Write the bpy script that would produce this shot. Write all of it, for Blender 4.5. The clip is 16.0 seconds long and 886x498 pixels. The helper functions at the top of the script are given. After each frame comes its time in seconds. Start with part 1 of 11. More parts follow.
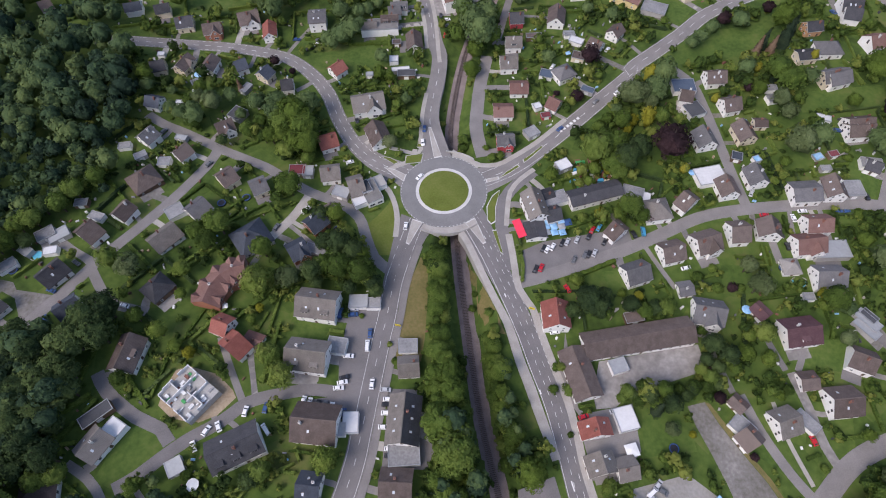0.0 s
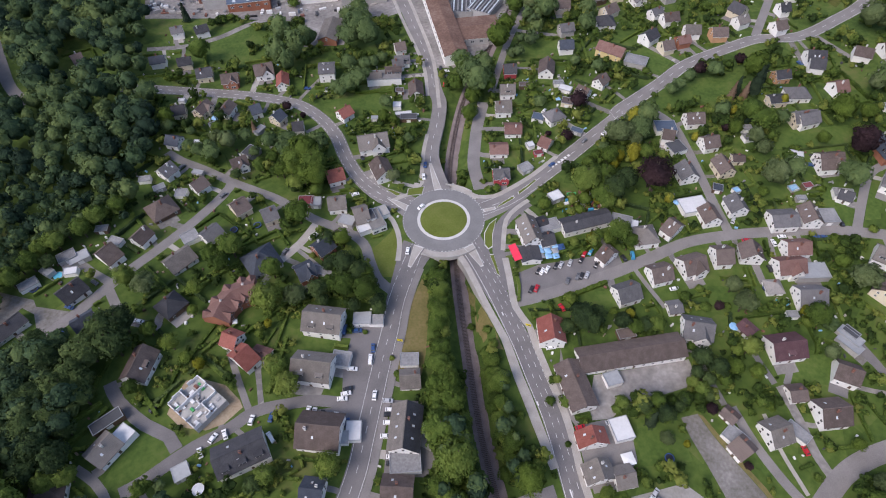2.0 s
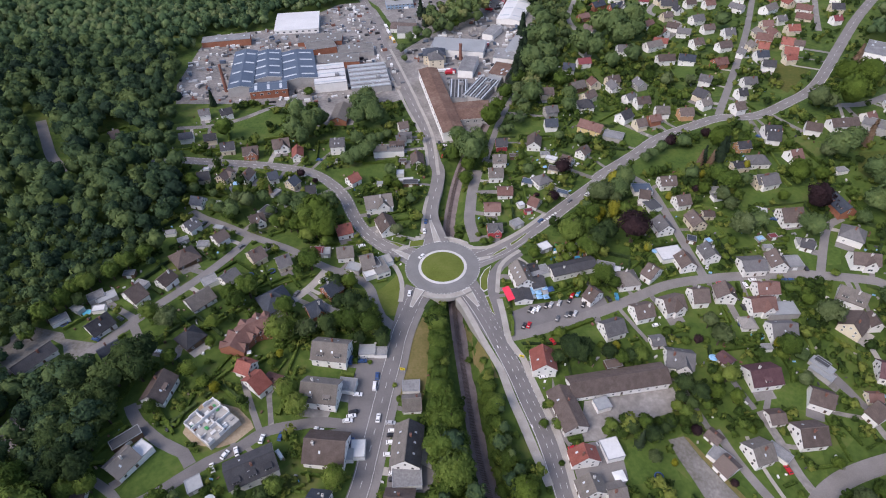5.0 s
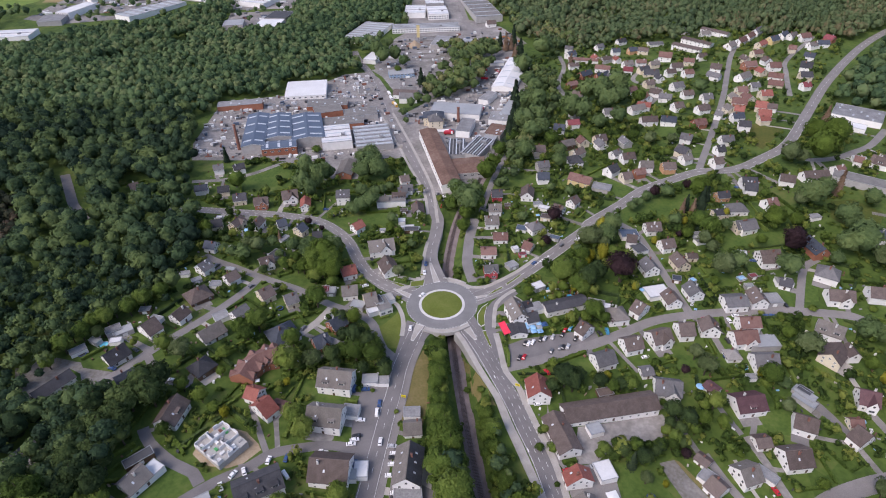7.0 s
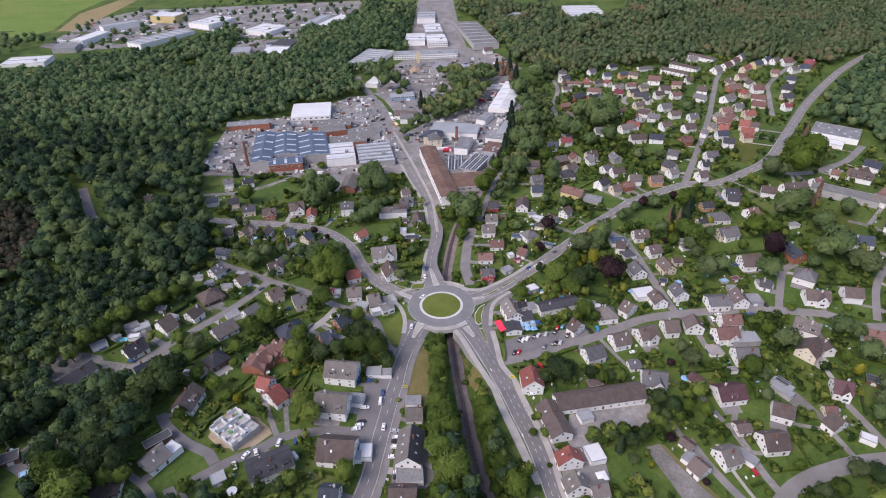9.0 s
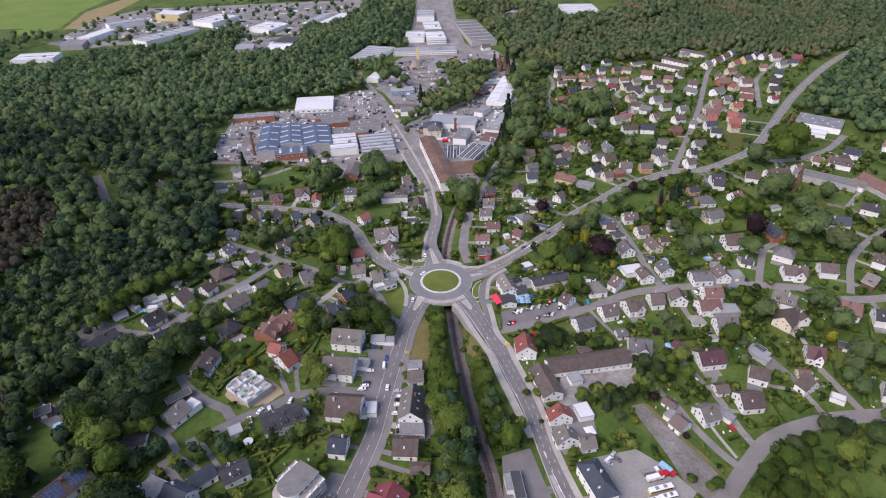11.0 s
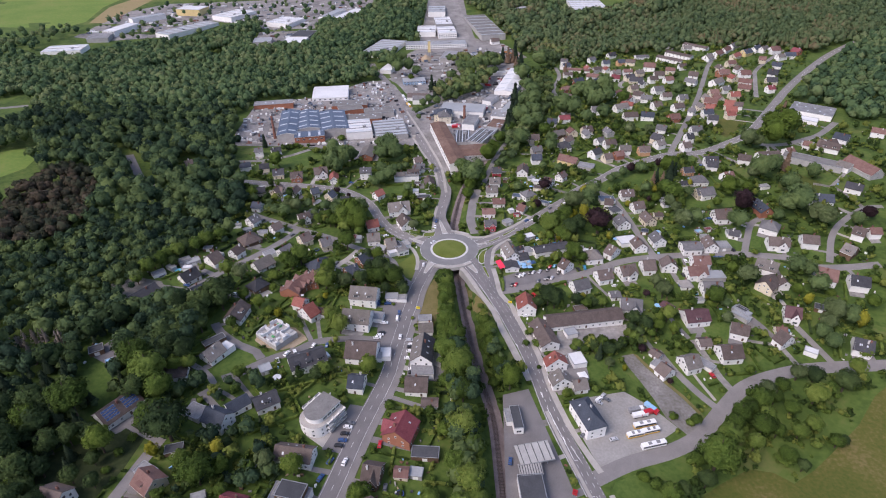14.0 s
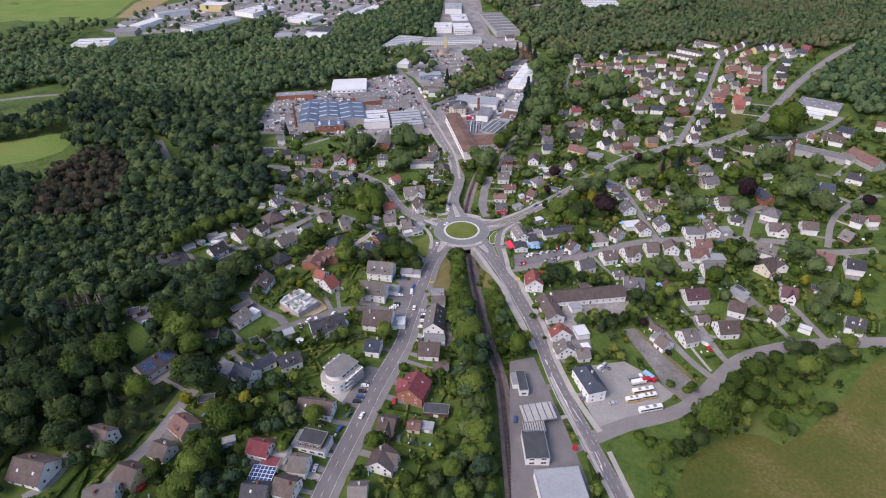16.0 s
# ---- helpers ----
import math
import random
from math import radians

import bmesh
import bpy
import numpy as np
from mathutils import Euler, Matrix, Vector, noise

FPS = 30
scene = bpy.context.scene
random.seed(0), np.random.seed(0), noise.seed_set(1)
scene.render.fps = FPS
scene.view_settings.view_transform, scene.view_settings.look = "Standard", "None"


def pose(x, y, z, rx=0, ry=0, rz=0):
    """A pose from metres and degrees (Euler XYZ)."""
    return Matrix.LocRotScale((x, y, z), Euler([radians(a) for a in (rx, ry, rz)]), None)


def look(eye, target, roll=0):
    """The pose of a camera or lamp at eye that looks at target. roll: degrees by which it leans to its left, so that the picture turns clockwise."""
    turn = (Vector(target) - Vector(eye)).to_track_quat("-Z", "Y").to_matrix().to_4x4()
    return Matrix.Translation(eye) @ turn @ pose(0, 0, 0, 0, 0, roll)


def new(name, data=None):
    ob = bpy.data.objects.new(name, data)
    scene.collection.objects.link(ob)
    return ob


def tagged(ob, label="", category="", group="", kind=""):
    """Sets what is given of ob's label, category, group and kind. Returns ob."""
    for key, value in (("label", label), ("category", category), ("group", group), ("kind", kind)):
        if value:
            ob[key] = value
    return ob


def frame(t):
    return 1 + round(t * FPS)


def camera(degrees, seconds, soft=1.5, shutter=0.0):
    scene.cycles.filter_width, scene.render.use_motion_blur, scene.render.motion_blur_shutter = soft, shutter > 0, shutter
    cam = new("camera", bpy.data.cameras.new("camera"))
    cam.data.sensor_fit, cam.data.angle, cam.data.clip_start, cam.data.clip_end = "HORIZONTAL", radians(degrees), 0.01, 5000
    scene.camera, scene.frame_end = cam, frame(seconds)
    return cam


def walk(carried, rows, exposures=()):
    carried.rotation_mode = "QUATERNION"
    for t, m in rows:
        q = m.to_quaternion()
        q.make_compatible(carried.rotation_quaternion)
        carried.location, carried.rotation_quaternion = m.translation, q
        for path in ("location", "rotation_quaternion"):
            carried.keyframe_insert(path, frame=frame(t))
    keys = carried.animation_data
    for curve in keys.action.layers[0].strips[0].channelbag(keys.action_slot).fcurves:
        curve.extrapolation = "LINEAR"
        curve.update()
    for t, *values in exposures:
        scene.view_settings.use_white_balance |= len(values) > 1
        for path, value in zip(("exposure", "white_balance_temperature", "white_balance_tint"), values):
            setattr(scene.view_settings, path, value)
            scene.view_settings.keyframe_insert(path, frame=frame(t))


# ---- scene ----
cam = camera(74.7, 16.0, soft=1.05)
METRES, EYE, TILT, LEAN, TURN = 213.75, 234.0, 0.0, 0.0, 0.0
ROWS = [
    (0.0, 0.0, 0.0, 0.0, -1.31, -59.81, 0.76),
    (0.5, -0.0014, -0.0312, 0.0002, -1.33, -58.07, 0.75),
    (1.0, -0.0028, -0.0628, -0.0, -1.36, -56.32, 0.73),
    (1.5, -0.0042, -0.0947, -0.0003, -1.4, -54.56, 0.72),
    (2.0, -0.0058, -0.1266, -0.0006, -1.44, -52.87, 0.7),
    (2.5, -0.0071, -0.1586, -0.001, -1.47, -51.21, 0.69),
    (3.0, -0.008, -0.1907, -0.0014, -1.51, -49.52, 0.69),
    (3.5, -0.0093, -0.2228, -0.0019, -1.54, -47.82, 0.68),
    (4.0, -0.0109, -0.2547, -0.0023, -1.59, -46.13, 0.66),
    (6.5, -0.0178, -0.4136, -0.0043, -1.77, -37.62, 0.6),
    (7.0, -0.0189, -0.4452, -0.0044, -1.8, -35.91, 0.59),
    (7.5, -0.0198, -0.477, -0.0044, -1.83, -34.22, 0.6),
    (8.0, -0.0207, -0.507, -0.0035, -1.86, -33.28, 0.6),
    (8.5, -0.022, -0.5378, -0.0035, -1.89, -33.24, 0.6),
    (9.0, -0.0232, -0.5688, -0.0037, -1.91, -33.18, 0.6),
    (11.5, -0.0294, -0.7242, -0.0067, -2.04, -33.06, 0.61),
    (12.0, -0.0306, -0.7553, -0.0068, -2.05, -33.06, 0.62),
    (12.5, -0.0314, -0.7862, -0.0066, -1.98, -33.07, 0.64),
    (13.0, -0.0323, -0.8168, -0.0068, -1.75, -33.07, 0.63),
    (13.5, -0.0331, -0.8471, -0.0073, -1.42, -33.06, 0.64),
    (14.0, -0.0333, -0.8773, -0.0076, -1.01, -33.05, 0.64),
    (14.5, -0.0342, -0.9074, -0.0081, -0.59, -33.05, 0.63),
    (15.0, -0.0345, -0.9376, -0.0084, -0.15, -33.05, 0.61),
    (15.5, -0.0344, -0.968, -0.0088, 0.26, -33.04, 0.6),
    (16.0, -0.0343, -0.9992, -0.0096, 0.53, -33.03, 0.58),
]
walk(cam, [(t, pose(0, 0, EYE, TILT, LEAN, TURN) @ pose(METRES * x, METRES * y, METRES * z, 90 + pitch, roll, yaw)) for t, x, y, z, yaw, pitch, roll in ROWS], [(0.0, 0.19, 6390, 18.5), (4.2, 0.19, 6390, 18.5), (8.0, 0.21, 6410, 21.5), (16.0, 0.23, 6400, 22.5)])

# ---- light ----
world = bpy.data.worlds.new("overcast_sky")
scene.world = world
world.use_nodes = True
sky = world.node_tree.nodes.new("ShaderNodeTexSky")
sky.sky_type, sky.sun_disc = "NISHITA", False
sky.sun_elevation, sky.sun_rotation = radians(48), radians(230)
sky.air_density, sky.dust_density = 1.0, 2.0
world.node_tree.nodes["Background"].inputs["Strength"].default_value = 0.17
world.node_tree.links.new(sky.outputs[0], world.node_tree.nodes["Background"].inputs["Color"])
sun = new("sun", bpy.data.lights.new("sun", "SUN"))
sun.data.energy, sun.data.angle, sun.data.color = 2.05, radians(32), (1.0, 0.95, 0.88)
sun.matrix_world = look((0, 0, 0), (0.6, 0.5, -0.86))

# ---- materials ----
MATS = {}


def mat(name, colors, scale=0.2, fine=3.0, rough=0.9, bump=0.0, metal=0.0, vary=0.0, rows=0.0, spots=None, spec=0.3, alpha_leaf=False, island=0.0, tint=0.0, plots=0.0):
    """A material of two noises (broad and fine) over a ramp of colours, with optional rows of tiles, bump and change from thing to thing."""
    m = bpy.data.materials.new(name)
    m.use_nodes = True
    nt = m.node_tree
    n, link = nt.nodes, nt.links.new
    bsdf = n["Principled BSDF"]
    bsdf.inputs["Roughness"].default_value = rough
    bsdf.inputs["Metallic"].default_value = metal
    bsdf.inputs["Specular IOR Level"].default_value = spec
    co = n.new("ShaderNodeTexCoord" if rows else "ShaderNodeNewGeometry")
    at = co.outputs["Object" if rows else "Position"]
    broad, small = n.new("ShaderNodeTexNoise"), n.new("ShaderNodeTexNoise")
    for tex, s, d in ((broad, scale, 3), (small, fine, 4)):
        tex.inputs["Scale"].default_value, tex.inputs["Detail"].default_value = s, d
        link(at, tex.inputs["Vector"])
    both = n.new("ShaderNodeMix")
    both.inputs[0].default_value = 0.45
    link(broad.outputs[0], both.inputs[2])
    link(small.outputs[0], both.inputs[3])
    value = both.outputs[0]
    if vary:
        info, add = n.new("ShaderNodeObjectInfo"), n.new("ShaderNodeMath")
        add.operation = "MULTIPLY_ADD"
        add.inputs[1].default_value = vary
        link(info.outputs["Random"], add.inputs[0])
        shift = n.new("ShaderNodeMath")
        shift.operation = "SUBTRACT"
        shift.inputs[1].default_value = vary / 2
        link(value, shift.inputs[0])
        link(shift.outputs[0], add.inputs[2])
        value = add.outputs[0]
    if tint:
        own, addt = n.new("ShaderNodeAttribute"), n.new("ShaderNodeMath")
        own.attribute_name = "tint"
        addt.operation = "MULTIPLY_ADD"
        addt.inputs[1].default_value = tint
        link(own.outputs["Fac"], addt.inputs[0])
        less = n.new("ShaderNodeMath")
        less.operation = "SUBTRACT"
        less.inputs[1].default_value = tint / 2
        link(value, less.inputs[0])
        link(less.outputs[0], addt.inputs[2])
        value = addt.outputs[0]
    if island:
        geo, addi = n.new("ShaderNodeNewGeometry"), n.new("ShaderNodeMath")
        addi.operation = "MULTIPLY_ADD"
        addi.inputs[1].default_value = island
        link(geo.outputs["Random Per Island"], addi.inputs[0])
        back = n.new("ShaderNodeMath")
        back.operation = "SUBTRACT"
        back.inputs[1].default_value = island / 2
        link(value, back.inputs[0])
        link(back.outputs[0], addi.inputs[2])
        value = addi.outputs[0]
    if plots:
        cells, addp = n.new("ShaderNodeTexVoronoi"), n.new("ShaderNodeMath")
        cells.inputs["Scale"].default_value = 0.055
        link(at, cells.inputs["Vector"])
        tone = n.new("ShaderNodeSeparateColor")
        link(cells.outputs["Color"], tone.inputs[0])
        addp.operation = "MULTIPLY_ADD"
        addp.inputs[1].default_value = plots
        link(tone.outputs[0], addp.inputs[0])
        lower = n.new("ShaderNodeMath")
        lower.operation = "SUBTRACT"
        lower.inputs[1].default_value = plots / 2
        link(value, lower.inputs[0])
        link(lower.outputs[0], addp.inputs[2])
        value = addp.outputs[0]
    ramp = n.new("ShaderNodeValToRGB")
    el = ramp.color_ramp.elements
    while len(el) < len(colors):
        el.new(0.5)
    for k, c in enumerate(colors):
        el[k].position, el[k].color = 0.3 + 0.4 * k / max(1, len(colors) - 1), (*c, 1)
    link(value, ramp.inputs[0])
    color = ramp.outputs[0]
    height = small.outputs[0]
    if rows:
        wave, mul = n.new("ShaderNodeTexWave"), n.new("ShaderNodeMix")
        wave.bands_direction, wave.wave_profile = "Y", "SAW"
        wave.inputs["Scale"].default_value = rows
        wave.inputs["Distortion"].default_value = 0.6
        wave.inputs["Detail Scale"].default_value = 4.0
        link(at, wave.inputs["Vector"])
        mul.data_type, mul.blend_type = "RGBA", "MULTIPLY"
        mul.inputs[0].default_value = 0.35
        link(color, mul.inputs[6])
        link(wave.outputs[0], mul.inputs[7])
        color = mul.outputs[2]
        height = wave.outputs[0]
    link(color, bsdf.inputs["Base Color"])
    if bump:
        b = n.new("ShaderNodeBump")
        b.inputs["Strength"].default_value, b.inputs["Distance"].default_value = bump, 0.6 if alpha_leaf else 0.15
        link(height, b.inputs["Height"])
        link(b.outputs[0], bsdf.inputs["Normal"])
    if alpha_leaf:
        bsdf.inputs["Subsurface Weight"].default_value = 0.0
        tr, mix = n.new("ShaderNodeBsdfTranslucent"), n.new("ShaderNodeMixShader")
        mix.inputs[0].default_value = 0.25
        link(color, tr.inputs["Color"])
        link(bsdf.outputs[0], mix.inputs[1])
        link(tr.outputs[0], mix.inputs[2])
        link(mix.outputs[0], n["Material Output"].inputs["Surface"])
    MATS[name] = m
    return m


mat("grass", [(0.029, 0.053, 0.01), (0.054, 0.094, 0.016), (0.083, 0.127, 0.024), (0.122, 0.138, 0.04)], 0.04, 0.3, 0.95, 0.4, plots=0.15)
# rough grass with the shade of the wood's edge painted into its colours
mat("shade_dark_grass", [(0.016, 0.028, 0.01), (0.029, 0.044, 0.014), (0.044, 0.058, 0.02), (0.072, 0.075, 0.034)], 0.06, 0.6, 0.95, 0.8)
mat("lawn", [(0.037, 0.07, 0.012), (0.061, 0.107, 0.019), (0.087, 0.132, 0.026), (0.12, 0.14, 0.042)], 0.08, 0.5, 0.95, 0.3)
mat("island_grass", [(0.09, 0.115, 0.018), (0.12, 0.15, 0.028), (0.16, 0.17, 0.045)], 0.12, 1.2, 0.95, 0.3)
mat("meadow", [(0.044, 0.066, 0.01), (0.069, 0.089, 0.014), (0.1, 0.101, 0.021), (0.165, 0.132, 0.05)], 0.028, 0.55, 0.95, 0.5)
mat("dry_grass", [(0.11, 0.10, 0.035), (0.16, 0.14, 0.05), (0.22, 0.17, 0.08)], 0.1, 0.9, 0.95, 0.4)
mat("crop", [(0.10, 0.17, 0.03), (0.14, 0.21, 0.04), (0.2, 0.22, 0.06)], 0.02, 0.3, 0.95)
mat("stubble", [(0.24, 0.18, 0.08), (0.28, 0.22, 0.11), (0.2, 0.18, 0.07)], 0.02, 0.3, 0.95)
mat("asphalt", [(0.172, 0.16, 0.153), (0.222, 0.207, 0.199), (0.27, 0.253, 0.243)], 0.12, 2.2, 0.85, 0.1)
mat("dark_asphalt", [(0.142, 0.134, 0.132), (0.184, 0.172, 0.169), (0.225, 0.211, 0.206)], 0.12, 2.2, 0.85, 0.1)
mat("ring_asphalt", [(0.165, 0.162, 0.16), (0.205, 0.202, 0.2), (0.245, 0.24, 0.237)], 0.1, 1.6, 0.85, 0.1)
mat("pavement", [(0.3, 0.278, 0.25), (0.385, 0.36, 0.328), (0.46, 0.432, 0.397)], 0.2, 2.5, 0.9, 0.2)
mat("concrete", [(0.29, 0.28, 0.265), (0.38, 0.37, 0.35), (0.45, 0.44, 0.42)], 0.15, 2.0, 0.9, 0.2)
mat("yard", [(0.13, 0.122, 0.115), (0.2, 0.188, 0.178), (0.275, 0.258, 0.245), (0.38, 0.36, 0.34)], 0.05, 0.45, 0.9, 0.2)
mat("gravel", [(0.1, 0.096, 0.062), (0.16, 0.149, 0.13), (0.215, 0.203, 0.188), (0.3, 0.285, 0.262)], 0.07, 0.7, 0.95, 0.4)
mat("pale_gravel", [(0.22, 0.208, 0.19), (0.29, 0.277, 0.258), (0.36, 0.345, 0.325)], 0.08, 0.9, 0.95, 0.3)
mat("roofing", [(0.13, 0.125, 0.118), (0.19, 0.182, 0.172), (0.24, 0.23, 0.22)], 0.2, 1.2, 0.9, 0.1)
mat("pale_stone", [(0.48, 0.47, 0.45), (0.56, 0.55, 0.53), (0.64, 0.63, 0.61)], 0.2, 2.0, 0.9, 0.2)
mat("sand", [(0.26, 0.19, 0.12), (0.36, 0.28, 0.19), (0.44, 0.36, 0.26)], 0.15, 1.2, 0.95, 0.4)
mat("ballast", [(0.15, 0.118, 0.112), (0.22, 0.178, 0.17), (0.29, 0.24, 0.23)], 0.25, 3.0, 0.95, 0.5)
mat("sleeper", [(0.06, 0.045, 0.04), (0.1, 0.08, 0.07)], 1.0, 4.0, 0.9)
mat("rail_steel", [(0.16, 0.11, 0.085), (0.24, 0.2, 0.18)], 1.0, 5.0, 0.5, 0, 0.7)
mat("marking", [(0.62, 0.62, 0.6), (0.78, 0.78, 0.76)], 0.5, 4.0, 0.7)
for key, low, high in (("brown", (0.1, 0.076, 0.068), (0.19, 0.15, 0.135)), ("greybrown", (0.15, 0.135, 0.122), (0.26, 0.235, 0.215)), ("grey", (0.115, 0.113, 0.118), (0.205, 0.2, 0.205)),
                       ("anthracite", (0.042, 0.043, 0.05), (0.092, 0.092, 0.102)), ("slate", (0.045, 0.055, 0.075), (0.09, 0.105, 0.135)), ("red", (0.25, 0.08, 0.062), (0.38, 0.145, 0.115)),
                       ("wine", (0.18, 0.042, 0.052), (0.29, 0.085, 0.096)), ("rosy", (0.175, 0.092, 0.078), (0.275, 0.165, 0.142)), ("plum", (0.1, 0.05, 0.058), (0.17, 0.095, 0.1)), ("paleroof", (0.25, 0.23, 0.215), (0.36, 0.34, 0.32))):
    mid = tuple((a + b) / 2 for a, b in zip(low, high))
    mat("tiles_" + key, [low, mid, high], 0.35, 2.5, 0.8, 0.5, vary=0.35, rows=0.9)
for key, low, high in (("white", (0.7, 0.69, 0.665), (0.83, 0.82, 0.8)), ("cream", (0.55, 0.48, 0.36), (0.68, 0.61, 0.48)), ("yellow", (0.55, 0.43, 0.2), (0.66, 0.54, 0.28)), ("brick", (0.26, 0.1, 0.06), (0.36, 0.16, 0.1)),
                       ("greywall", (0.3, 0.29, 0.28), (0.42, 0.41, 0.4)), ("orange", (0.45, 0.25, 0.13), (0.55, 0.33, 0.19)), ("blue", (0.2, 0.3, 0.42), (0.28, 0.38, 0.5)), ("redwall", (0.35, 0.05, 0.06), (0.5, 0.09, 0.1)), ("woodwall", (0.09, 0.055, 0.035), (0.17, 0.11, 0.07))):
    mat(key, [low, high], 0.3, 1.8, 0.9, 0.1, vary=0.2)
mat("flat_grey", [(0.16, 0.16, 0.165), (0.24, 0.24, 0.245), (0.32, 0.32, 0.32)], 0.15, 1.2, 0.9, 0.1, vary=0.2)
mat("flat_dark", [(0.05, 0.052, 0.058), (0.085, 0.088, 0.095)], 0.2, 1.5, 0.85, 0.1, vary=0.2)
mat("flat_white", [(0.55, 0.55, 0.55), (0.72, 0.72, 0.72)], 0.06, 0.8, 0.7, 0, vary=0.15)
mat("sheet_blue", [(0.085, 0.115, 0.165), (0.13, 0.165, 0.22)], 0.08, 0.8, 0.55, 0, 0.2)
mat("sheet_grey", [(0.31, 0.32, 0.325), (0.43, 0.44, 0.445)], 0.06, 0.8, 0.55, 0, 0.2)
mat("rust", [(0.1, 0.058, 0.045), (0.165, 0.1, 0.075), (0.25, 0.175, 0.14)], 0.09, 0.7, 0.85)
mat("awning_red", [(0.7, 0.03, 0.07), (0.8, 0.06, 0.11)], 0.3, 2.0, 0.7)
mat("tarp_blue", [(0.16, 0.38, 0.62), (0.4, 0.6, 0.78)], 0.25, 1.0, 0.6)
mat("skylight", [(0.42, 0.46, 0.5), (0.62, 0.66, 0.7)], 0.3, 1.0, 0.25)
mat("glass", [(0.05, 0.056, 0.064), (0.09, 0.1, 0.112)], 0.5, 1.0, 0.12, spec=0.6)
mat("frame_white", [(0.72, 0.72, 0.7), (0.8, 0.8, 0.78)], 0.5, 2.0, 0.6)
mat("frame_brown", [(0.09, 0.05, 0.03), (0.13, 0.08, 0.05)], 0.5, 2.0, 0.6)
mat("chimney_brick", [(0.16, 0.07, 0.05), (0.26, 0.13, 0.1)], 0.8, 3.0, 0.9)
mat("chimney_pale", [(0.5, 0.49, 0.47), (0.62, 0.6, 0.58)], 0.8, 3.0, 0.9)
mat("solar", [(0.028, 0.062, 0.16), (0.05, 0.1, 0.23)], 0.4, 1.0, 0.15, spec=0.6)
mat("water", [(0.1, 0.45, 0.6), (0.16, 0.55, 0.7)], 0.3, 1.0, 0.08)
mat("bark", [(0.05, 0.038, 0.028), (0.1, 0.08, 0.06)], 0.8, 4.0, 0.95)
mat("rubber", [(0.015, 0.015, 0.016), (0.025, 0.025, 0.026)], 1.0, 4.0, 0.8)
mat("plastic_black", [(0.02, 0.02, 0.022), (0.035, 0.035, 0.037)], 1.0, 4.0, 0.5)
mat("sign_yellow", [(0.75, 0.6, 0.02), (0.82, 0.68, 0.04)], 1.0, 4.0, 0.5)
mat("steel", [(0.35, 0.36, 0.37), (0.48, 0.49, 0.5)], 0.8, 4.0, 0.45, 0, 0.6)
for key, c in (("white", (0.75, 0.75, 0.75)), ("silver", (0.42, 0.43, 0.45)), ("black", (0.02, 0.02, 0.023)), ("grey", (0.12, 0.125, 0.135)), ("blue", (0.03, 0.075, 0.2)), ("red", (0.45, 0.015, 0.025)), ("bluegreen", (0.05, 0.25, 0.42)), ("yellow", (0.6, 0.35, 0.03)), ("green", (0.06, 0.3, 0.09)), ("pink", (0.75, 0.2, 0.3)), ("orange", (0.62, 0.24, 0.05))):
    mat("paint_" + key, [c, tuple(min(1, v * 1.15 + 0.005) for v in c)], 0.5, 2.0, 0.3, spec=0.5)
LEAF = {"leaf": [(0.042, 0.072, 0.015), (0.089, 0.144, 0.027), (0.155, 0.215, 0.047)], "leaf_light": [(0.075, 0.118, 0.02), (0.125, 0.185, 0.032), (0.19, 0.24, 0.055)], "leaf_dark": [(0.025, 0.046, 0.02), (0.053, 0.087, 0.03), (0.09, 0.132, 0.043)],
        "needle": [(0.018, 0.034, 0.02), (0.036, 0.058, 0.032), (0.066, 0.092, 0.048)], "copper": [(0.02, 0.012, 0.015), (0.042, 0.024, 0.028), (0.068, 0.04, 0.043)], "golden": [(0.17, 0.175, 0.015), (0.26, 0.255, 0.028), (0.35, 0.33, 0.05)],
        "withered": [(0.1, 0.06, 0.038), (0.17, 0.11, 0.07), (0.24, 0.17, 0.12)], "silvery": [(0.075, 0.105, 0.042), (0.125, 0.165, 0.068), (0.19, 0.225, 0.105)]}
for key, cs in LEAF.items():
    mat(key, cs, 0.16, 1.7, 0.85, 1.0, alpha_leaf=True, island=0.16, vary=0.35, spec=0.12)
mat("forest_leaf", [(0.022, 0.043, 0.027), (0.043, 0.079, 0.041), (0.075, 0.12, 0.05), (0.125, 0.172, 0.06)], 0.014, 1.1, 0.85, 1.0, alpha_leaf=True, spec=0.12, island=0.12, tint=0.42)
mat("garden_leaf", [(0.034, 0.061, 0.016), (0.068, 0.114, 0.022), (0.12, 0.177, 0.035), (0.195, 0.228, 0.051)], 0.03, 1.5, 0.85, 1.0, alpha_leaf=True, spec=0.12, island=0.14, tint=0.55)
# far woods: distance haze is put into the leaf colour, paler and less saturated
mat("hazy_wood", [(0.05, 0.092, 0.046), (0.082, 0.138, 0.062), (0.116, 0.176, 0.072), (0.16, 0.2, 0.09)], 0.009, 0.2, 0.85, alpha_leaf=True, spec=0.12, island=0.04, tint=0.4)
# distant tree belts, green lightened in the colour to stand for haze
mat("hazy_belt_leaf", [(0.066, 0.1, 0.043), (0.108, 0.158, 0.058), (0.15, 0.2, 0.068), (0.2, 0.205, 0.085)], 0.012, 0.3, 0.85, alpha_leaf=True, spec=0.12, island=0.06, tint=0.4)
# partly brown hillside wood; its overall paleness is haze painted into the colour
mat("hazy_autumn_wood", [(0.06, 0.096, 0.05), (0.094, 0.142, 0.064), (0.13, 0.168, 0.078), (0.19, 0.15, 0.085)], 0.012, 0.2, 0.85, alpha_leaf=True, spec=0.12, island=0.04, tint=0.2)
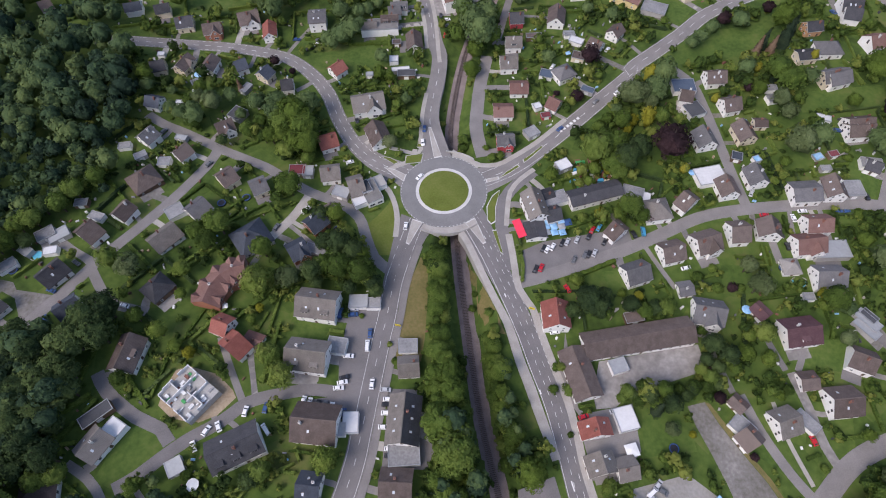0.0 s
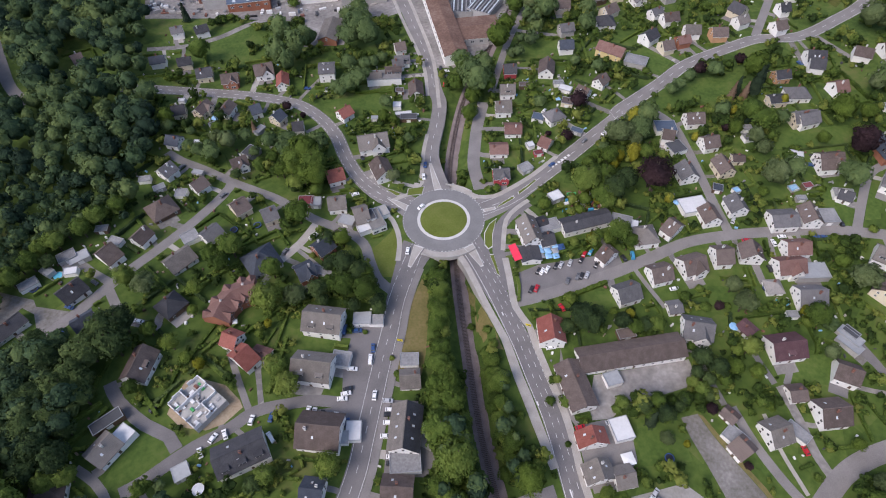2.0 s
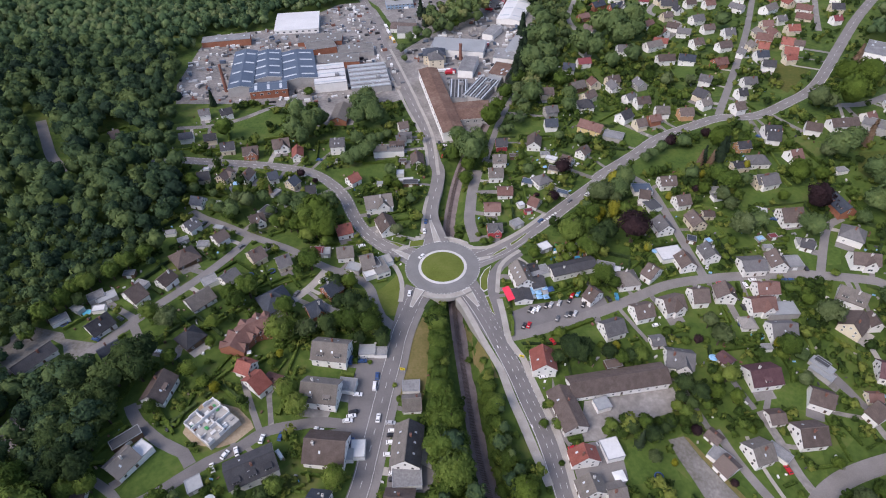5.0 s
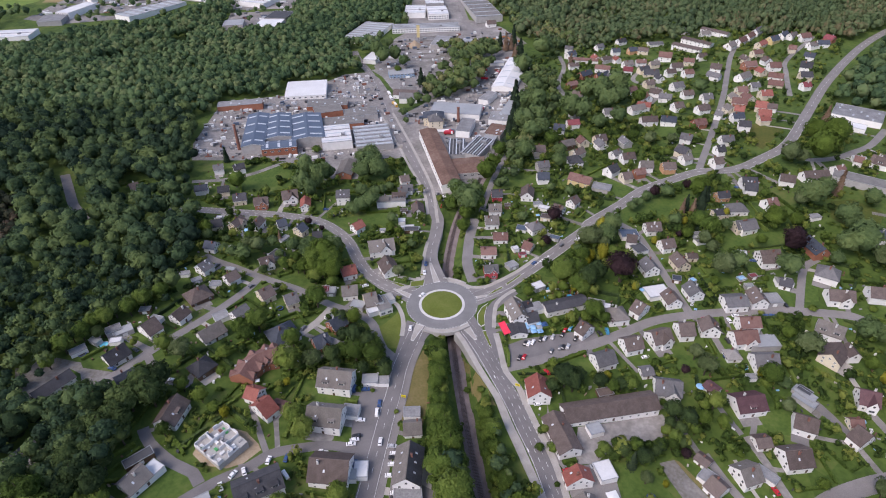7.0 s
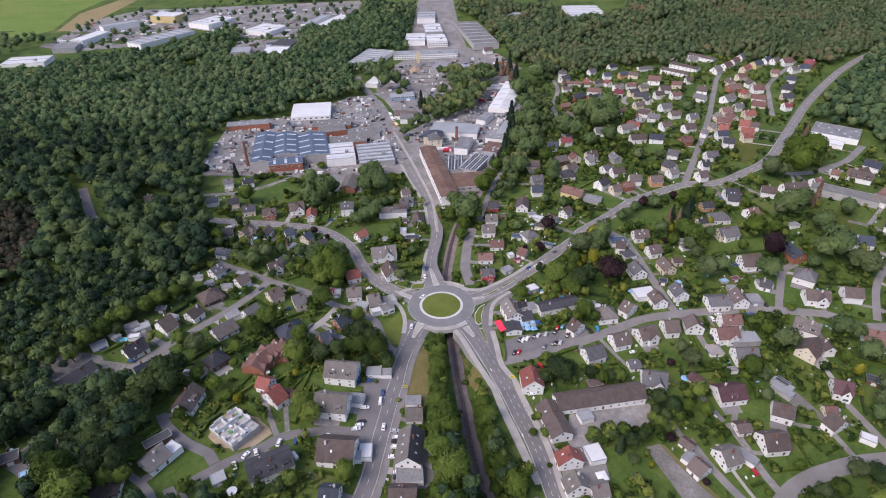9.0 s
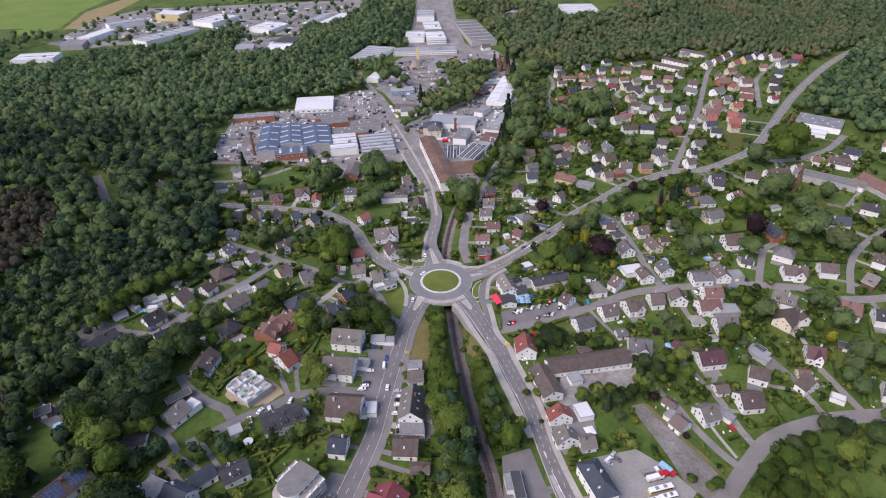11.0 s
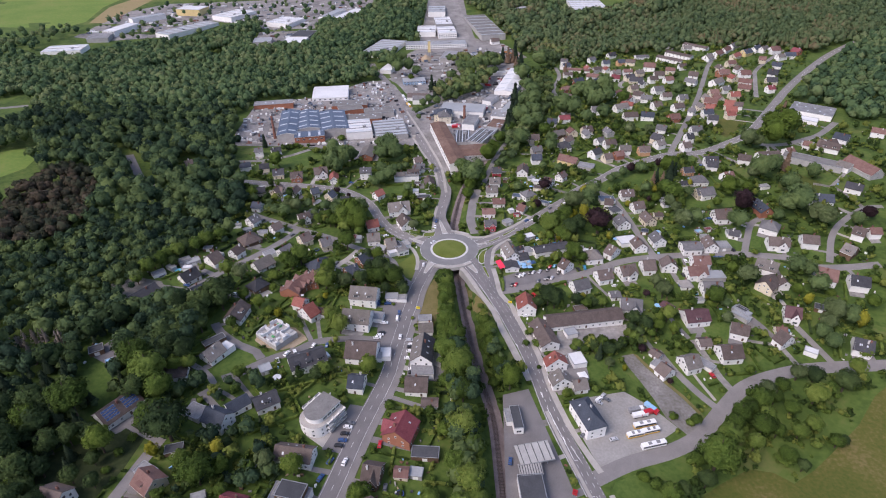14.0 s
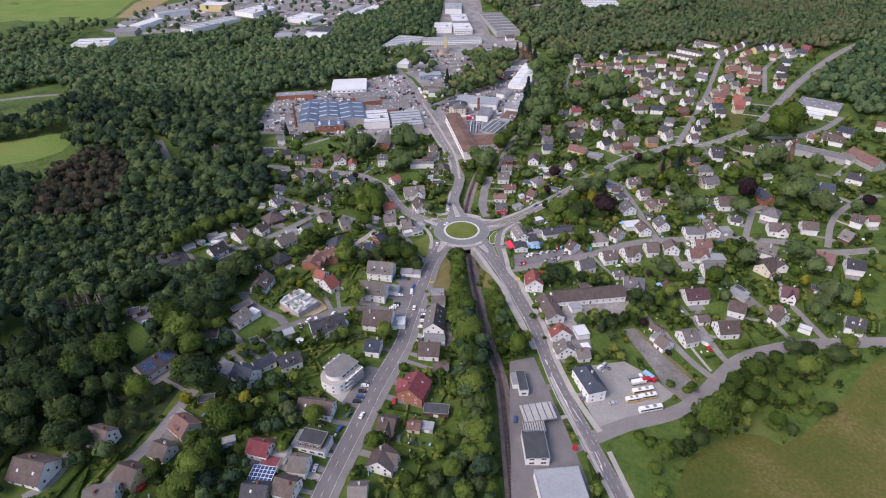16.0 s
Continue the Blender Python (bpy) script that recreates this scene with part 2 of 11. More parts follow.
# paler copy of the broadleaf colours, with haze painted in for far trees
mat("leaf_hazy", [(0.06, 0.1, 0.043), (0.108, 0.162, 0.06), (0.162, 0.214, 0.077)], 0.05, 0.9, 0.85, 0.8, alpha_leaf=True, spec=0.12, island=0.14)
mat("bare_twig", [(0.12, 0.105, 0.085), (0.19, 0.165, 0.14), (0.26, 0.225, 0.2)], 0.03, 0.4, 0.9, island=0.15, tint=0.3)
mat("forest_needle", [(0.022, 0.032, 0.017), (0.04, 0.046, 0.024), (0.062, 0.054, 0.032), (0.088, 0.064, 0.042)], 0.02, 0.35, 0.85, alpha_leaf=True, island=0.14, tint=0.3)

# ---- ground ----
HILLS = [(-230, -60, 130, 9.2), (-80, -60, 130, -14.4), (80, -60, 130, -10.5), (230, -60, 130, -19.0), (-230, 80, 130, 4.0), (-80, 80, 130, 5.6), (80, 80, 130, 0.9), (230, 80, 130, -11.8), (-230, 220, 130, -3.3), (-80, 220, 130, -9.6), (80, 220, 130, -4.1), (230, 220, 130, 5.5), (-500, 450, 300, 22.7), (-150, 450, 300, -18.8), (200, 450, 300, 6.4), (550, 450, 300, -9.2), (-500, 800, 300, -37.2), (-150, 800, 300, 8.1), (200, 800, 300, -44.3), (550, 800, 300, 33.1)]


def level(x, y):
    """The lie of the land, without the railway cutting."""
    z = 19.49 + 7.95 * x / 1000 + 4.55 * y / 1000
    for cx, cy, s, a in HILLS:
        z = z + a * np.exp(-((x - cx) ** 2 + (y - cy) ** 2) / (2 * s * s))
    k = np.clip((np.sqrt((x - 1.2) ** 2 + (y - 169.5) ** 2) - 30) / 35, 0, 1)
    return z * k * k * (3 - 2 * k)


def spline(pts, step=4.0):
    """A smooth line through a few points, in even steps."""
    p = [np.array(q, float) for q in pts]
    p = [2 * p[0] - p[1]] + p + [2 * p[-1] - p[-2]]
    out = []
    for a, b, c, d in zip(p, p[1:], p[2:], p[3:]):
        n = max(1, int(np.linalg.norm(c - b) / step))
        for k in range(n):
            t = k / n
            out.append(0.5 * (2 * b + (c - a) * t + (2 * a - 5 * b + 4 * c - d) * t * t + (3 * b - a - 3 * c + d) * t ** 3))
    return np.array(out + [p[-2]])


RAIL = spline([(85.0, 493.4), (58.9, 391.9), (39.1, 331.1), (25.4, 296.0), (17.2, 275.2), (12.9, 257.7), (8.1, 231.0), (5.6, 209.7), (6.7, 146.1), (7.9, 127.5), (9.1, 110.2), (11.1, 83.8), (12.6, 64.5), (16.1, 48.7), (19.5, 32.3), (20.6, 3.8), (20.7, -24.7), (20.5, -50.3), (19.9, -101.4)], 3.0)


def cut(y):
    """Depth of the railway cutting along the valley."""
    return np.interp(y, [-400, -30, 60, 120, 200, 250, 330, 450], [3.0, 4.0, 6.0, 7.5, 7.5, 4.0, 1.5, 0.5])


def away(x, y):
    """Distance from the railway's middle line."""
    x, y = np.asarray(x, float), np.asarray(y, float)
    best = np.full(np.broadcast(x, y).shape, 1e9)
    for qx, qy in RAIL:
        best = np.minimum(best, (x - qx) ** 2 + (y - qy) ** 2)
    return np.sqrt(best)


def ground(x, y):
    d = away(x, y)
    k = np.clip((d - 4.0) / 9.0, 0, 1)
    k = k * k * (3 - 2 * k)
    return level(x, y) - cut(np.asarray(y, float)) * (1 - k)


def mesh(name, verts, faces, mats, index=None, smooth=False):
    m = bpy.data.meshes.new(name)
    m.from_pydata([tuple(v) for v in verts], [], faces)
    for k in mats:
        m.materials.append(MATS[k])
    if index is not None:
        m.polygons.foreach_set("material_index", index)
    if smooth:
        m.polygons.foreach_set("use_smooth", [True] * len(m.polygons))
    m.update()
    return m


def steps(*spans):
    out = []
    for a, b, s in spans:
        out += list(np.arange(a, b, s))
    return np.array(out + [spans[-1][1]])


gx = steps((-1700, -700, 50), (-700, -60, 16), (-60, 90, 2.5), (90, 700, 16), (700, 1900, 50))
gy = steps((-420, -60, 12), (-60, 330, 4), (330, 900, 16), (900, 3000, 50))
GX, GY = np.meshgrid(gx, gy)
GZ = level(GX, GY)
near = (GX > -70) & (GX < 100) & (GY > -70) & (GY < 420)
GZ[near] = ground(GX[near], GY[near])
cols, rows_ = len(gx), len(gy)
quads = [(j * cols + i, j * cols + i + 1, (j + 1) * cols + i + 1, (j + 1) * cols + i) for j in range(rows_ - 1) for i in range(cols - 1)]
land = new("ground", mesh("ground", np.stack([GX, GY, GZ], -1).reshape(-1, 3), quads, ["grass"], smooth=True))
tagged(land, "grassy valley ground with a railway cutting", "ground", kind="structure")


LANES = []


def ribbon(name, pts, width, material, lift, thick=0.3, label="", category="road", step=4.0, side=0.0, skirt="concrete", dip=False, parent=None, flare=0.0, reach=45.0):
    """A band of road or path along a line, laid over the land, with edges that go down."""
    c = spline(pts, step)
    t = np.gradient(c, axis=0)
    t /= np.linalg.norm(t, axis=1)[:, None] + 1e-9
    nrm = np.stack([t[:, 1], -t[:, 0]], 1)
    verts, faces, idx = [], [], []
    w = np.broadcast_to(np.asarray(width, float), len(c)) if np.ndim(width) == 0 else np.interp(np.linspace(0, 1, len(c)), np.linspace(0, 1, len(width)), width)
    s = np.r_[0, np.cumsum(np.linalg.norm(np.diff(c, axis=0), axis=1))]
    w = w + flare * np.clip(1 - s / reach, 0, 1) ** 1.5
    for p, m, wk in zip(c, nrm, w):
        a, b = p + m * (side - wk / 2), p + m * (side + wk / 2)
        f = ground if dip else level
        za, zb = float(f(a[0], a[1])) + lift, float(f(b[0], b[1])) + lift
        verts += [(a[0], a[1], za), (b[0], b[1], zb), (a[0], a[1], za - thick), (b[0], b[1], zb - thick)]
    for k in range(len(c) - 1):
        i, j = 4 * k, 4 * k + 4
        faces += [(i, i + 1, j + 1, j), (i + 2, i, j, j + 2), (i + 1, i + 3, j + 3, j + 1)]
        idx += [0, 1, 1]
    ob = new(name, mesh(name, verts, faces, [material, skirt], idx))
    if name == "road":
        LANES.extend(zip(c[:, 0], c[:, 1], w / 2))
    if parent:
        ob.parent = parent
        return ob
    return tagged(ob, label or "grey asphalt road with painted lines", category, kind="structure")


def dashes(road_, pts, width, dash, gap, side=0.0, lift=0.18, start=0.0):
    """Painted strokes along a line, one mesh for a road."""
    c = spline(pts, 1.0)
    d = np.r_[0, np.cumsum(np.linalg.norm(np.diff(c, axis=0), axis=1))]
    t = np.gradient(c, axis=0)
    t /= np.linalg.norm(t, axis=1)[:, None] + 1e-9
    c = c + np.stack([t[:, 1], -t[:, 0]], 1) * side
    verts, faces, s = [], [], start
    dash = min(dash, d[-1] - 1)
    while s + dash < d[-1]:
        n = max(2, int(dash / 4) + 1)
        base = len(verts)
        for q in np.linspace(s, s + dash, n):
            px, py = np.interp(q, d, c[:, 0]), np.interp(q, d, c[:, 1])
            tx, ty = np.interp(q, d, t[:, 0]), np.interp(q, d, t[:, 1])
            z = float(level(px, py)) + lift
            verts += [(px + ty * width / 2, py - tx * width / 2, z), (px - ty * width / 2, py + tx * width / 2, z)]
        faces += [(base + 2 * k, base + 2 * k + 2, base + 2 * k + 3, base + 2 * k + 1) for k in range(n - 1)]
        s += dash + gap
    if not faces:
        return
    ob = new("lane_marking", mesh("lane_marking", verts, faces, ["marking"]))
    ob.parent = road_
    tagged(ob, "worn white lane paint", kind="stuff")


AREAS = []


def ragged(pts):
    """An outline with uneven, grown-over edges."""
    out = []
    for (ax, ay), (bx, by) in zip(pts, list(pts[1:]) + list(pts[:1])):
        n = max(1, min(14, int(math.hypot(bx - ax, by - ay) / 4)))
        out += [(ax + (bx - ax) * k / n, ay + (by - ay) * k / n) for k in range(n)]
    return [(x + 1.6 * noise.noise(Vector((x * 0.13, y * 0.13, 1))), y + 1.6 * noise.noise(Vector((x * 0.13, y * 0.13, 9)))) for x, y in out]


def patch(name, material, pts, lift, label, category, cell=10.0, dip=False):
    """A flat area of the ground (yard, lawn, field) with a given outline, laid over the land."""
    AREAS.append((name, list(pts)))
    bm = bmesh.new()
    bm.faces.new([bm.verts.new((x, y, 0)) for x, y in pts])
    pts = ragged(pts) if material in ("meadow", "gravel", "sand", "dry_grass", "lawn", "island_grass") else pts
    xs, ys = [p[0] for p in pts], [p[1] for p in pts]
    for lo, hi, axis in ((min(xs), max(xs), 0), (min(ys), max(ys), 1)):
        for v in np.arange(lo + cell, hi, cell):
            co, no = [0, 0, 0], [0, 0, 0]
            co[axis], no[axis] = v, 1
            bmesh.ops.bisect_plane(bm, geom=bm.verts[:] + bm.edges[:] + bm.faces[:], plane_co=co, plane_no=no)
    f = ground if dip else level
    for v in bm.verts:
        v.co.z = float(f(v.co.x, v.co.y)) + lift
    bmesh.ops.recalc_face_normals(bm, faces=bm.faces)
    for fc in bm.faces:
        if fc.normal.z < 0:
            fc.normal_flip()
    m = bpy.data.meshes.new(name)
    bm.to_mesh(m)
    bm.free()
    m.materials.append(MATS[material])
    return tagged(new(name, m), label, category, kind="structure")

# ---- kinds of things ----
def box_data(x0, x1, y0, y1, z0, z1):
    v = [(x0, y0, z0), (x1, y0, z0), (x1, y1, z0), (x0, y1, z0), (x0, y0, z1), (x1, y0, z1), (x1, y1, z1), (x0, y1, z1)]
    return v, [(0, 3, 2, 1), (4, 5, 6, 7), (0, 1, 5, 4), (1, 2, 6, 5), (2, 3, 7, 6), (3, 0, 4, 7)]


def boxes(name, mats, *parts):
    """One mesh out of boxes: each is (x0, x1, y0, y1, z0, z1, index of its material)."""
    verts, faces, idx = [], [], []
    for *b, k in parts:
        v, f = box_data(*b)
        n = len(verts)
        verts += v
        faces += [tuple(i + n for i in q) for q in f]
        idx += [k] * 6
    return mesh(name, verts, faces, mats, idx)


def part(name, data, parent, m=None, label=""):
    ob = new(name, data)
    ob.parent = parent
    if m is not None:
        ob.matrix_basis = m
    if label:
        ob["label"] = label
    return ob


WINDOW = boxes("window", ["frame_white", "glass"], (-0.58, 0.58, -0.06, 0.02, -0.66, 0.66, 0), (-0.45, -0.04, -0.08, 0.0, -0.52, 0.52, 1), (0.04, 0.45, -0.08, 0.0, -0.52, 0.52, 1))
WIDE = boxes("window", ["frame_white", "glass"], (-1.3, 1.3, -0.06, 0.02, -0.75, 0.75, 0), (-1.2, -0.05, -0.08, 0.0, -0.65, 0.65, 1), (0.05, 1.2, -0.08, 0.0, -0.65, 0.65, 1))
DARKWIN = boxes("window", ["frame_brown", "glass"], (-0.52, 0.52, -0.06, 0.02, -0.62, 0.62, 0), (-0.42, 0.42, -0.08, 0.0, -0.52, 0.52, 1))
DOOR = boxes("door", ["frame_brown", "glass"], (-0.55, 0.55, -0.08, 0.02, 0, 2.1, 0), (-0.25, 0.25, -0.1, -0.02, 1.2, 1.9, 1))
SKYLIGHT = boxes("skylight", ["skylight", "frame_brown"], (-0.5, 0.5, -0.7, 0.7, 0.0, 0.1, 1), (-0.42, 0.42, -0.62, 0.62, 0.02, 0.13, 0))
CHIMNEY = {k: boxes("chimney", [k, "flat_dark"], (-0.4, 0.4, -0.4, 0.4, -1.2, 1.1, 0), (-0.48, 0.48, -0.48, 0.48, 1.1, 1.22, 0), (-0.2, 0.2, -0.2, 0.2, 1.22, 1.4, 1)) for k in ("chimney_brick", "chimney_pale")}
GARAGE_DOOR = boxes("garage_door", ["frame_white"], (-1.25, 1.25, -0.06, 0.02, 0, 2.1, 0))
SOLAR = boxes("solar_panel", ["solar", "steel"], (-0.8, 0.8, -0.5, 0.5, 0.05, 0.09, 1), (-0.76, 0.76, -0.46, 0.46, 0.06, 0.11, 0))
ROOFWORD = {"brown": "brown tiled", "greybrown": "weathered grey-brown tiled", "grey": "grey tiled", "anthracite": "anthracite tiled", "slate": "blue-grey slate", "red": "orange-red tiled", "wine": "wine-red tiled", "rosy": "faded red tiled", "plum": "purple-brown tiled", "paleroof": "pale grey tiled"}
WALLWORD = {"white": "white plastered", "cream": "cream plastered", "yellow": "yellow plastered", "brick": "red brick", "greywall": "grey rendered", "orange": "orange plastered", "blue": "pale blue", "redwall": "red painted", "woodwall": "dark timber-clad"}
BLOCKED = []


def slope(name, half, rise, base, x0, x1, over, thick, material, sign, lift=0.0, trim="frame_white"):
    """One pitch of a roof as a slab, from the ridge down past the eave."""
    k = rise / half
    yo, zo = half + over, base - k * over
    s = sign
    v = []
    for x in (x0, x1):
        v += [(x, 0, base + rise + thick + lift), (x, s * yo, zo + thick + lift), (x, s * yo, zo + lift), (x, 0, base + rise + lift)]
    f = [(0, 1, 5, 4), (1, 2, 6, 5), (2, 3, 7, 6), (0, 3, 2, 1), (4, 5, 6, 7), (3, 0, 4, 7)]
    if s < 0:
        f = [q[::-1] for q in f]
    return mesh(name, v, f, [material, trim], [0, 1, 0, 1, 1, 0])


def house(x, y, turn, length, width, roof="brown", wall="white", eave=4.3, rise=None, hip=False, lights=0, dormer=0, far=False, solar=0, roof2=None, chimney=True, cross=0.0, name="house", base=None):
    """A house: walls with gables, two or four roof pitches, windows, door, chimney, dormers and skylights."""
    rng = random.Random(int(x * 7 + y * 13))
    if width > 8 and length > 7 and length < 24:
        length, width = length * 0.94, width * 0.92
    half, hl = width / 2, length / 2
    rise = rise if rise is not None else half * 0.8
    trim = rng.choice(("frame_white", "frame_white", "frame_brown", "tiles_" + roof))
    z = float(level(x, y)) if base is None else base
    home = new(name)
    home.matrix_basis = pose(x, y, z, 0, 0, turn)
    cat = "house" if length < 24 else "building"
    more = " and solar panels" if solar else " and cross gable" if cross else " and dormers" if dormer else " and skylights" if lights else ""
    tagged(home, f"{WALLWORD[wall]} {cat} with {ROOFWORD[roof]} {'hipped' if hip else 'gable'} roof{more}", cat, "terraced rows of the far suburb" if length > 30 and far else "")
    BLOCKED.append((x, y, turn, hl + 1.5, half + 1.5))
    sink = -3.0
    if hip:
        v, f = box_data(-hl, hl, -half, half, sink, eave)
        part("wall", mesh("wall", v, f, [wall]), home)
        o, th = 0.5, 0.25
        k = rise / half
        in_ = max(hl - half, 0.3)
        e = eave - k * o
        v = [(-hl - o, -half - o, e), (hl + o, -half - o, e), (hl + o, half + o, e), (-hl - o, half + o, e), (-in_, 0, eave + rise), (in_, 0, eave + rise)]
        v += [(a, b, c + th) for a, b, c in v]
        f = [(6, 7, 11, 10), (7, 8, 11), (8, 9, 10, 11), (9, 6, 10), (0, 1, 7, 6), (1, 2, 8, 7), (2, 3, 9, 8), (3, 0, 6, 9), (3, 2, 1, 0)]
        part("roof", mesh("roof", v, f, ["tiles_" + roof]), home)
    else:
        v = []
        for xx in (-hl, hl):
            v += [(xx, -half, sink), (xx, half, sink), (xx, half, eave), (xx, 0, eave + rise), (xx, -half, eave)]
        f = [(4, 3, 2, 1, 0), (5, 6, 7, 8, 9), (0, 5, 9, 4), (1, 2, 7, 6), (0, 1, 6, 5)]
        part("wall", mesh("wall", v, f, [wall]), home)
        o = 0.55
        part("roof_pitch", slope("roof_pitch", half, rise, eave, -hl - o, hl + o, o, 0.22, "tiles_" + roof, 1, trim=trim), home)
        part("roof_pitch", slope("roof_pitch", half, rise, eave, -hl - o, hl + o, o, 0.22, "tiles_" + (roof2 or roof), -1, trim=trim), home)
        if not far:
            part("ridge_tiles", boxes("ridge_tiles", ["tiles_" + roof], (-hl - o, hl + o, -0.18, 0.18, eave + rise + 0.12, eave + rise + 0.3, 0)), home)
    # windows along the long walls and in the gables
    win = DARKWIN if wall in ("white", "cream") and rng.random() < 0.4 else WINDOW
    storeys = [1.5] if eave < 4.2 else [1.5, 4.0] if eave < 6.5 else [1.5, 4.2, 6.9]
    for s, sgn in ((0, -1), (180, 1)):
        n = max(1, int(length / (5.5 if far else 4.2)))
        for zz in storeys:
            if zz + 0.8 > eave:
                continue
            if math.cos(radians(turn)) * sgn > 0.6:
                continue
            for i in range(n):
                if zz < 2 and i == n // 2 and sgn < 0:
                    continue
                part("window", win, home, pose(-hl + (i + 0.5) * length / n, sgn * half, zz, 0, 0, s))
    if not far:
        part("door", DOOR, home, pose(-hl + (n // 2 + 0.5) * length / n, -half, 0))
    if not (hip and far):
        for s, sgn in ((90, 1), (-90, -1)):
            if math.sin(radians(turn)) * sgn > 0.35:
                continue
            for zz in storeys[-1:] if far else storeys:
                for yy in (0,) if far else (-width / 4, width / 4):
                    part("window", win, home, pose(sgn * hl, yy, zz, 0, 0, s))
            if rise > 2.6 and not hip:
                part("window", win, home, pose(sgn * hl, 0, eave + 0.9, 0, 0, s))
    pitch = math.degrees(math.atan2(rise, half))
    if chimney:
        cx, cy = rng.uniform(-0.3, 0.3) * length, rng.choice((-1, 1)) * width * 0.12
        if hip:
            cx *= 0.4
        part("chimney", CHIMNEY[rng.choice(("chimney_brick", "chimney_pale", "chimney_brick"))], home, pose(cx, cy, eave + rise - 0.1))
    for i in range(lights):
        sgn = -1 if i % 2 == 0 else 1
        yy = width * 0.27
        xx = -hl * 0.6 + (i // 2 + rng.uniform(0.1, 0.4)) * length / max(2, lights) * 1.4
        part("skylight", SKYLIGHT, home, pose(min(xx, hl * 0.8), sgn * yy, eave + rise * (1 - yy / half) + 0.24, -sgn * pitch, 0, 0))
    for i in range(dormer):
        sgn = -1
        xx = (i + 0.5) * length / dormer - hl
        z0 = eave + rise * 0.15
        d = part("dormer", boxes("dormer", [wall, "tiles_" + roof], (-1.5, 1.5, 0, half * 0.7, z0, z0 + 1.5, 0), (-1.75, 1.75, -0.3, half * 0.75, z0 + 1.5, z0 + 1.7, 1)), home, pose(xx, -half * 0.82, 0))
        part("window", WIDE, d, pose(0, 0, z0 + 0.75))
    if cross:
        # a wing across the ridge, with its own gable over the long wall
        w2, out, top = min(width * 0.3, length * 0.28), half + 1.2, rise * 0.86
        v = [(-w2, 0, sink), (w2, 0, sink), (w2, 0, eave), (0, 0, eave + top), (-w2, 0, eave)]
        v += [(p, -out, r) for p, _, r in v]
        wing = part("wing", mesh("wing", v, [(0, 1, 2, 3, 4), (9, 8, 7, 6, 5), (0, 5, 6, 1), (1, 6, 7, 2), (4, 9, 5, 0)], [wall]), home, pose(cross * hl, 0, 0))
        k, o = top / w2, 0.4
        for s in (-1, 1):
            v = [(0, 0.4, eave + top + 0.02), (s * (w2 + o), 0.4, eave - k * o + 0.02), (s * (w2 + o), -out - o, eave - k * o + 0.02), (0, -out - o, eave + top + 0.02)]
            v += [(p, q, r + 0.22) for p, q, r in v]
            f = [(0, 1, 2, 3), (7, 6, 5, 4), (0, 4, 5, 1), (1, 5, 6, 2), (2, 6, 7, 3), (3, 7, 4, 0)]
            part("roof_pitch", mesh("roof_pitch", v, f if s < 0 else [q[::-1] for q in f], ["tiles_" + roof, trim], [0, 0, 0, 1, 1, 0]), wing)
        part("window", win, wing, pose(0, -out, eave + 0.6))
        part("window", WIDE, wing, pose(0, -out, 1.6))
    for i in range(solar):
        # two arrays of four by four on one pitch, with bare tiles between
        xx = (-1 if i < solar // 2 else 1) * hl * 0.52 + (i % 4 - 1.5) * 1.64
        yy = half * (0.2 + 0.19 * (i % (solar // 2) // 4))
        part("solar_panel", SOLAR, home, pose(xx, -yy, eave + rise * (1 - yy / half) + 0.24, pitch, 0, 0))
    return home


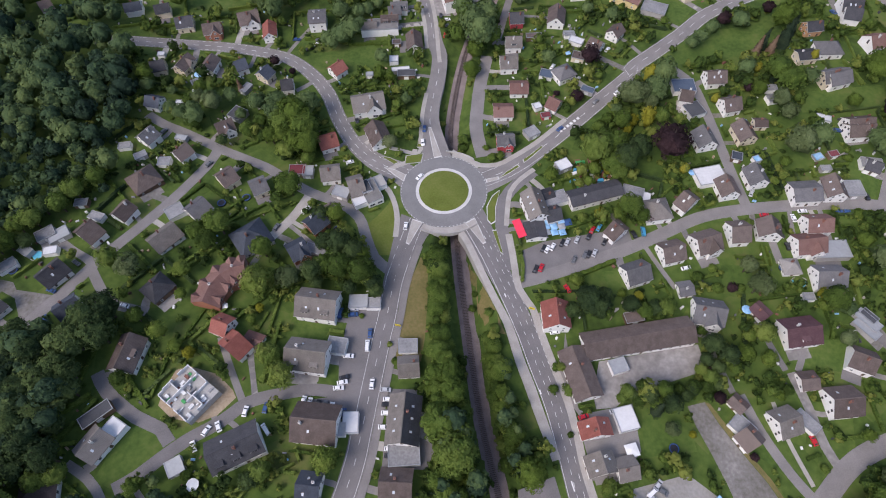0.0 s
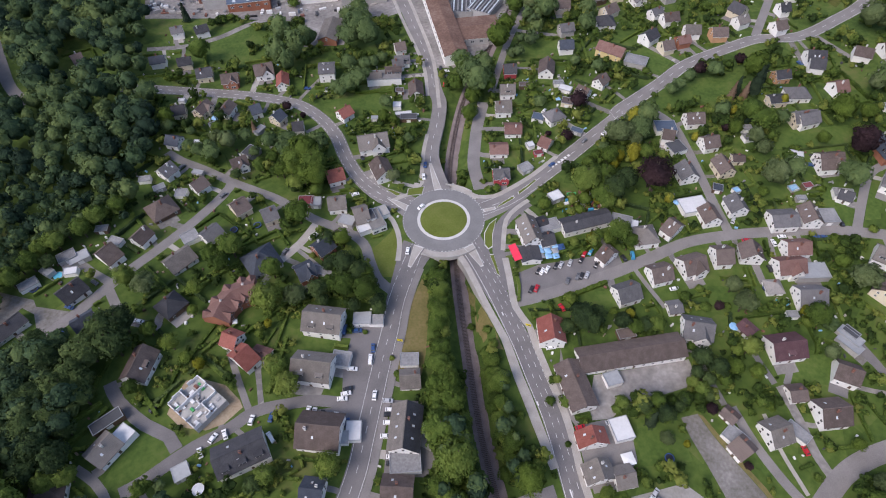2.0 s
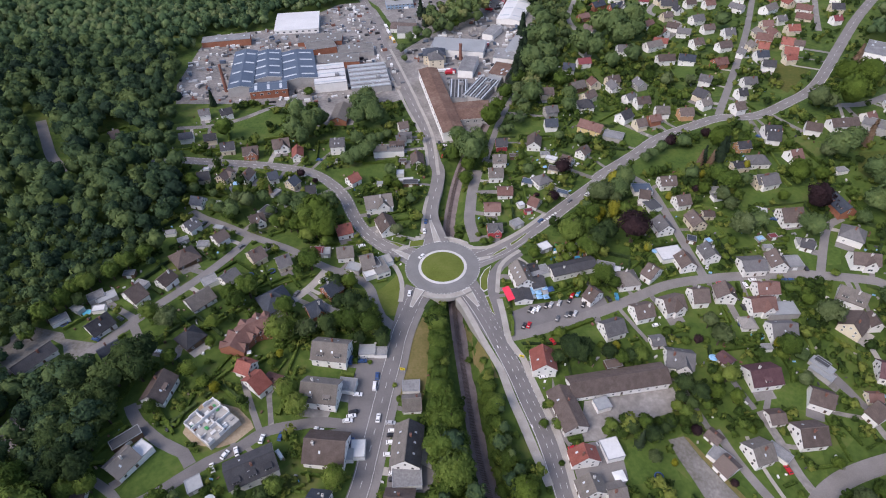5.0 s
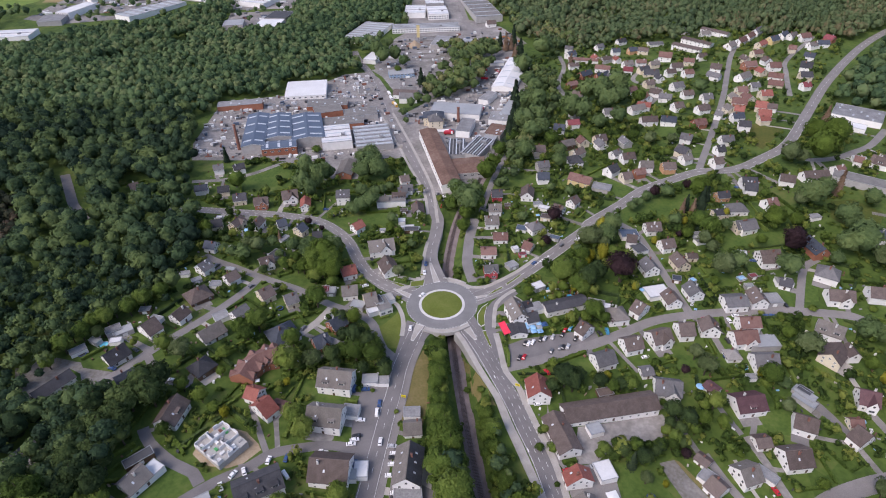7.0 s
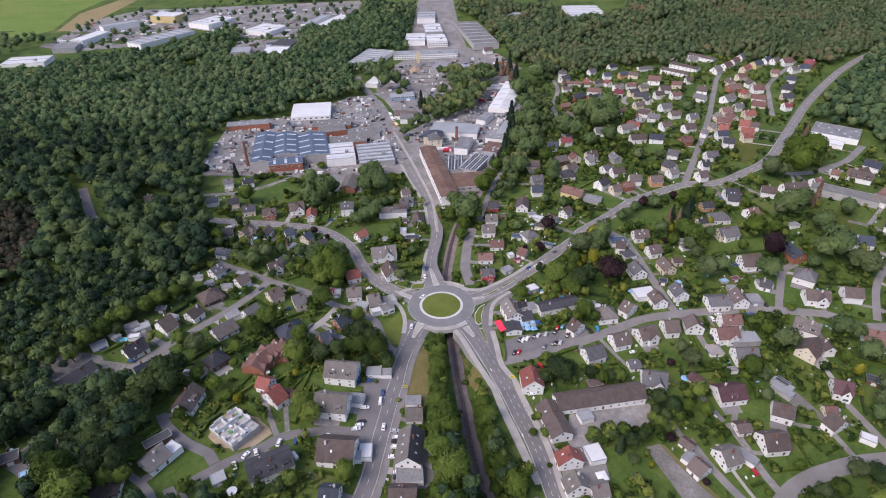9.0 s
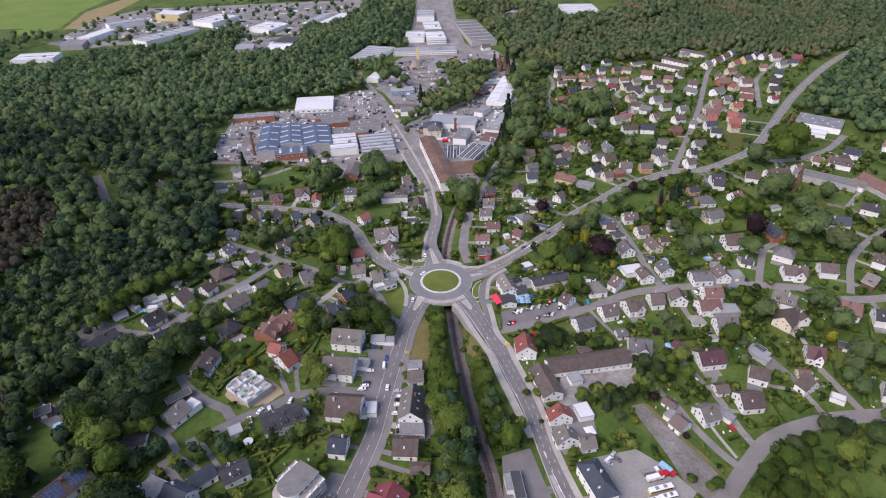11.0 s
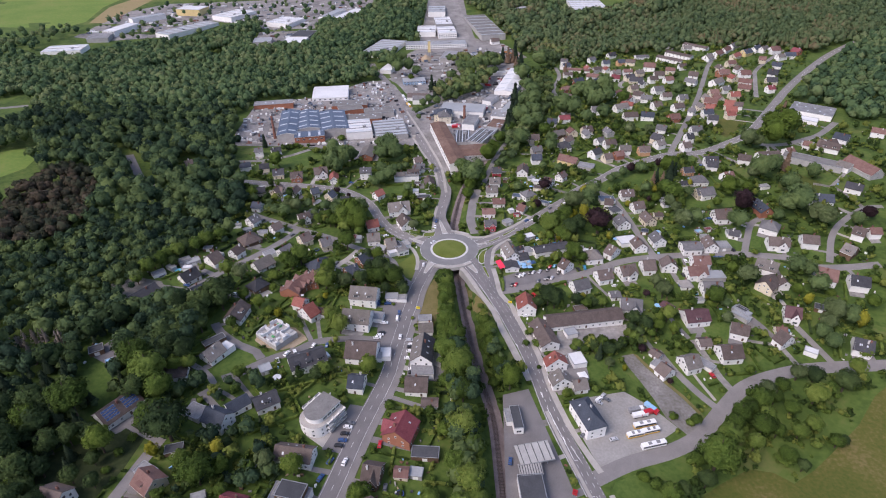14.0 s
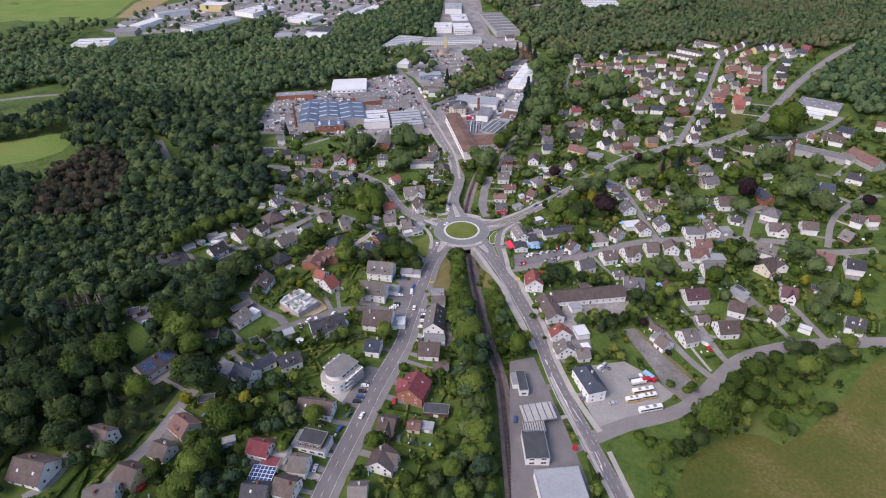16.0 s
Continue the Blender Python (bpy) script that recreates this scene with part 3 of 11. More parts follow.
def gabled_row(x, y, spine, width, roof, wall, eave, rise, gables):
    """A long bent house: walls and two pitches along a spine of (x, y) points about its base, with small cross gables on both sides."""
    home = new("house")
    z = float(level(x, y))
    home.matrix_basis = pose(x, y, z)
    tagged(home, f"{WALLWORD[wall]} bent apartment house with many small {ROOFWORD[roof]} gables", "building")
    c = np.array(spine, float)
    d = np.gradient(c, axis=0)
    d /= np.linalg.norm(d, axis=1)[:, None]
    nrm = np.stack([-d[:, 1], d[:, 0]], 1)
    half, o = width / 2, 0.5
    k = rise / half

    def loft(name, profile, material):
        v = [(*(c[i] + nrm[i] * u), h) for i in range(len(c)) for u, h in profile]
        m = len(profile)
        f = [(i * m + j, i * m + (j + 1) % m, (i + 1) * m + (j + 1) % m, (i + 1) * m + j) for i in range(len(c) - 1) for j in range(m)]
        f += [tuple(range(m - 1, -1, -1)), tuple((len(c) - 1) * m + j for j in range(m))]
        return mesh(name, v, f, [material])

    part("wall", loft("wall", [(-half, -3), (half, -3), (half, eave), (0, eave + rise), (-half, eave)], wall), home)
    for s in (-1, 1):
        part("roof_pitch", loft("roof_pitch", [(0, eave + rise + 0.02), (0, eave + rise + 0.27), (s * (half + o), eave - k * o + 0.27), (s * (half + o), eave - k * o + 0.02)], "tiles_" + roof), home)
    for n, (where, side) in enumerate(gables):
        i = min(int(where * (len(c) - 1)), len(c) - 2)
        f = where * (len(c) - 1) - i
        p = c[i] * (1 - f) + c[i + 1] * f + (nrm[i] * side) * (half * 0.98)
        a = math.degrees(math.atan2(nrm[i][1] * side, nrm[i][0] * side)) - 90
        w, h0, hr, deep = 1.9, eave + 0.5, 1.9, half * 0.9
        v = [(-w, 0, eave - 1), (w, 0, eave - 1), (w, 0, h0), (0, 0, h0 + hr), (-w, 0, h0)]
        v += [(q, -deep, h) for q, _, h in v]
        g = part("dormer", mesh("dormer", v, [(4, 3, 2, 1, 0), (5, 6, 7, 8, 9), (0, 1, 6, 5), (1, 2, 7, 6), (4, 0, 5, 9)], [wall]), home, pose(p[0], p[1], 0, 0, 0, a))
        v = [(-w - 0.4, 0.4, h0 - 0.3), (0, 0.4, h0 + hr + 0.1), (w + 0.4, 0.4, h0 - 0.3)]
        v += [(q, -deep - 0.6, h) for q, _, h in v] + [(q, b, h + 0.2) for q, b, h in v] + [(q, -deep - 0.6, h + 0.2) for q, _, h in v]
        part("roof_pitch", mesh("roof_pitch", v, [(6, 7, 10, 9), (7, 8, 11, 10), (0, 3, 4, 1), (1, 4, 5, 2), (0, 1, 7, 6), (1, 2, 8, 7), (0, 6, 9, 3), (2, 5, 11, 8)], ["tiles_" + roof]), g)
        part("window", WINDOW, g, pose(0, 0.02, h0 + 0.2, 0, 0, 180))
    for n in range(5):
        p = c[0] * (1 - n / 4) + c[-1] * n / 4
        part("chimney", CHIMNEY["chimney_pale"], home, pose(*(c[min(n * (len(c) - 1) // 4, len(c) - 1)] + (0.0, 0.6)), eave + rise - 0.1)) if n in (1, 3) else None
    for q in range(len(c) - 1):
        p = (c[q] + c[q + 1]) / 2 - nrm[q] * (half + 0.01)
        for zz in (1.5, 4.0):
            part("window", WINDOW, home, pose(p[0], p[1], zz, 0, 0, math.degrees(math.atan2(d[q][1], d[q][0]))))
    BLOCKED.append((x, y, math.degrees(math.atan2(d[len(c) // 2][1], d[len(c) // 2][0])), 14, half + 2))
    return home


def flat_roofed(x, y, turn, length, width, height, top="flat_grey", wall="white", name="shed", label="", windows=False, rim=0.25, lights=0, ribs=0, base=None):
    """A flat-roofed building or shed with a rim round its roof."""
    z = float(level(x, y)) if base is None else base
    home = new(name)
    home.matrix_basis = pose(x, y, z, 0, 0, turn)
    word = {"flat_grey": "grey", "flat_dark": "dark", "flat_white": "white", "sheet_grey": "pale metal", "sheet_blue": "blue-grey metal", "rust": "rusty brown", "skylight": "glass", "tiles_wine": "wine-red", "tiles_brown": "brown", "tiles_red": "red"}.get(top, "grey")
    tagged(home, label or f"{WALLWORD.get(wall, 'plain')} {name.replace('_', ' ')} with a {word} flat roof", name.replace("_", " "))
    a, b = length / 2, width / 2
    BLOCKED.append((x, y, turn, a + 1, b + 1))
    part("wall", boxes("wall", [wall], (-a, a, -b, b, -2.5, height - 0.1, 0)), home)
    part("roof", boxes("roof", [top, "steel"], (-a - 0.1, a + 0.1, -b - 0.1, b + 0.1, height - 0.1, height, 0), (-a - 0.15, a + 0.15, -b - 0.15, -b + 0.1, height, height + rim, 1), (-a - 0.15, a + 0.15, b - 0.1, b + 0.15, height, height + rim, 1),
                      (-a - 0.15, -a + 0.1, -b + 0.1, b - 0.1, height, height + rim, 1), (a - 0.1, a + 0.15, -b + 0.1, b - 0.1, height, height + rim, 1)), home)
    if windows:
        n = max(1, int(length / 4))
        for zz in ([1.6] if height < 5 else [1.6, 4.6] if height < 8.5 else [1.6, 4.6, 7.4]):
            for i in range(n):
                for s, sgn in ((0, -1), (180, 1)):
                    if math.cos(radians(turn)) * sgn < 0.5:
                        part("window", WIDE, home, pose(-a + (i + 0.5) * length / n, sgn * b, zz, 0, 0, s))
    if ribs:
        # seams, gutters and rows of roof lights across a wide roof
        seams = [(-a + 0.4, a - 0.4, -b + (i + 0.5) * width / ribs - 0.5, -b + (i + 0.5) * width / ribs + 0.5, height, height + 0.45, i % 2) for i in range(ribs)]
        part("roof_ribs", boxes("roof_ribs", ["skylight", "flat_grey"], *seams), home)
        part("vent_house", boxes("vent_house", ["flat_grey", "steel"], (-1.6, 1.6, -2.2, 2.2, 0, 1.8, 0), (-0.9, 0.9, -1.4, 1.4, 1.8, 2.3, 1)), home, pose(a * 0.45, -b * 0.3, height))
    if length < 14 and not windows:
        part("garage_door", GARAGE_DOOR, home, pose(0, -b, 0)) if length > 3.5 and height < 4 else None
    rng = random.Random(int(x * 3 + y))
    for i in range(lights):
        part("skylight", boxes("skylight", ["skylight"], (-0.8, 0.8, -1.2, 1.2, 0, 0.35, 0)), home, pose(rng.uniform(-0.8, 0.8) * a, rng.uniform(-0.8, 0.8) * b, height))
    return home


def hall(x, y, turn, length, width, top="sheet_grey", wall="white", eave=6.0, rise=1.6, strips=0, label="", base=None, name="industrial_hall"):
    """A low-pitched industrial hall with strips of roof lights."""
    z = float(level(x, y)) if base is None else base
    home = new(name)
    home.matrix_basis = pose(x, y, z, 0, 0, turn)
    tagged(home, label or "long industrial hall with a low metal roof", "hall", "blue roofed halls of the works" if top == "sheet_blue" else "")
    hl, half = length / 2, width / 2
    BLOCKED.append((x, y, turn, hl + 2, half + 2))
    v = []
    for xx in (-hl, hl):
        v += [(xx, -half, -3), (xx, half, -3), (xx, half, eave), (xx, 0, eave + rise), (xx, -half, eave)]
    part("wall", mesh("wall", v, [(4, 3, 2, 1, 0), (5, 6, 7, 8, 9), (0, 5, 9, 4), (1, 2, 7, 6), (0, 1, 6, 5)], [wall]), home)
    for s in (1, -1):
        part("roof_pitch", slope("roof_pitch", half, rise, eave, -hl - 0.3, hl + 0.3, 0.3, 0.25, top, s), home)
    pitch = math.degrees(math.atan2(rise, half))
    for i in range(strips):
        xx = -hl + (i + 0.5) * length / strips
        for s in (1, -1):
            yy = half * 0.5
            part("roof_light", boxes("roof_light", ["skylight"], (-1.1, 1.1, -half * 0.36, half * 0.36, 0, 0.12, 0)), home, pose(xx, s * yy, eave + rise * 0.5 + 0.26, -s * pitch, 0, 0))
    n = max(2, int(length / 6))
    for i in range(n):
        for s, sgn in ((0, -1), (180, 1)):
            part("window", WIDE, home, pose(-hl + (i + 0.5) * length / n, sgn * half, eave * 0.6, 0, 0, s))
    return home


SHADES = {}


def rounded(m, shade):
    """Lets the leaves of a crown take the light as its round clumps do."""
    m.polygons.foreach_set("use_smooth", [True] * len(m.polygons))
    m.normals_split_custom_set_from_vertices(shade.astype(np.float32))
    return m


def crown_mesh(name, leaves, size, material, shape="round", seed=1, core=0.74, lobes=46):
    """A crown of radius 1 on z 0 to about 2: clumps of small leaf faces round several lobes, over a rough dark inside."""
    rng = np.random.default_rng(seed)
    if shape == "cone":
        h = rng.random(leaves) ** 0.75
        ang = rng.random(leaves) * 6.283
        tier = 0.75 + 0.25 * np.cos(h * 26)
        rad = (1 - h) * tier * (0.75 + 0.3 * rng.random(leaves)) + 0.03
        pos = np.stack([rad * np.cos(ang), rad * np.sin(ang), 0.05 + h * 3.0], 1)
        out = np.stack([np.cos(ang), np.sin(ang), np.full(leaves, 0.55)], 1)
        bent = out
    else:
        flat = {"round": 0.95, "tall": 1.5, "bush": 0.7}[shape]
        d = rng.normal(size=(lobes, 3))
        d[:, 2] = np.abs(d[:, 2]) * 0.9 - 0.2
        d /= np.linalg.norm(d, axis=1)[:, None]
        centre = d * rng.uniform(0.5, 0.74, (lobes, 1))
        size_l = rng.uniform(0.2, 0.42, lobes)
        who = rng.integers(0, lobes, leaves)
        u = rng.normal(size=(leaves, 3)) + d[who] * 0.9 + np.array([0, 0, 0.45])
        u /= np.linalg.norm(u, axis=1)[:, None]
        pos = centre[who] + u * (size_l[who] * rng.uniform(0.75, 1.08, leaves))[:, None]
        pos = pos * np.array([1, 1, flat]) + np.array([0, 0, flat])
        out = u
        bent = u * 0.75 + d[who] * 0.35 + np.array([0, 0, 0.12])
    nrm = out / np.linalg.norm(out, axis=1)[:, None] + rng.normal(size=(leaves, 3)) * 0.22
    nrm /= np.linalg.norm(nrm, axis=1)[:, None]
    a = np.cross(nrm, rng.normal(size=(leaves, 3)))
    a /= np.linalg.norm(a, axis=1)[:, None]
    b = np.cross(nrm, a)
    s = size * rng.uniform(0.6, 1.25, (leaves, 1))
    corner = [pos + a * s * 1.1, pos - a * s * 0.5 + b * s * 0.85 + nrm * s * 0.12, pos - a * s * 0.55 - b * s * 0.85 - nrm * s * 0.15]
    verts = np.stack(corner, 1).reshape(-1, 3)
    bent = bent / np.linalg.norm(bent, axis=1)[:, None] + rng.normal(size=(leaves, 3)) * 0.1
    shade = np.repeat(bent / np.linalg.norm(bent, axis=1)[:, None], 3, axis=0)
    faces = [(3 * i, 3 * i + 1, 3 * i + 2) for i in range(leaves)]
    if core:
        bm = bmesh.new()
        if shape == "cone":
            bmesh.ops.create_cone(bm, segments=7, radius1=core, radius2=0.02, depth=2.6, matrix=Matrix.Translation((0, 0, 1.4)))
        else:
            bmesh.ops.create_icosphere(bm, subdivisions=1 if leaves < 150 else 2, radius=core)
            for v in bm.verts:
                v.co *= 0.7 + 0.46 * rng.random()
                v.co.z = (v.co.z + 1) * flat
            bm.normal_update()
        n0 = len(verts)
        bm.verts.index_update()
        inner = np.array([tuple(v.co) for v in bm.verts])
        verts = np.concatenate([verts, inner])
        bm.normal_update()
        shade = np.concatenate([shade, np.array([tuple(v.normal) for v in bm.verts])])
        faces += [tuple(v.index + n0 for v in fc.verts) for fc in bm.faces]
        bm.free()
    if material is None:
        return verts, faces, shade
    m = rounded(mesh(name, verts, faces, [material]), shade)
    SHADES[m.name] = shade
    return m


def limb(p, q, r0, r1, sides=6):
    p, q = Vector(p), Vector(q)
    m = (q - p).to_track_quat("Z", "Y").to_matrix()
    v = []
    for c, r in ((p, r0), (q, r1)):
        v += [tuple(c + m @ Vector((r * math.cos(6.283 * k / sides), r * math.sin(6.283 * k / sides), 0))) for k in range(sides)]
    return v, [(k, (k + 1) % sides, sides + (k + 1) % sides, sides + k) for k in range(sides)]


def trunk_mesh():
    verts, faces = [], []
    for p, q, a, b in (((0, 0, -1.2), (0.02, 0, 1.0), 0.09, 0.06), ((0.02, 0, 0.9), (0.35, 0.15, 1.5), 0.05, 0.02), ((0.02, 0, 0.8), (-0.35, 0.2, 1.4), 0.045, 0.02), ((0.02, 0, 0.95), (0.0, -0.35, 1.5), 0.045, 0.02), ((0.02, 0, 0.95), (0.05, 0.05, 1.8), 0.05, 0.015)):
        v, f = limb(p, q, a, b)
        n = len(verts)
        verts += v
        faces += [tuple(i + n for i in k) for k in f]
    return mesh("trunk", verts, faces, ["bark"])


TRUNK = trunk_mesh()
CROWNS, CROWNS_MID, CROWNS_FAR = {}, {}, {}
for key, material, shape, leaves, size in (("oak", "leaf", "round", 1500, 0.074), ("lime", "leaf_light", "round", 1450, 0.073), ("dark", "leaf_dark", "round", 1450, 0.074), ("copper", "copper", "round", 1000, 0.085), ("golden", "golden", "tall", 620, 0.1),
                                           ("spruce", "needle", "cone", 850, 0.13), ("willow", "silvery", "round", 1000, 0.085), ("withered", "withered", "cone", 600, 0.12), ("bush", "leaf", "bush", 330, 0.15), ("shrub", "leaf_light", "bush", 300, 0.15), ("poplar", "leaf_dark", "tall", 800, 0.1)):
    CROWNS[key] = [crown_mesh("crown", leaves, size, material, shape, 10 * k + len(key)) for k in range(3)]
    CROWNS_MID[key] = [crown_mesh("crown", max(260, leaves // 2), size * 1.25, material, shape, 10 * k + len(key), 0.76, 42) for k in range(3)]
    CROWNS_FAR[key] = [crown_mesh("crown", max(170, leaves // 4), size * 1.8, material, shape, 10 * k + len(key), 0.76, 26) for k in range(3)]
TREEWORD = {"oak": "leafy green broadleaf tree", "lime": "bright green broadleaf tree", "dark": "dark green broadleaf tree", "copper": "dark purple copper beech tree", "golden": "yellow-green columnar garden tree", "spruce": "dark green spruce tree", "willow": "silvery green garden tree", "withered": "brown withered spruce tree", "bush": "round green garden bush", "shrub": "light green garden shrub", "poplar": "tall narrow green tree"}


def tree(kind, x, y, r, tall=None):
    """A tree with crown radius r; tall stretches the crown."""
    rng = random.Random(int(x * 31 + y * 17))
    tall = tall or rng.uniform(0.9, 1.2)
    low = kind in ("bush", "shrub")
    stem = 0.0 if low else r * (0.15 if kind in ("spruce", "withered", "golden", "poplar") else 0.45)
    if low:
        ob = new("garden_bush", rng.choice(CROWNS[kind]))
        ob.matrix_basis = pose(x, y, float(ground(x, y)) - 0.1, 0, 0, rng.uniform(0, 360)) @ Matrix.Diagonal((r, r, r * tall, 1))
        return tagged(ob, TREEWORD[kind], "bush")
    if (int(x // 2), int(y // 2)) in ON_ROAD:
        return None
    if y > 212 or (x > 170 and y > 55):
        FAR_TREES.setdefault(kind, []).append((x, y, r, stem, tall, rng.uniform(0, 6.283), rng.randrange(3)))
        return None
    ob = new("tree")
    ob.matrix_basis = pose(x, y, float(ground(x, y)), 0, 0, rng.uniform(0, 360))
    tagged(ob, TREEWORD[kind], "tree", "trees along the railway" if -9 < x < 31 and -62 < y < 132 else "")
    part("crown", rng.choice(CROWNS[kind]), ob, Matrix.LocRotScale((0, 0, stem), None, (r, r, r * tall)))
    part("trunk", TRUNK, ob, Matrix.LocRotScale((0, 0, stem), None, (r, r, r * tall)))
    return ob


FAR_TREES = {}
ON_ROAD = set()


def plant_far_trees():
    """The trees of the far suburb, one object a kind, some in paler leaves that imitate haze."""
    for kind, spots in FAR_TREES.items():
        verts, faces, shades, n0 = [], [], [], 0
        for x, y, r, stem, tall, a, k in spots:
            src = (CROWNS_MID if y < 260 or (r > 6 and y < 370 and x < 360) else CROWNS_FAR)[kind][k]
            v = np.empty(len(src.vertices) * 3)
            src.vertices.foreach_get("co", v)
            v = v.reshape(-1, 3)
            c, s = math.cos(a) * r, math.sin(a) * r
            verts.append(np.stack([v[:, 0] * c - v[:, 1] * s + x, v[:, 0] * s + v[:, 1] * c + y, v[:, 2] * r * tall + stem + float(ground(x, y))], 1))
            w = SHADES[src.name]
            shades.append(np.stack([w[:, 0] * math.cos(a) - w[:, 1] * math.sin(a), w[:, 0] * math.sin(a) + w[:, 1] * math.cos(a), w[:, 2]], 1))
            faces += [tuple(i + n0 for i in p.vertices) for p in src.polygons]
            n0 += len(v)
        # oak, dark and poplar swap to lighter leaf materials in place of haze
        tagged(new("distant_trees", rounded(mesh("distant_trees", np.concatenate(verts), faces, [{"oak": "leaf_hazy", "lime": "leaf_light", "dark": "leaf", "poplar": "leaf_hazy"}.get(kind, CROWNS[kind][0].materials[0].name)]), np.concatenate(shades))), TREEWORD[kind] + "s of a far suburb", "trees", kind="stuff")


def trees(kind, *spots):
    for x, y, r in spots:
        tree(kind, x, y, r)


def car_meshes(paint, length=4.4, tall=1.45, van=False):
    a, w = length / 2, 0.9
    prof = [(-a, 0.35), (-a, 0.85), (-a * 0.8, 0.95), (-a * 0.62, tall), (a * 0.25, tall), (a * 0.52, 0.98), (a * 0.95, 0.82), (a, 0.4)]
    if van:
        prof = [(-a, 0.35), (-a, tall * 0.95), (-a * 0.95, tall), (-a * 0.6, tall), (a * 0.45, tall), (a * 0.72, 1.1), (a * 0.97, 0.95), (a, 0.4)]
    n = len(prof)
    v = []
    for s in (-1, 1):
        for k, (px, pz) in enumerate(prof):
            v.append((px, s * w * (0.8 if pz > 1.2 else 1.0), pz))
    f = [tuple(range(n)), tuple(range(2 * n - 1, n - 1, -1))] + [(k, n + k, n + (k + 1) % n, (k + 1) % n) for k in range(n)]
    body = mesh("body", v, f, [paint])
    glass = []
    x0, x1 = (a * 0.45, a * 0.72) if van else (a * 0.25, a * 0.52)
    gl = [((x0 + 0.05, -0.66, tall - 0.06), (x0 + 0.05, 0.66, tall - 0.06), (x1, 0.78, 1.0), (x1, -0.78, 1.0))]
    if not van:
        gl.append(((-a * 0.62, -0.66, tall - 0.05), (-a * 0.8, -0.78, 1.0), (-a * 0.8, 0.78, 1.0), (-a * 0.62, 0.66, tall - 0.05)))
    out = []
    for q in gl:
        m = mesh("windscreen", [(p[0] + (0.03 if p[0] > 0 else -0.03), p[1], p[2] + 0.03) for p in q] + [(p[0], p[1], p[2] - 0.02) for p in q], [(0, 1, 2, 3), (4, 7, 6, 5), (0, 4, 5, 1), (1, 5, 6, 2), (2, 6, 7, 3), (3, 7, 4, 0)], ["glass"])
        out.append(m)
    side = boxes("window_band", ["glass"], (-a * 0.55, x0 * 0.9, -0.9 * w - 0.02, 0.9 * w + 0.02, 1.02, tall - 0.14, 0))
    return body, out, side


def wheel_mesh():
    bm = bmesh.new()
    bmesh.ops.create_cone(bm, cap_ends=True, segments=12, radius1=0.32, radius2=0.32, depth=0.22, matrix=Matrix.Rotation(radians(90), 4, "X"))
    m = bpy.data.meshes.new("wheel")
    bm.to_mesh(m)
    bm.free()
    m.materials.append(MATS["rubber"])
    return m


WHEEL = wheel_mesh()
CARS = {}
CARWORD = {"white": "white", "silver": "silver", "black": "black", "grey": "dark grey", "blue": "dark blue", "red": "red", "bluegreen": "bright blue", "yellow": "yellow"}


def car(x, y, turn, color="grey", van=False, length=None, base=None):
    key = (color, van)
    if key not in CARS:
        CARS[key] = car_meshes("paint_" + color, length or (5.2 if van else 4.4), 2.0 if van else 1.45, van)
    body, glass, side = CARS[key]
    ob = new("van" if van else "car")
    z = float(level(x, y)) + 0.16 if base is None else base
    ob.matrix_basis = pose(x, y, z, 0, 0, turn)
    group = ""
    for lot, x0, x1, y0, y1 in (("cars in the pub car park", 36, 80, 118, 148), ("cars parked beside the flats", -60, -29, 58, 108), ("cars in front of the long house", -27, -20, 42, 71), ("cars beside the rounded flats", -60, -50, -8, 12), ("cars in the bus yard", 63, 84, 4, 34)):
        if x0 < x < x1 and y0 < y < y1:
            group = lot
    tagged(ob, f"{CARWORD[color]} {'delivery van' if van else 'passenger car'} {'parked in a row' if group else 'on grey asphalt'}", "van" if van else "car", group)
    part("body", body, ob)
    for g in glass:
        part("windscreen", g, ob)
    part("window_band", side, ob)
    for wx in (-1.35, 1.35):
        for wy in (-0.8, 0.8):
            part("wheel", WHEEL, ob, pose(wx, wy, 0.32))
    return ob


def bus(x, y, turn, color="white", length=12.0):
    ob = new("bus")
    ob.matrix_basis = pose(x, y, float(level(x, y)) + 0.12, 0, 0, turn)
    tagged(ob, f"parked {color} bus on a gravel yard", "bus", "buses in the yard")
    a = length / 2
    part("body", boxes("body", ["paint_" + color, "paint_white"], (-a, a, -1.25, 1.25, 0.35, 1.3, 0), (-a, a, -1.25, 1.25, 1.3, 2.95, 1)), ob)
    part("roof", boxes("roof", ["paint_white", "flat_grey"], (-a + 0.2, a - 0.2, -1.1, 1.1, 2.95, 3.1, 0), (-a * 0.5, -a * 0.2, -0.8, 0.8, 3.1, 3.3, 1), (a * 0.2, a * 0.5, -0.8, 0.8, 3.1, 3.3, 1)), ob)
    part("window_band", boxes("window_band", ["glass"], (-a + 0.3, a - 0.3, -1.28, 1.28, 1.5, 2.5, 0), (a - 0.3, a + 0.03, -1.1, 1.1, 1.2, 2.6, 0)), ob)
    for wx in (-a * 0.6, a * 0.6):
        for wy in (-1.1, 1.1):
            part("wheel", WHEEL, ob, Matrix.LocRotScale((wx, wy, 0.45), None, (1.45, 1.3, 1.45)))
    return ob


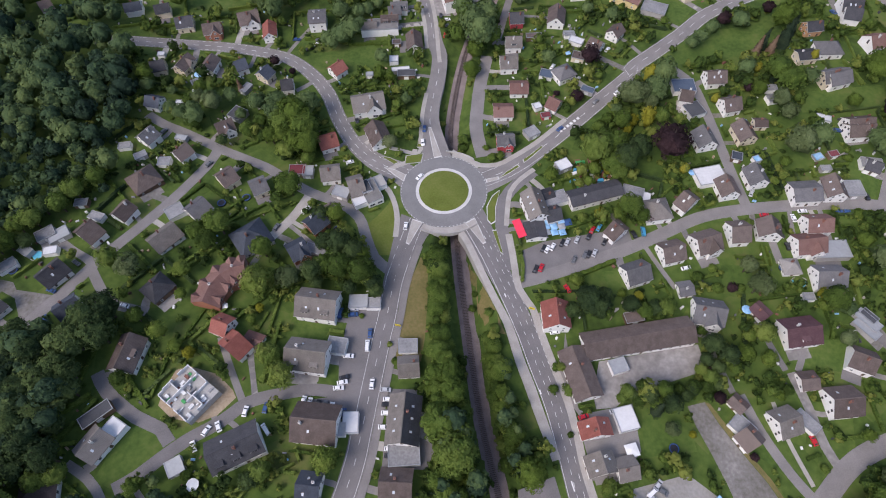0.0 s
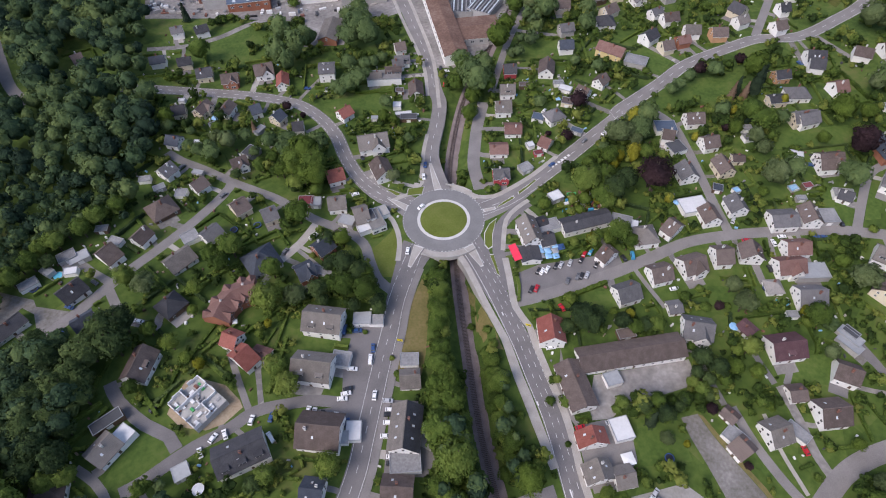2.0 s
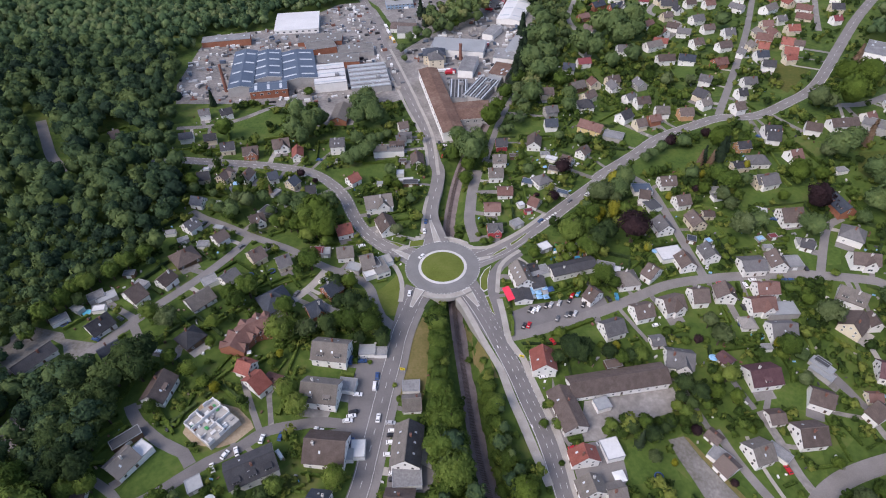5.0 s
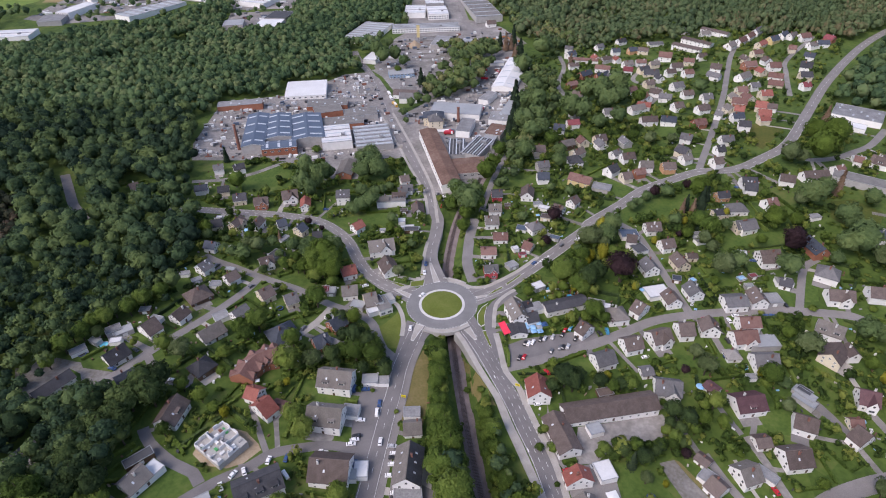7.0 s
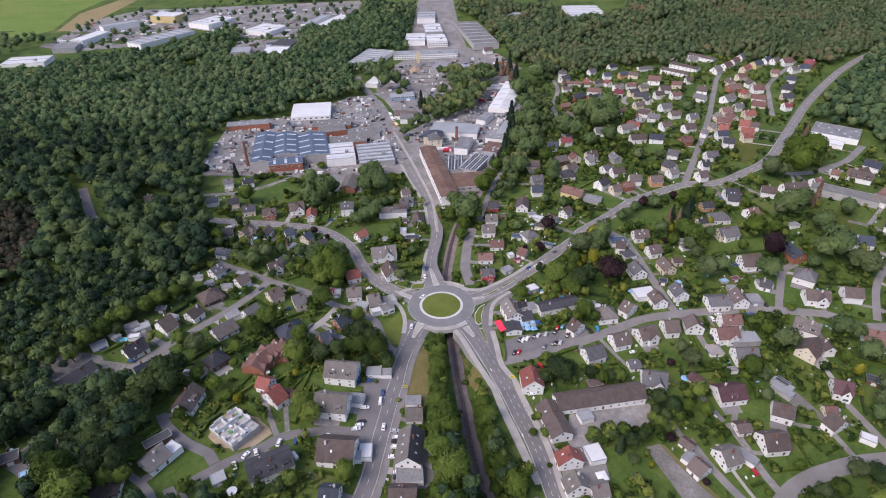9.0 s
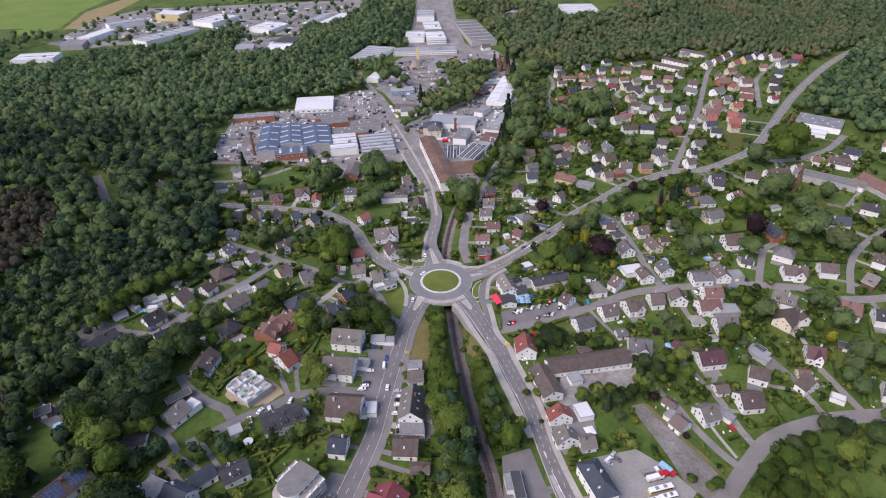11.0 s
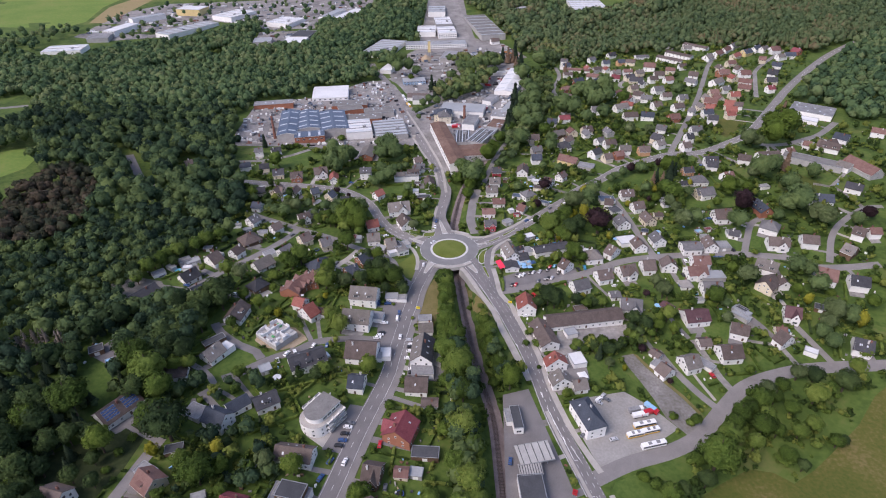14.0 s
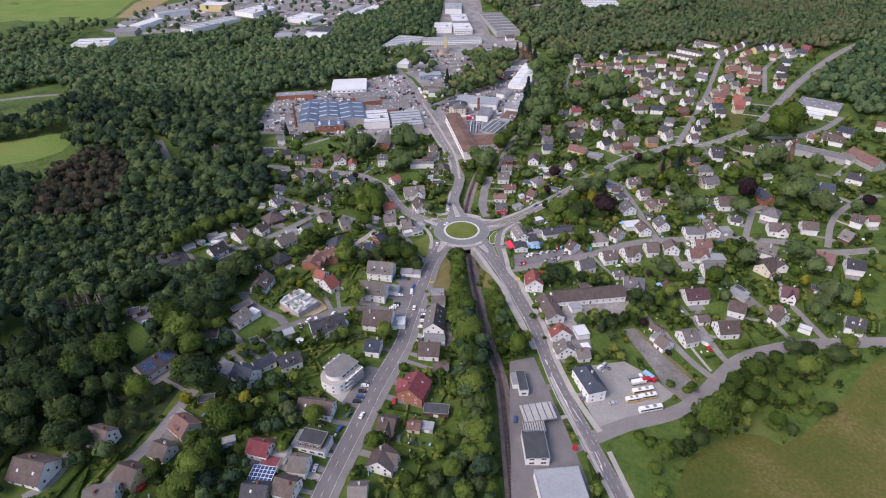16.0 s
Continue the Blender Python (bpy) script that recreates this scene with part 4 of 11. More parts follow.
def hedge(runs, width=1.2, tall=1.7, material="leaf"):
    """A clipped garden hedge along one or more lines: a box with uneven sides under leafy faces."""
    rng = np.random.default_rng(int(abs(runs[0][0][0] * 10)))
    verts, faces = [], []
    for pts in runs:
        c = spline(pts, 1.0)
        z = level(c[:, 0], c[:, 1])
        t = np.gradient(c, axis=0)
        t /= np.linalg.norm(t, axis=1)[:, None] + 1e-9
        for (px, py), h in zip(c, z):
            for i in range(6):
                p = np.array([px, py, h]) + rng.uniform((-width / 2, -width / 2, tall * 0.5), (width / 2, width / 2, tall))
                a, b = rng.normal(size=3) * 0.25, rng.normal(size=3) * 0.25
                n = len(verts)
                verts += [tuple(p + a), tuple(p + b), tuple(p - a), tuple(p - b)]
                faces.append((n, n + 1, n + 2, n + 3))
        n0 = len(verts)
        for (px, py), (tx, ty), h in zip(c, t, z):
            for s, up in ((-1, 0), (-1, tall), (1, tall), (1, 0)):
                wob = 1 + rng.uniform(-0.15, 0.15)
                verts.append((px + s * ty * width / 2 * wob, py - s * tx * width / 2 * wob, h + up * wob - 0.1))
        for k in range(len(c) - 1):
            i, j = n0 + 4 * k, n0 + 4 * k + 4
            faces += [(i, i + 1, j + 1, j), (i + 1, i + 2, j + 2, j + 1), (i + 2, i + 3, j + 3, j + 2)]
    return tagged(new("hedge", mesh("hedge", verts, faces, [material])), "clipped green garden hedge", "hedge")


def inside(x, y, poly):
    hit = np.zeros(np.shape(x), bool)
    for (ax, ay), (bx, by) in zip(poly, poly[1:] + poly[:1]):
        hit ^= ((ay > y) != (by > y)) & (x < (bx - ax) * (y - ay) / (by - ay + 1e-9) + ax)
    return hit


def forest(name, poly, spacing, radius, leaves, size, material="forest_leaf", cone=False, holes=(), label="dense green broadleaf wood", seed=3, core=0.76, in_yard=False):
    """A wood as one object: many crowns of leafy clumps over an area."""
    rng = np.random.default_rng(seed)
    xs, ys = [p[0] for p in poly], [p[1] for p in poly]
    X, Y = np.meshgrid(np.arange(min(xs), max(xs), spacing), np.arange(min(ys), max(ys), spacing))
    X, Y = X.ravel() + rng.uniform(-0.45, 0.45, X.size) * spacing, Y.ravel() + rng.uniform(-0.45, 0.45, Y.size) * spacing
    keep = inside(X, Y, list(poly))
    for hole in holes:
        keep &= ~inside(X, Y, list(hole))
    for hx, hy, t_, a, b in BLOCKED:
        c, s = math.cos(radians(t_)), math.sin(radians(t_))
        keep &= ~((np.abs((X - hx) * c + (Y - hy) * s) < a + 4) & (np.abs(-(X - hx) * s + (Y - hy) * c) < b + 5))
    for nm, q in AREAS:
        if nm in ("farm_field", "parking_lot", "clearing") or (nm in ("works_yard", "industrial_yard") and not in_yard):
            keep &= ~inside(X, Y, q)
    for rx, ry, half in LANES:
        keep &= (X - rx) ** 2 + (Y - ry) ** 2 > (half + radius * 0.8) ** 2
    X, Y = X[keep], Y[keep]
    R = radius * rng.uniform(0.65, 1.4, len(X))
    Z = level(X, Y) + rng.uniform(3, 8, len(X)) * radius / 5
    rise = np.array([6 * noise.noise(Vector((a * 0.012, b * 0.012, 3))) for a, b in zip(X, Y)])
    Z = Z + rise
    if material in ("hazy_wood", "hazy_autumn_wood") and not cone:
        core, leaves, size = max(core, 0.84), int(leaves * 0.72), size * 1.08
    forms = [crown_mesh("c", leaves, size, None, "cone" if cone else "round", 50 + k, core, 20) for k in range(5)]
    who, turn, own = rng.integers(0, 5, len(X)), rng.uniform(0, 6.283, len(X)), rng.random(len(X))
    tints = []
    vs, loops, sizes, shades, n0 = [], [], [], [], 0
    for k, (v, f, w) in enumerate(forms):
        sel = np.where(who == k)[0]
        c, s = np.cos(turn[sel])[:, None], np.sin(turn[sel])[:, None]
        r = R[sel][:, None]
        allv = np.stack([(v[:, 0] * c - v[:, 1] * s) * r + X[sel][:, None], (v[:, 0] * s + v[:, 1] * c) * r + Y[sel][:, None], v[:, 2] * r * (0.8 if cone else 1.15) + Z[sel][:, None] - r * 0.3], -1).reshape(-1, 3)
        flat = np.concatenate([np.array(q) for q in f])
        vs.append(allv)
        shades.append(np.stack([w[:, 0] * c - w[:, 1] * s, w[:, 0] * s + w[:, 1] * c, np.broadcast_to(w[:, 2], (len(sel), len(w)))], -1).reshape(-1, 3))
        tints.append(np.repeat(own[sel], len(v)))
        loops.append((flat[None, :] + (np.arange(len(sel)) * len(v))[:, None] + n0).ravel())
        sizes.append(np.tile([len(q) for q in f], len(sel)))
        n0 += len(allv)
    V, Lp, Sz = np.concatenate(vs), np.concatenate(loops), np.concatenate(sizes)
    m = bpy.data.meshes.new(name)
    m.vertices.add(len(V))
    m.vertices.foreach_set("co", V.astype(np.float32).ravel())
    m.loops.add(len(Lp))
    m.loops.foreach_set("vertex_index", Lp.astype(np.int32))
    m.polygons.add(len(Sz))
    m.polygons.foreach_set("loop_start", np.r_[0, np.cumsum(Sz)[:-1]].astype(np.int32))
    m.update(calc_edges=True)
    m.attributes.new("tint", "FLOAT", "POINT").data.foreach_set("value", np.concatenate(tints).astype(np.float32))
    m.materials.append(MATS[material])
    rounded(m, np.concatenate(shades))
    return tagged(new(name, m), label, "forest", kind="stuff")

# ---- roads, paths and yards ----
way = ribbon("road", [(-25.0, 125.4), (-31.9, 132.3), (-36.1, 143.4), (-40.1, 154.8), (-50.1, 163.0), (-64.3, 169.3), (-77.9, 178.3), (-88.7, 185.8), (-104.1, 193.4), (-115.1, 198.8), (-133.1, 209.1), (-146.2, 215.5), (-156.2, 222.5)], 5.2, "asphalt", 0.13, label="narrow grey asphalt side street")
way = ribbon("road", [(-114.4, 198.0), (-117.3, 187.8), (-127.0, 169.3), (-138.4, 151.3), (-149.3, 135.8), (-155.9, 125.4), (-163.5, 112.2), (-171.0, 100.9), (-176.4, 91.1)], 5.4, "asphalt", 0.12, label="narrow grey asphalt side street")
way = ribbon("road", [(-64.3, 168.6), (-71.4, 154.2), (-79.9, 142.8), (-85.5, 136.5)], 4.5, "pavement", 0.11, label="narrow grey asphalt side street")
way = ribbon("road", [(-155.9, 125.4), (-144.2, 109.7), (-135.0, 105.7), (-126.0, 103.9)], 4.2, "asphalt", 0.11, label="narrow grey asphalt side street")
way = ribbon("road", [(-33.3, 67.0), (-52.6, 70.0), (-65.9, 68.4), (-78.6, 65.0), (-88.2, 57.3), (-99.5, 50.4), (-108.3, 43.2), (-114.9, 37.3), (-121.7, 32.9)], 5, "dark_asphalt", 0.13, label="narrow grey asphalt side street")
way = ribbon("road", [(-105.5, 49.3), (-109.7, 54.6), (-120.1, 59.3), (-132.9, 68.8), (-138.9, 76.8)], 5.0, "dark_asphalt", 0.12, label="narrow grey asphalt side street")
way = ribbon("road", [(32.3, 117.8), (44.9, 121.0), (66.6, 127.9), (83.3, 133.5), (103.5, 141.9), (124.1, 150.5), (146.5, 154.0), (173.9, 155.2), (197.7, 154.6), (212.3, 152.3), (238.4, 146.2), (248.6, 136.5), (268.9, 132.9), (293.9, 132.8)], 6, "asphalt", 0.13, label="narrow grey asphalt side street")
way = ribbon("road", [(147.3, 154.9), (145.1, 170.3), (143.0, 190.9), (140.9, 213.2), (138.0, 233.3), (130.1, 245.9), (125.3, 252.5)], 5, "asphalt", 0.12, label="narrow grey asphalt side street")
way = ribbon("road", [(210.0, 151.5), (221.3, 172.4), (231.2, 188.0), (242.5, 194.3)], 4.6, "asphalt", 0.12, label="narrow grey asphalt side street")
way = ribbon("road", [(263.2, 138.7), (278.8, 165.3), (295.0, 181.7), (321.2, 197.8), (335.3, 198.1)], 4.4, "asphalt", 0.12, label="narrow grey asphalt side street")
way = ribbon("road", [(320.8, 197.1), (319.0, 211.5), (316.1, 228.8), (303.2, 237.7)], 3.5, "gravel", 0.11, label="gravel lane between gardens")
way = ribbon("road", [(64.7, -18.1), (84.4, -8.8), (107.5, -1.4), (125.9, 8.1), (144.5, 24.7), (163.5, 39.9), (187.0, 48.2), (212.1, 51.6), (253.6, 50.3), (293.8, 47.4)], 8, "asphalt", 0.14, label="narrow grey asphalt side street")
way = ribbon("road", [(146.7, 75.4), (149.9, 61.3), (152.3, 45.6), (156.3, 35.3)], 4, "yard", 0.11, label="grey paved drive between gardens")
way = ribbon("road", [(122.6, 66.4), (128.0, 50.4), (135.4, 35.3), (142.4, 24.9)], 4.2, "asphalt", 0.11, label="narrow grey asphalt side street")
way = ribbon("road", [(135.7, 63.4), (137.9, 48.1), (143.0, 30.6)], 1.8, "pavement", 0.1, label="pale paved garden path")
way = ribbon("road", [(212.1, 313.2), (253.4, 385.8), (297.5, 467.0), (360.6, 592.6), (391.6, 625.1), (437.6, 664.7)], 5.6, "asphalt", 0.13, label="narrow grey asphalt side street")
way = ribbon("road", [(357.3, 452.5), (384.7, 514.0), (405.6, 553.2), (468.9, 616.5)], 5, "yard", 0.12, label="narrow grey asphalt side street")
way = ribbon("road", [(220.7, 460.4), (245.2, 498.5), (228.4, 542.2), (277.0, 602.3), (293.0, 619.4)], 5, "yard", 0.12, label="narrow grey asphalt side street")
way = ribbon("road", [(28.5, 265.1), (23.3, 242.5), (20.8, 225.4), (19.3, 208.8), (21.8, 190.2)], 7, "asphalt", 0.12, label="narrow grey asphalt side street")
way = ribbon("road", [(34.1, 274.3), (47.3, 320.9), (59.6, 354.8), (70.1, 379.5)], 4.5, "asphalt", 0.11, label="narrow grey asphalt side street")
way = ribbon("road", [(144.1, 504.4), (144.4, 543.3), (163.3, 604.2), (167.0, 651.2)], 5, "yard", 0.11, label="narrow grey asphalt side street")
way = ribbon("road", [(196.3, 72.0), (198.9, 59.7), (201.5, 47.9)], 3, "yard", 0.1, label="grey paved drive between gardens")
way = ribbon("road", [(212.8, 88.1), (216.9, 70.5), (220.6, 54.1)], 4, "asphalt", 0.1, label="narrow grey asphalt side street")
way = ribbon("road", [(-28.1, 543.1), (-50.3, 589.7), (-70.4, 627.5)], 6, "yard", 0.11, label="narrow grey asphalt side street")
way = ribbon("road", [(-156.3, -67.9), (-153.7, -56.4), (-146.9, -41.0), (-142.0, -20.8), (-138.0, -5.8)], 5, "asphalt", 0.12, label="narrow grey asphalt side street")
way = ribbon("road", [(-184.7, -70.2), (-179.1, -64.0), (-176.7, -55.6), (-178.8, -47.1)], 4, "asphalt", 0.11, label="narrow grey asphalt side street")
way = ribbon("road", [(-197.7, 326.4), (-172.1, 331.8), (-151.9, 343.6), (-131.9, 361.9), (-104.2, 373.0), (-65.3, 385.7), (-34.9, 396.0)], 4.5, "yard", 0.11, label="narrow grey asphalt side street")
way = ribbon("road", [(-530.4, 441.2), (-508.2, 457.9), (-477.4, 474.0)], 8, "asphalt", 0.14, label="main road at the edge of a wood")
way = ribbon("road", [(393.7, 362.3), (362.3, 334.5), (342.1, 324.4), (321.0, 315.8), (301.0, 316.5), (290.1, 326.3)], 6, "asphalt", 0.14, label="narrow grey asphalt side street")
way = ribbon("road", [(-299.5, 330.6), (-282.5, 302.9), (-270.3, 283.6), (-260.6, 272.7), (-250.2, 264.6)], 7, "asphalt", 0.3, label="forest road in a bend")
way = ribbon("road", [(-15.0, 177.4), (-19.5, 181.1), (-27.4, 185.6), (-34.7, 190.3), (-45.6, 202.5), (-54.3, 219.9), (-62.0, 239.7), (-73.1, 256.0), (-87.4, 268.6), (-104.6, 274.6), (-125.0, 278.4), (-148.4, 280.5), (-178.2, 282.6), (-200.9, 283.2)], 8.4, "asphalt", 0.15, label="grey asphalt main road with white lane paint", flare=6.0)
dashes(way, [(-15.0, 177.4), (-19.5, 181.1), (-27.4, 185.6), (-34.7, 190.3), (-45.6, 202.5), (-54.3, 219.9), (-62.0, 239.7), (-73.1, 256.0), (-87.4, 268.6), (-104.6, 274.6), (-125.0, 278.4), (-148.4, 280.5), (-178.2, 282.6), (-200.9, 283.2)], 0.2, 3, 4)
dashes(way, [(-15.0, 177.4), (-19.5, 181.1), (-27.4, 185.6), (-34.7, 190.3), (-45.6, 202.5), (-54.3, 219.9), (-62.0, 239.7), (-73.1, 256.0), (-87.4, 268.6), (-104.6, 274.6), (-125.0, 278.4), (-148.4, 280.5), (-178.2, 282.6), (-200.9, 283.2)], 0.15, 2, 1.5, 3.4)
dashes(way, [(-15.0, 177.4), (-19.5, 181.1), (-27.4, 185.6), (-34.7, 190.3), (-45.6, 202.5), (-54.3, 219.9), (-62.0, 239.7), (-73.1, 256.0), (-87.4, 268.6), (-104.6, 274.6), (-125.0, 278.4), (-148.4, 280.5), (-178.2, 282.6), (-200.9, 283.2)], 0.15, 2, 1.5, -3.4)
way = ribbon("road", [(-0.9, 183.7), (-1.7, 188.4), (-3.8, 201.6), (-5.2, 215.8), (-3.8, 231.0), (-0.6, 248.5), (1.0, 267.1), (-1.6, 280.4), (-6.0, 313.0), (-13.8, 347.7), (-29.0, 409.2), (-43.3, 468.9), (-57.9, 538.9), (-73.0, 608.3), (-92.3, 667.5), (-102.3, 709.3)], 9.0, "asphalt", 0.15, label="grey asphalt main road with white lane paint", flare=8.0, thick=3.0)
dashes(way, [(-0.9, 183.7), (-1.7, 188.4), (-3.8, 201.6), (-5.2, 215.8), (-3.8, 231.0), (-0.6, 248.5), (1.0, 267.1), (-1.6, 280.4), (-6.0, 313.0), (-13.8, 347.7), (-29.0, 409.2), (-43.3, 468.9), (-57.9, 538.9), (-73.0, 608.3), (-92.3, 667.5), (-102.3, 709.3)], 0.2, 4, 6)
way = ribbon("road", [(18.4, 174.5), (24.8, 177.1), (35.7, 182.5), (49.7, 193.0), (65.9, 206.6), (86.5, 225.2), (108.2, 244.5), (107.8, 247.8), (138.3, 270.7), (160.7, 288.7), (191.5, 302.4), (211.9, 309.4), (238.6, 308.9), (268.4, 324.3), (301.8, 348.8), (352.7, 411.1), (403.9, 473.9), (463.6, 536.8), (517.4, 584.9), (587.6, 632.8)], 9.2, "asphalt", 0.15, label="grey asphalt main road with white lane paint", flare=7.0)
dashes(way, [(18.4, 174.5), (24.8, 177.1), (35.7, 182.5), (49.7, 193.0), (65.9, 206.6), (86.5, 225.2), (108.2, 244.5), (107.8, 247.8), (138.3, 270.7), (160.7, 288.7), (191.5, 302.4), (211.9, 309.4), (238.6, 308.9), (268.4, 324.3), (301.8, 348.8), (352.7, 411.1), (403.9, 473.9), (463.6, 536.8), (517.4, 584.9), (587.6, 632.8)], 0.2, 4, 6)
dashes(way, [(18.4, 174.5), (24.8, 177.1), (35.7, 182.5), (49.7, 193.0), (65.9, 206.6), (86.5, 225.2), (108.2, 244.5), (107.8, 247.8), (138.3, 270.7), (160.7, 288.7), (191.5, 302.4), (211.9, 309.4), (238.6, 308.9), (268.4, 324.3), (301.8, 348.8), (352.7, 411.1), (403.9, 473.9), (463.6, 536.8), (517.4, 584.9), (587.6, 632.8)], 0.15, 400, 1, 4.2)
dashes(way, [(18.4, 174.5), (24.8, 177.1), (35.7, 182.5), (49.7, 193.0), (65.9, 206.6), (86.5, 225.2), (108.2, 244.5), (107.8, 247.8), (138.3, 270.7), (160.7, 288.7), (191.5, 302.4), (211.9, 309.4), (238.6, 308.9), (268.4, 324.3), (301.8, 348.8), (352.7, 411.1), (403.9, 473.9), (463.6, 536.8), (517.4, 584.9), (587.6, 632.8)], 0.15, 400, 1, -4.2)
dashes(way, [(62.7, 205.5), (75.6, 215.9)], 1.5, 1.6, 1.0, 0.3)
way = ribbon("road", [(-11.6, 152.6), (-14.8, 145.6), (-18.9, 132.3), (-22.5, 118.8), (-25.1, 102.2), (-27.2, 91.8), (-30.6, 72.3), (-33.7, 54.3), (-37.0, 37.6), (-47.6, 5.0), (-55.0, -22.0), (-61.3, -44.9), (-65.2, -61.0), (-69.0, -78.0), (-75.4, -107.3), (-86.1, -156.2), (-103.2, -234.3)], 8.6, "dark_asphalt", 0.15, label="grey asphalt main road with white lane paint", flare=9.0)
dashes(way, [(-11.6, 152.6), (-14.8, 145.6), (-18.9, 132.3), (-22.5, 118.8), (-25.1, 102.2), (-27.2, 91.8), (-30.6, 72.3), (-33.7, 54.3), (-37.0, 37.6), (-47.6, 5.0), (-55.0, -22.0), (-61.3, -44.9), (-65.2, -61.0), (-69.0, -78.0), (-75.4, -107.3), (-86.1, -156.2), (-103.2, -234.3)], 0.15, 3, 5)
dashes(way, [(-11.6, 152.6), (-14.8, 145.6), (-18.9, 132.3), (-22.5, 118.8), (-25.1, 102.2), (-27.2, 91.8), (-30.6, 72.3), (-33.7, 54.3), (-37.0, 37.6), (-47.6, 5.0), (-55.0, -22.0), (-61.3, -44.9), (-65.2, -61.0), (-69.0, -78.0), (-75.4, -107.3), (-86.1, -156.2), (-103.2, -234.3)], 0.14, 400, 1, 3.7)
dashes(way, [(-11.6, 152.6), (-14.8, 145.6), (-18.9, 132.3), (-22.5, 118.8), (-25.1, 102.2), (-27.2, 91.8), (-30.6, 72.3), (-33.7, 54.3), (-37.0, 37.6), (-47.6, 5.0), (-55.0, -22.0), (-61.3, -44.9), (-65.2, -61.0), (-69.0, -78.0), (-75.4, -107.3), (-86.1, -156.2), (-103.2, -234.3)], 0.14, 400, 1, -3.7)
way = ribbon("road", [(11.8, 153.8), (14.8, 148.5), (20.5, 135.9), (27.2, 118.3), (34.7, 96.7), (39.3, 80.0), (43.8, 64.7), (46.6, 50.5), (50.7, 23.8), (54.3, 6.4), (59.2, -10.4), (63.7, -28.2), (68.4, -45.2), (72.4, -64.9), (78.4, -94.3), (88.3, -143.3), (104.2, -221.7)], 9.2, "dark_asphalt", 0.15, label="grey asphalt main road with white lane paint", flare=9.0)
dashes(way, [(11.8, 153.8), (14.8, 148.5), (20.5, 135.9), (27.2, 118.3), (34.7, 96.7), (39.3, 80.0), (43.8, 64.7), (46.6, 50.5), (50.7, 23.8), (54.3, 6.4), (59.2, -10.4), (63.7, -28.2), (68.4, -45.2), (72.4, -64.9), (78.4, -94.3), (88.3, -143.3), (104.2, -221.7)], 0.15, 2, 2.5, 1.0)
dashes(way, [(11.8, 153.8), (14.8, 148.5), (20.5, 135.9), (27.2, 118.3), (34.7, 96.7), (39.3, 80.0), (43.8, 64.7), (46.6, 50.5), (50.7, 23.8), (54.3, 6.4), (59.2, -10.4), (63.7, -28.2), (68.4, -45.2), (72.4, -64.9), (78.4, -94.3), (88.3, -143.3), (104.2, -221.7)], 0.13, 1.2, 1.6, -4.1)
dashes(way, [(11.8, 153.8), (14.8, 148.5), (20.5, 135.9), (27.2, 118.3), (34.7, 96.7), (39.3, 80.0), (43.8, 64.7), (46.6, 50.5), (50.7, 23.8), (54.3, 6.4), (59.2, -10.4), (63.7, -28.2), (68.4, -45.2), (72.4, -64.9), (78.4, -94.3), (88.3, -143.3), (104.2, -221.7)], 0.2, 400, 1, 4.2)
dashes(way, [(11.8, 153.8), (14.8, 148.5), (20.5, 135.9), (27.2, 118.3), (34.7, 96.7), (39.3, 80.0), (43.8, 64.7), (46.6, 50.5), (50.7, 23.8), (54.3, 6.4), (59.2, -10.4), (63.7, -28.2), (68.4, -45.2), (72.4, -64.9), (78.4, -94.3), (88.3, -143.3), (104.2, -221.7)], 0.15, 2.5, 4, -1.8)
dashes(way, [(49.1, 23.7), (53.7, 6.3), (57.3, -8.0)], 0.3, 400, 1)
dashes(way, [(57.3, -8.0), (60.1, -7.4)], 0.3, 400, 1)
dashes(way, [(60.1, -7.4), (56.8, 1.2)], 0.3, 400, 1)
dashes(way, [(61.1, -27.4), (63.8, -26.6)], 0.3, 400, 1)
dashes(way, [(63.8, -26.6), (65.6, -36.1)], 0.3, 400, 1)
dashes(way, [(61.1, -27.4), (63.4, -40.0), (66.0, -51.8)], 0.3, 400, 1)
dashes(way, [(50.9, 16.4), (52.1, 11.7)], 0.55, 400, 1)
dashes(way, [(47.3, 34.2), (48.3, 29.5)], 0.55, 400, 1)
dashes(way, [(54.2, 5.6), (55.1, 1.8)], 0.55, 400, 1)
dashes(way, [(64.7, -34.3), (65.5, -38.0)], 0.55, 400, 1)
dashes(way, [(27.0, 112.8), (27.8, 110.0)], 0.55, 400, 1)
dashes(way, [(38.4, 69.6), (39.1, 66.8)], 0.55, 400, 1)
way = ribbon("road", [(29.2, 124.6), (29.5, 132.7), (28.5, 143.4), (28.4, 152.9), (30.8, 163.8), (37.7, 172.5), (46.9, 180.0)], 6, "dark_asphalt", 0.16, label="slip lane round a grass island")
way = ribbon("footway", [(-16.4, 140.0), (-18.9, 132.3), (-22.5, 118.8), (-25.1, 102.2), (-27.2, 91.8), (-30.6, 72.3), (-33.7, 54.3), (-37.0, 37.6), (-47.6, 5.0), (-55.0, -22.0), (-61.3, -44.9), (-65.2, -61.0), (-69.0, -78.0)], 3.0, "asphalt", 0.26, label="paved footway with a kerb", category="pavement", side=-5.9)
way = ribbon("footway", [(8.8, 144.9), (11.7, 139.2), (19.9, 117.0), (24.3, 106.0), (27.2, 98.8), (29.5, 89.6), (31.6, 80.6), (34.2, 72.0), (36.4, 63.6), (38.6, 55.5), (42.4, 41.9)], [3.0, 3.0, 3.2, 4.0, 4.4, 4.2, 3.6], "pavement", 0.28, label="pale concrete cycle path on a retaining wall", category="pavement", thick=6.0)
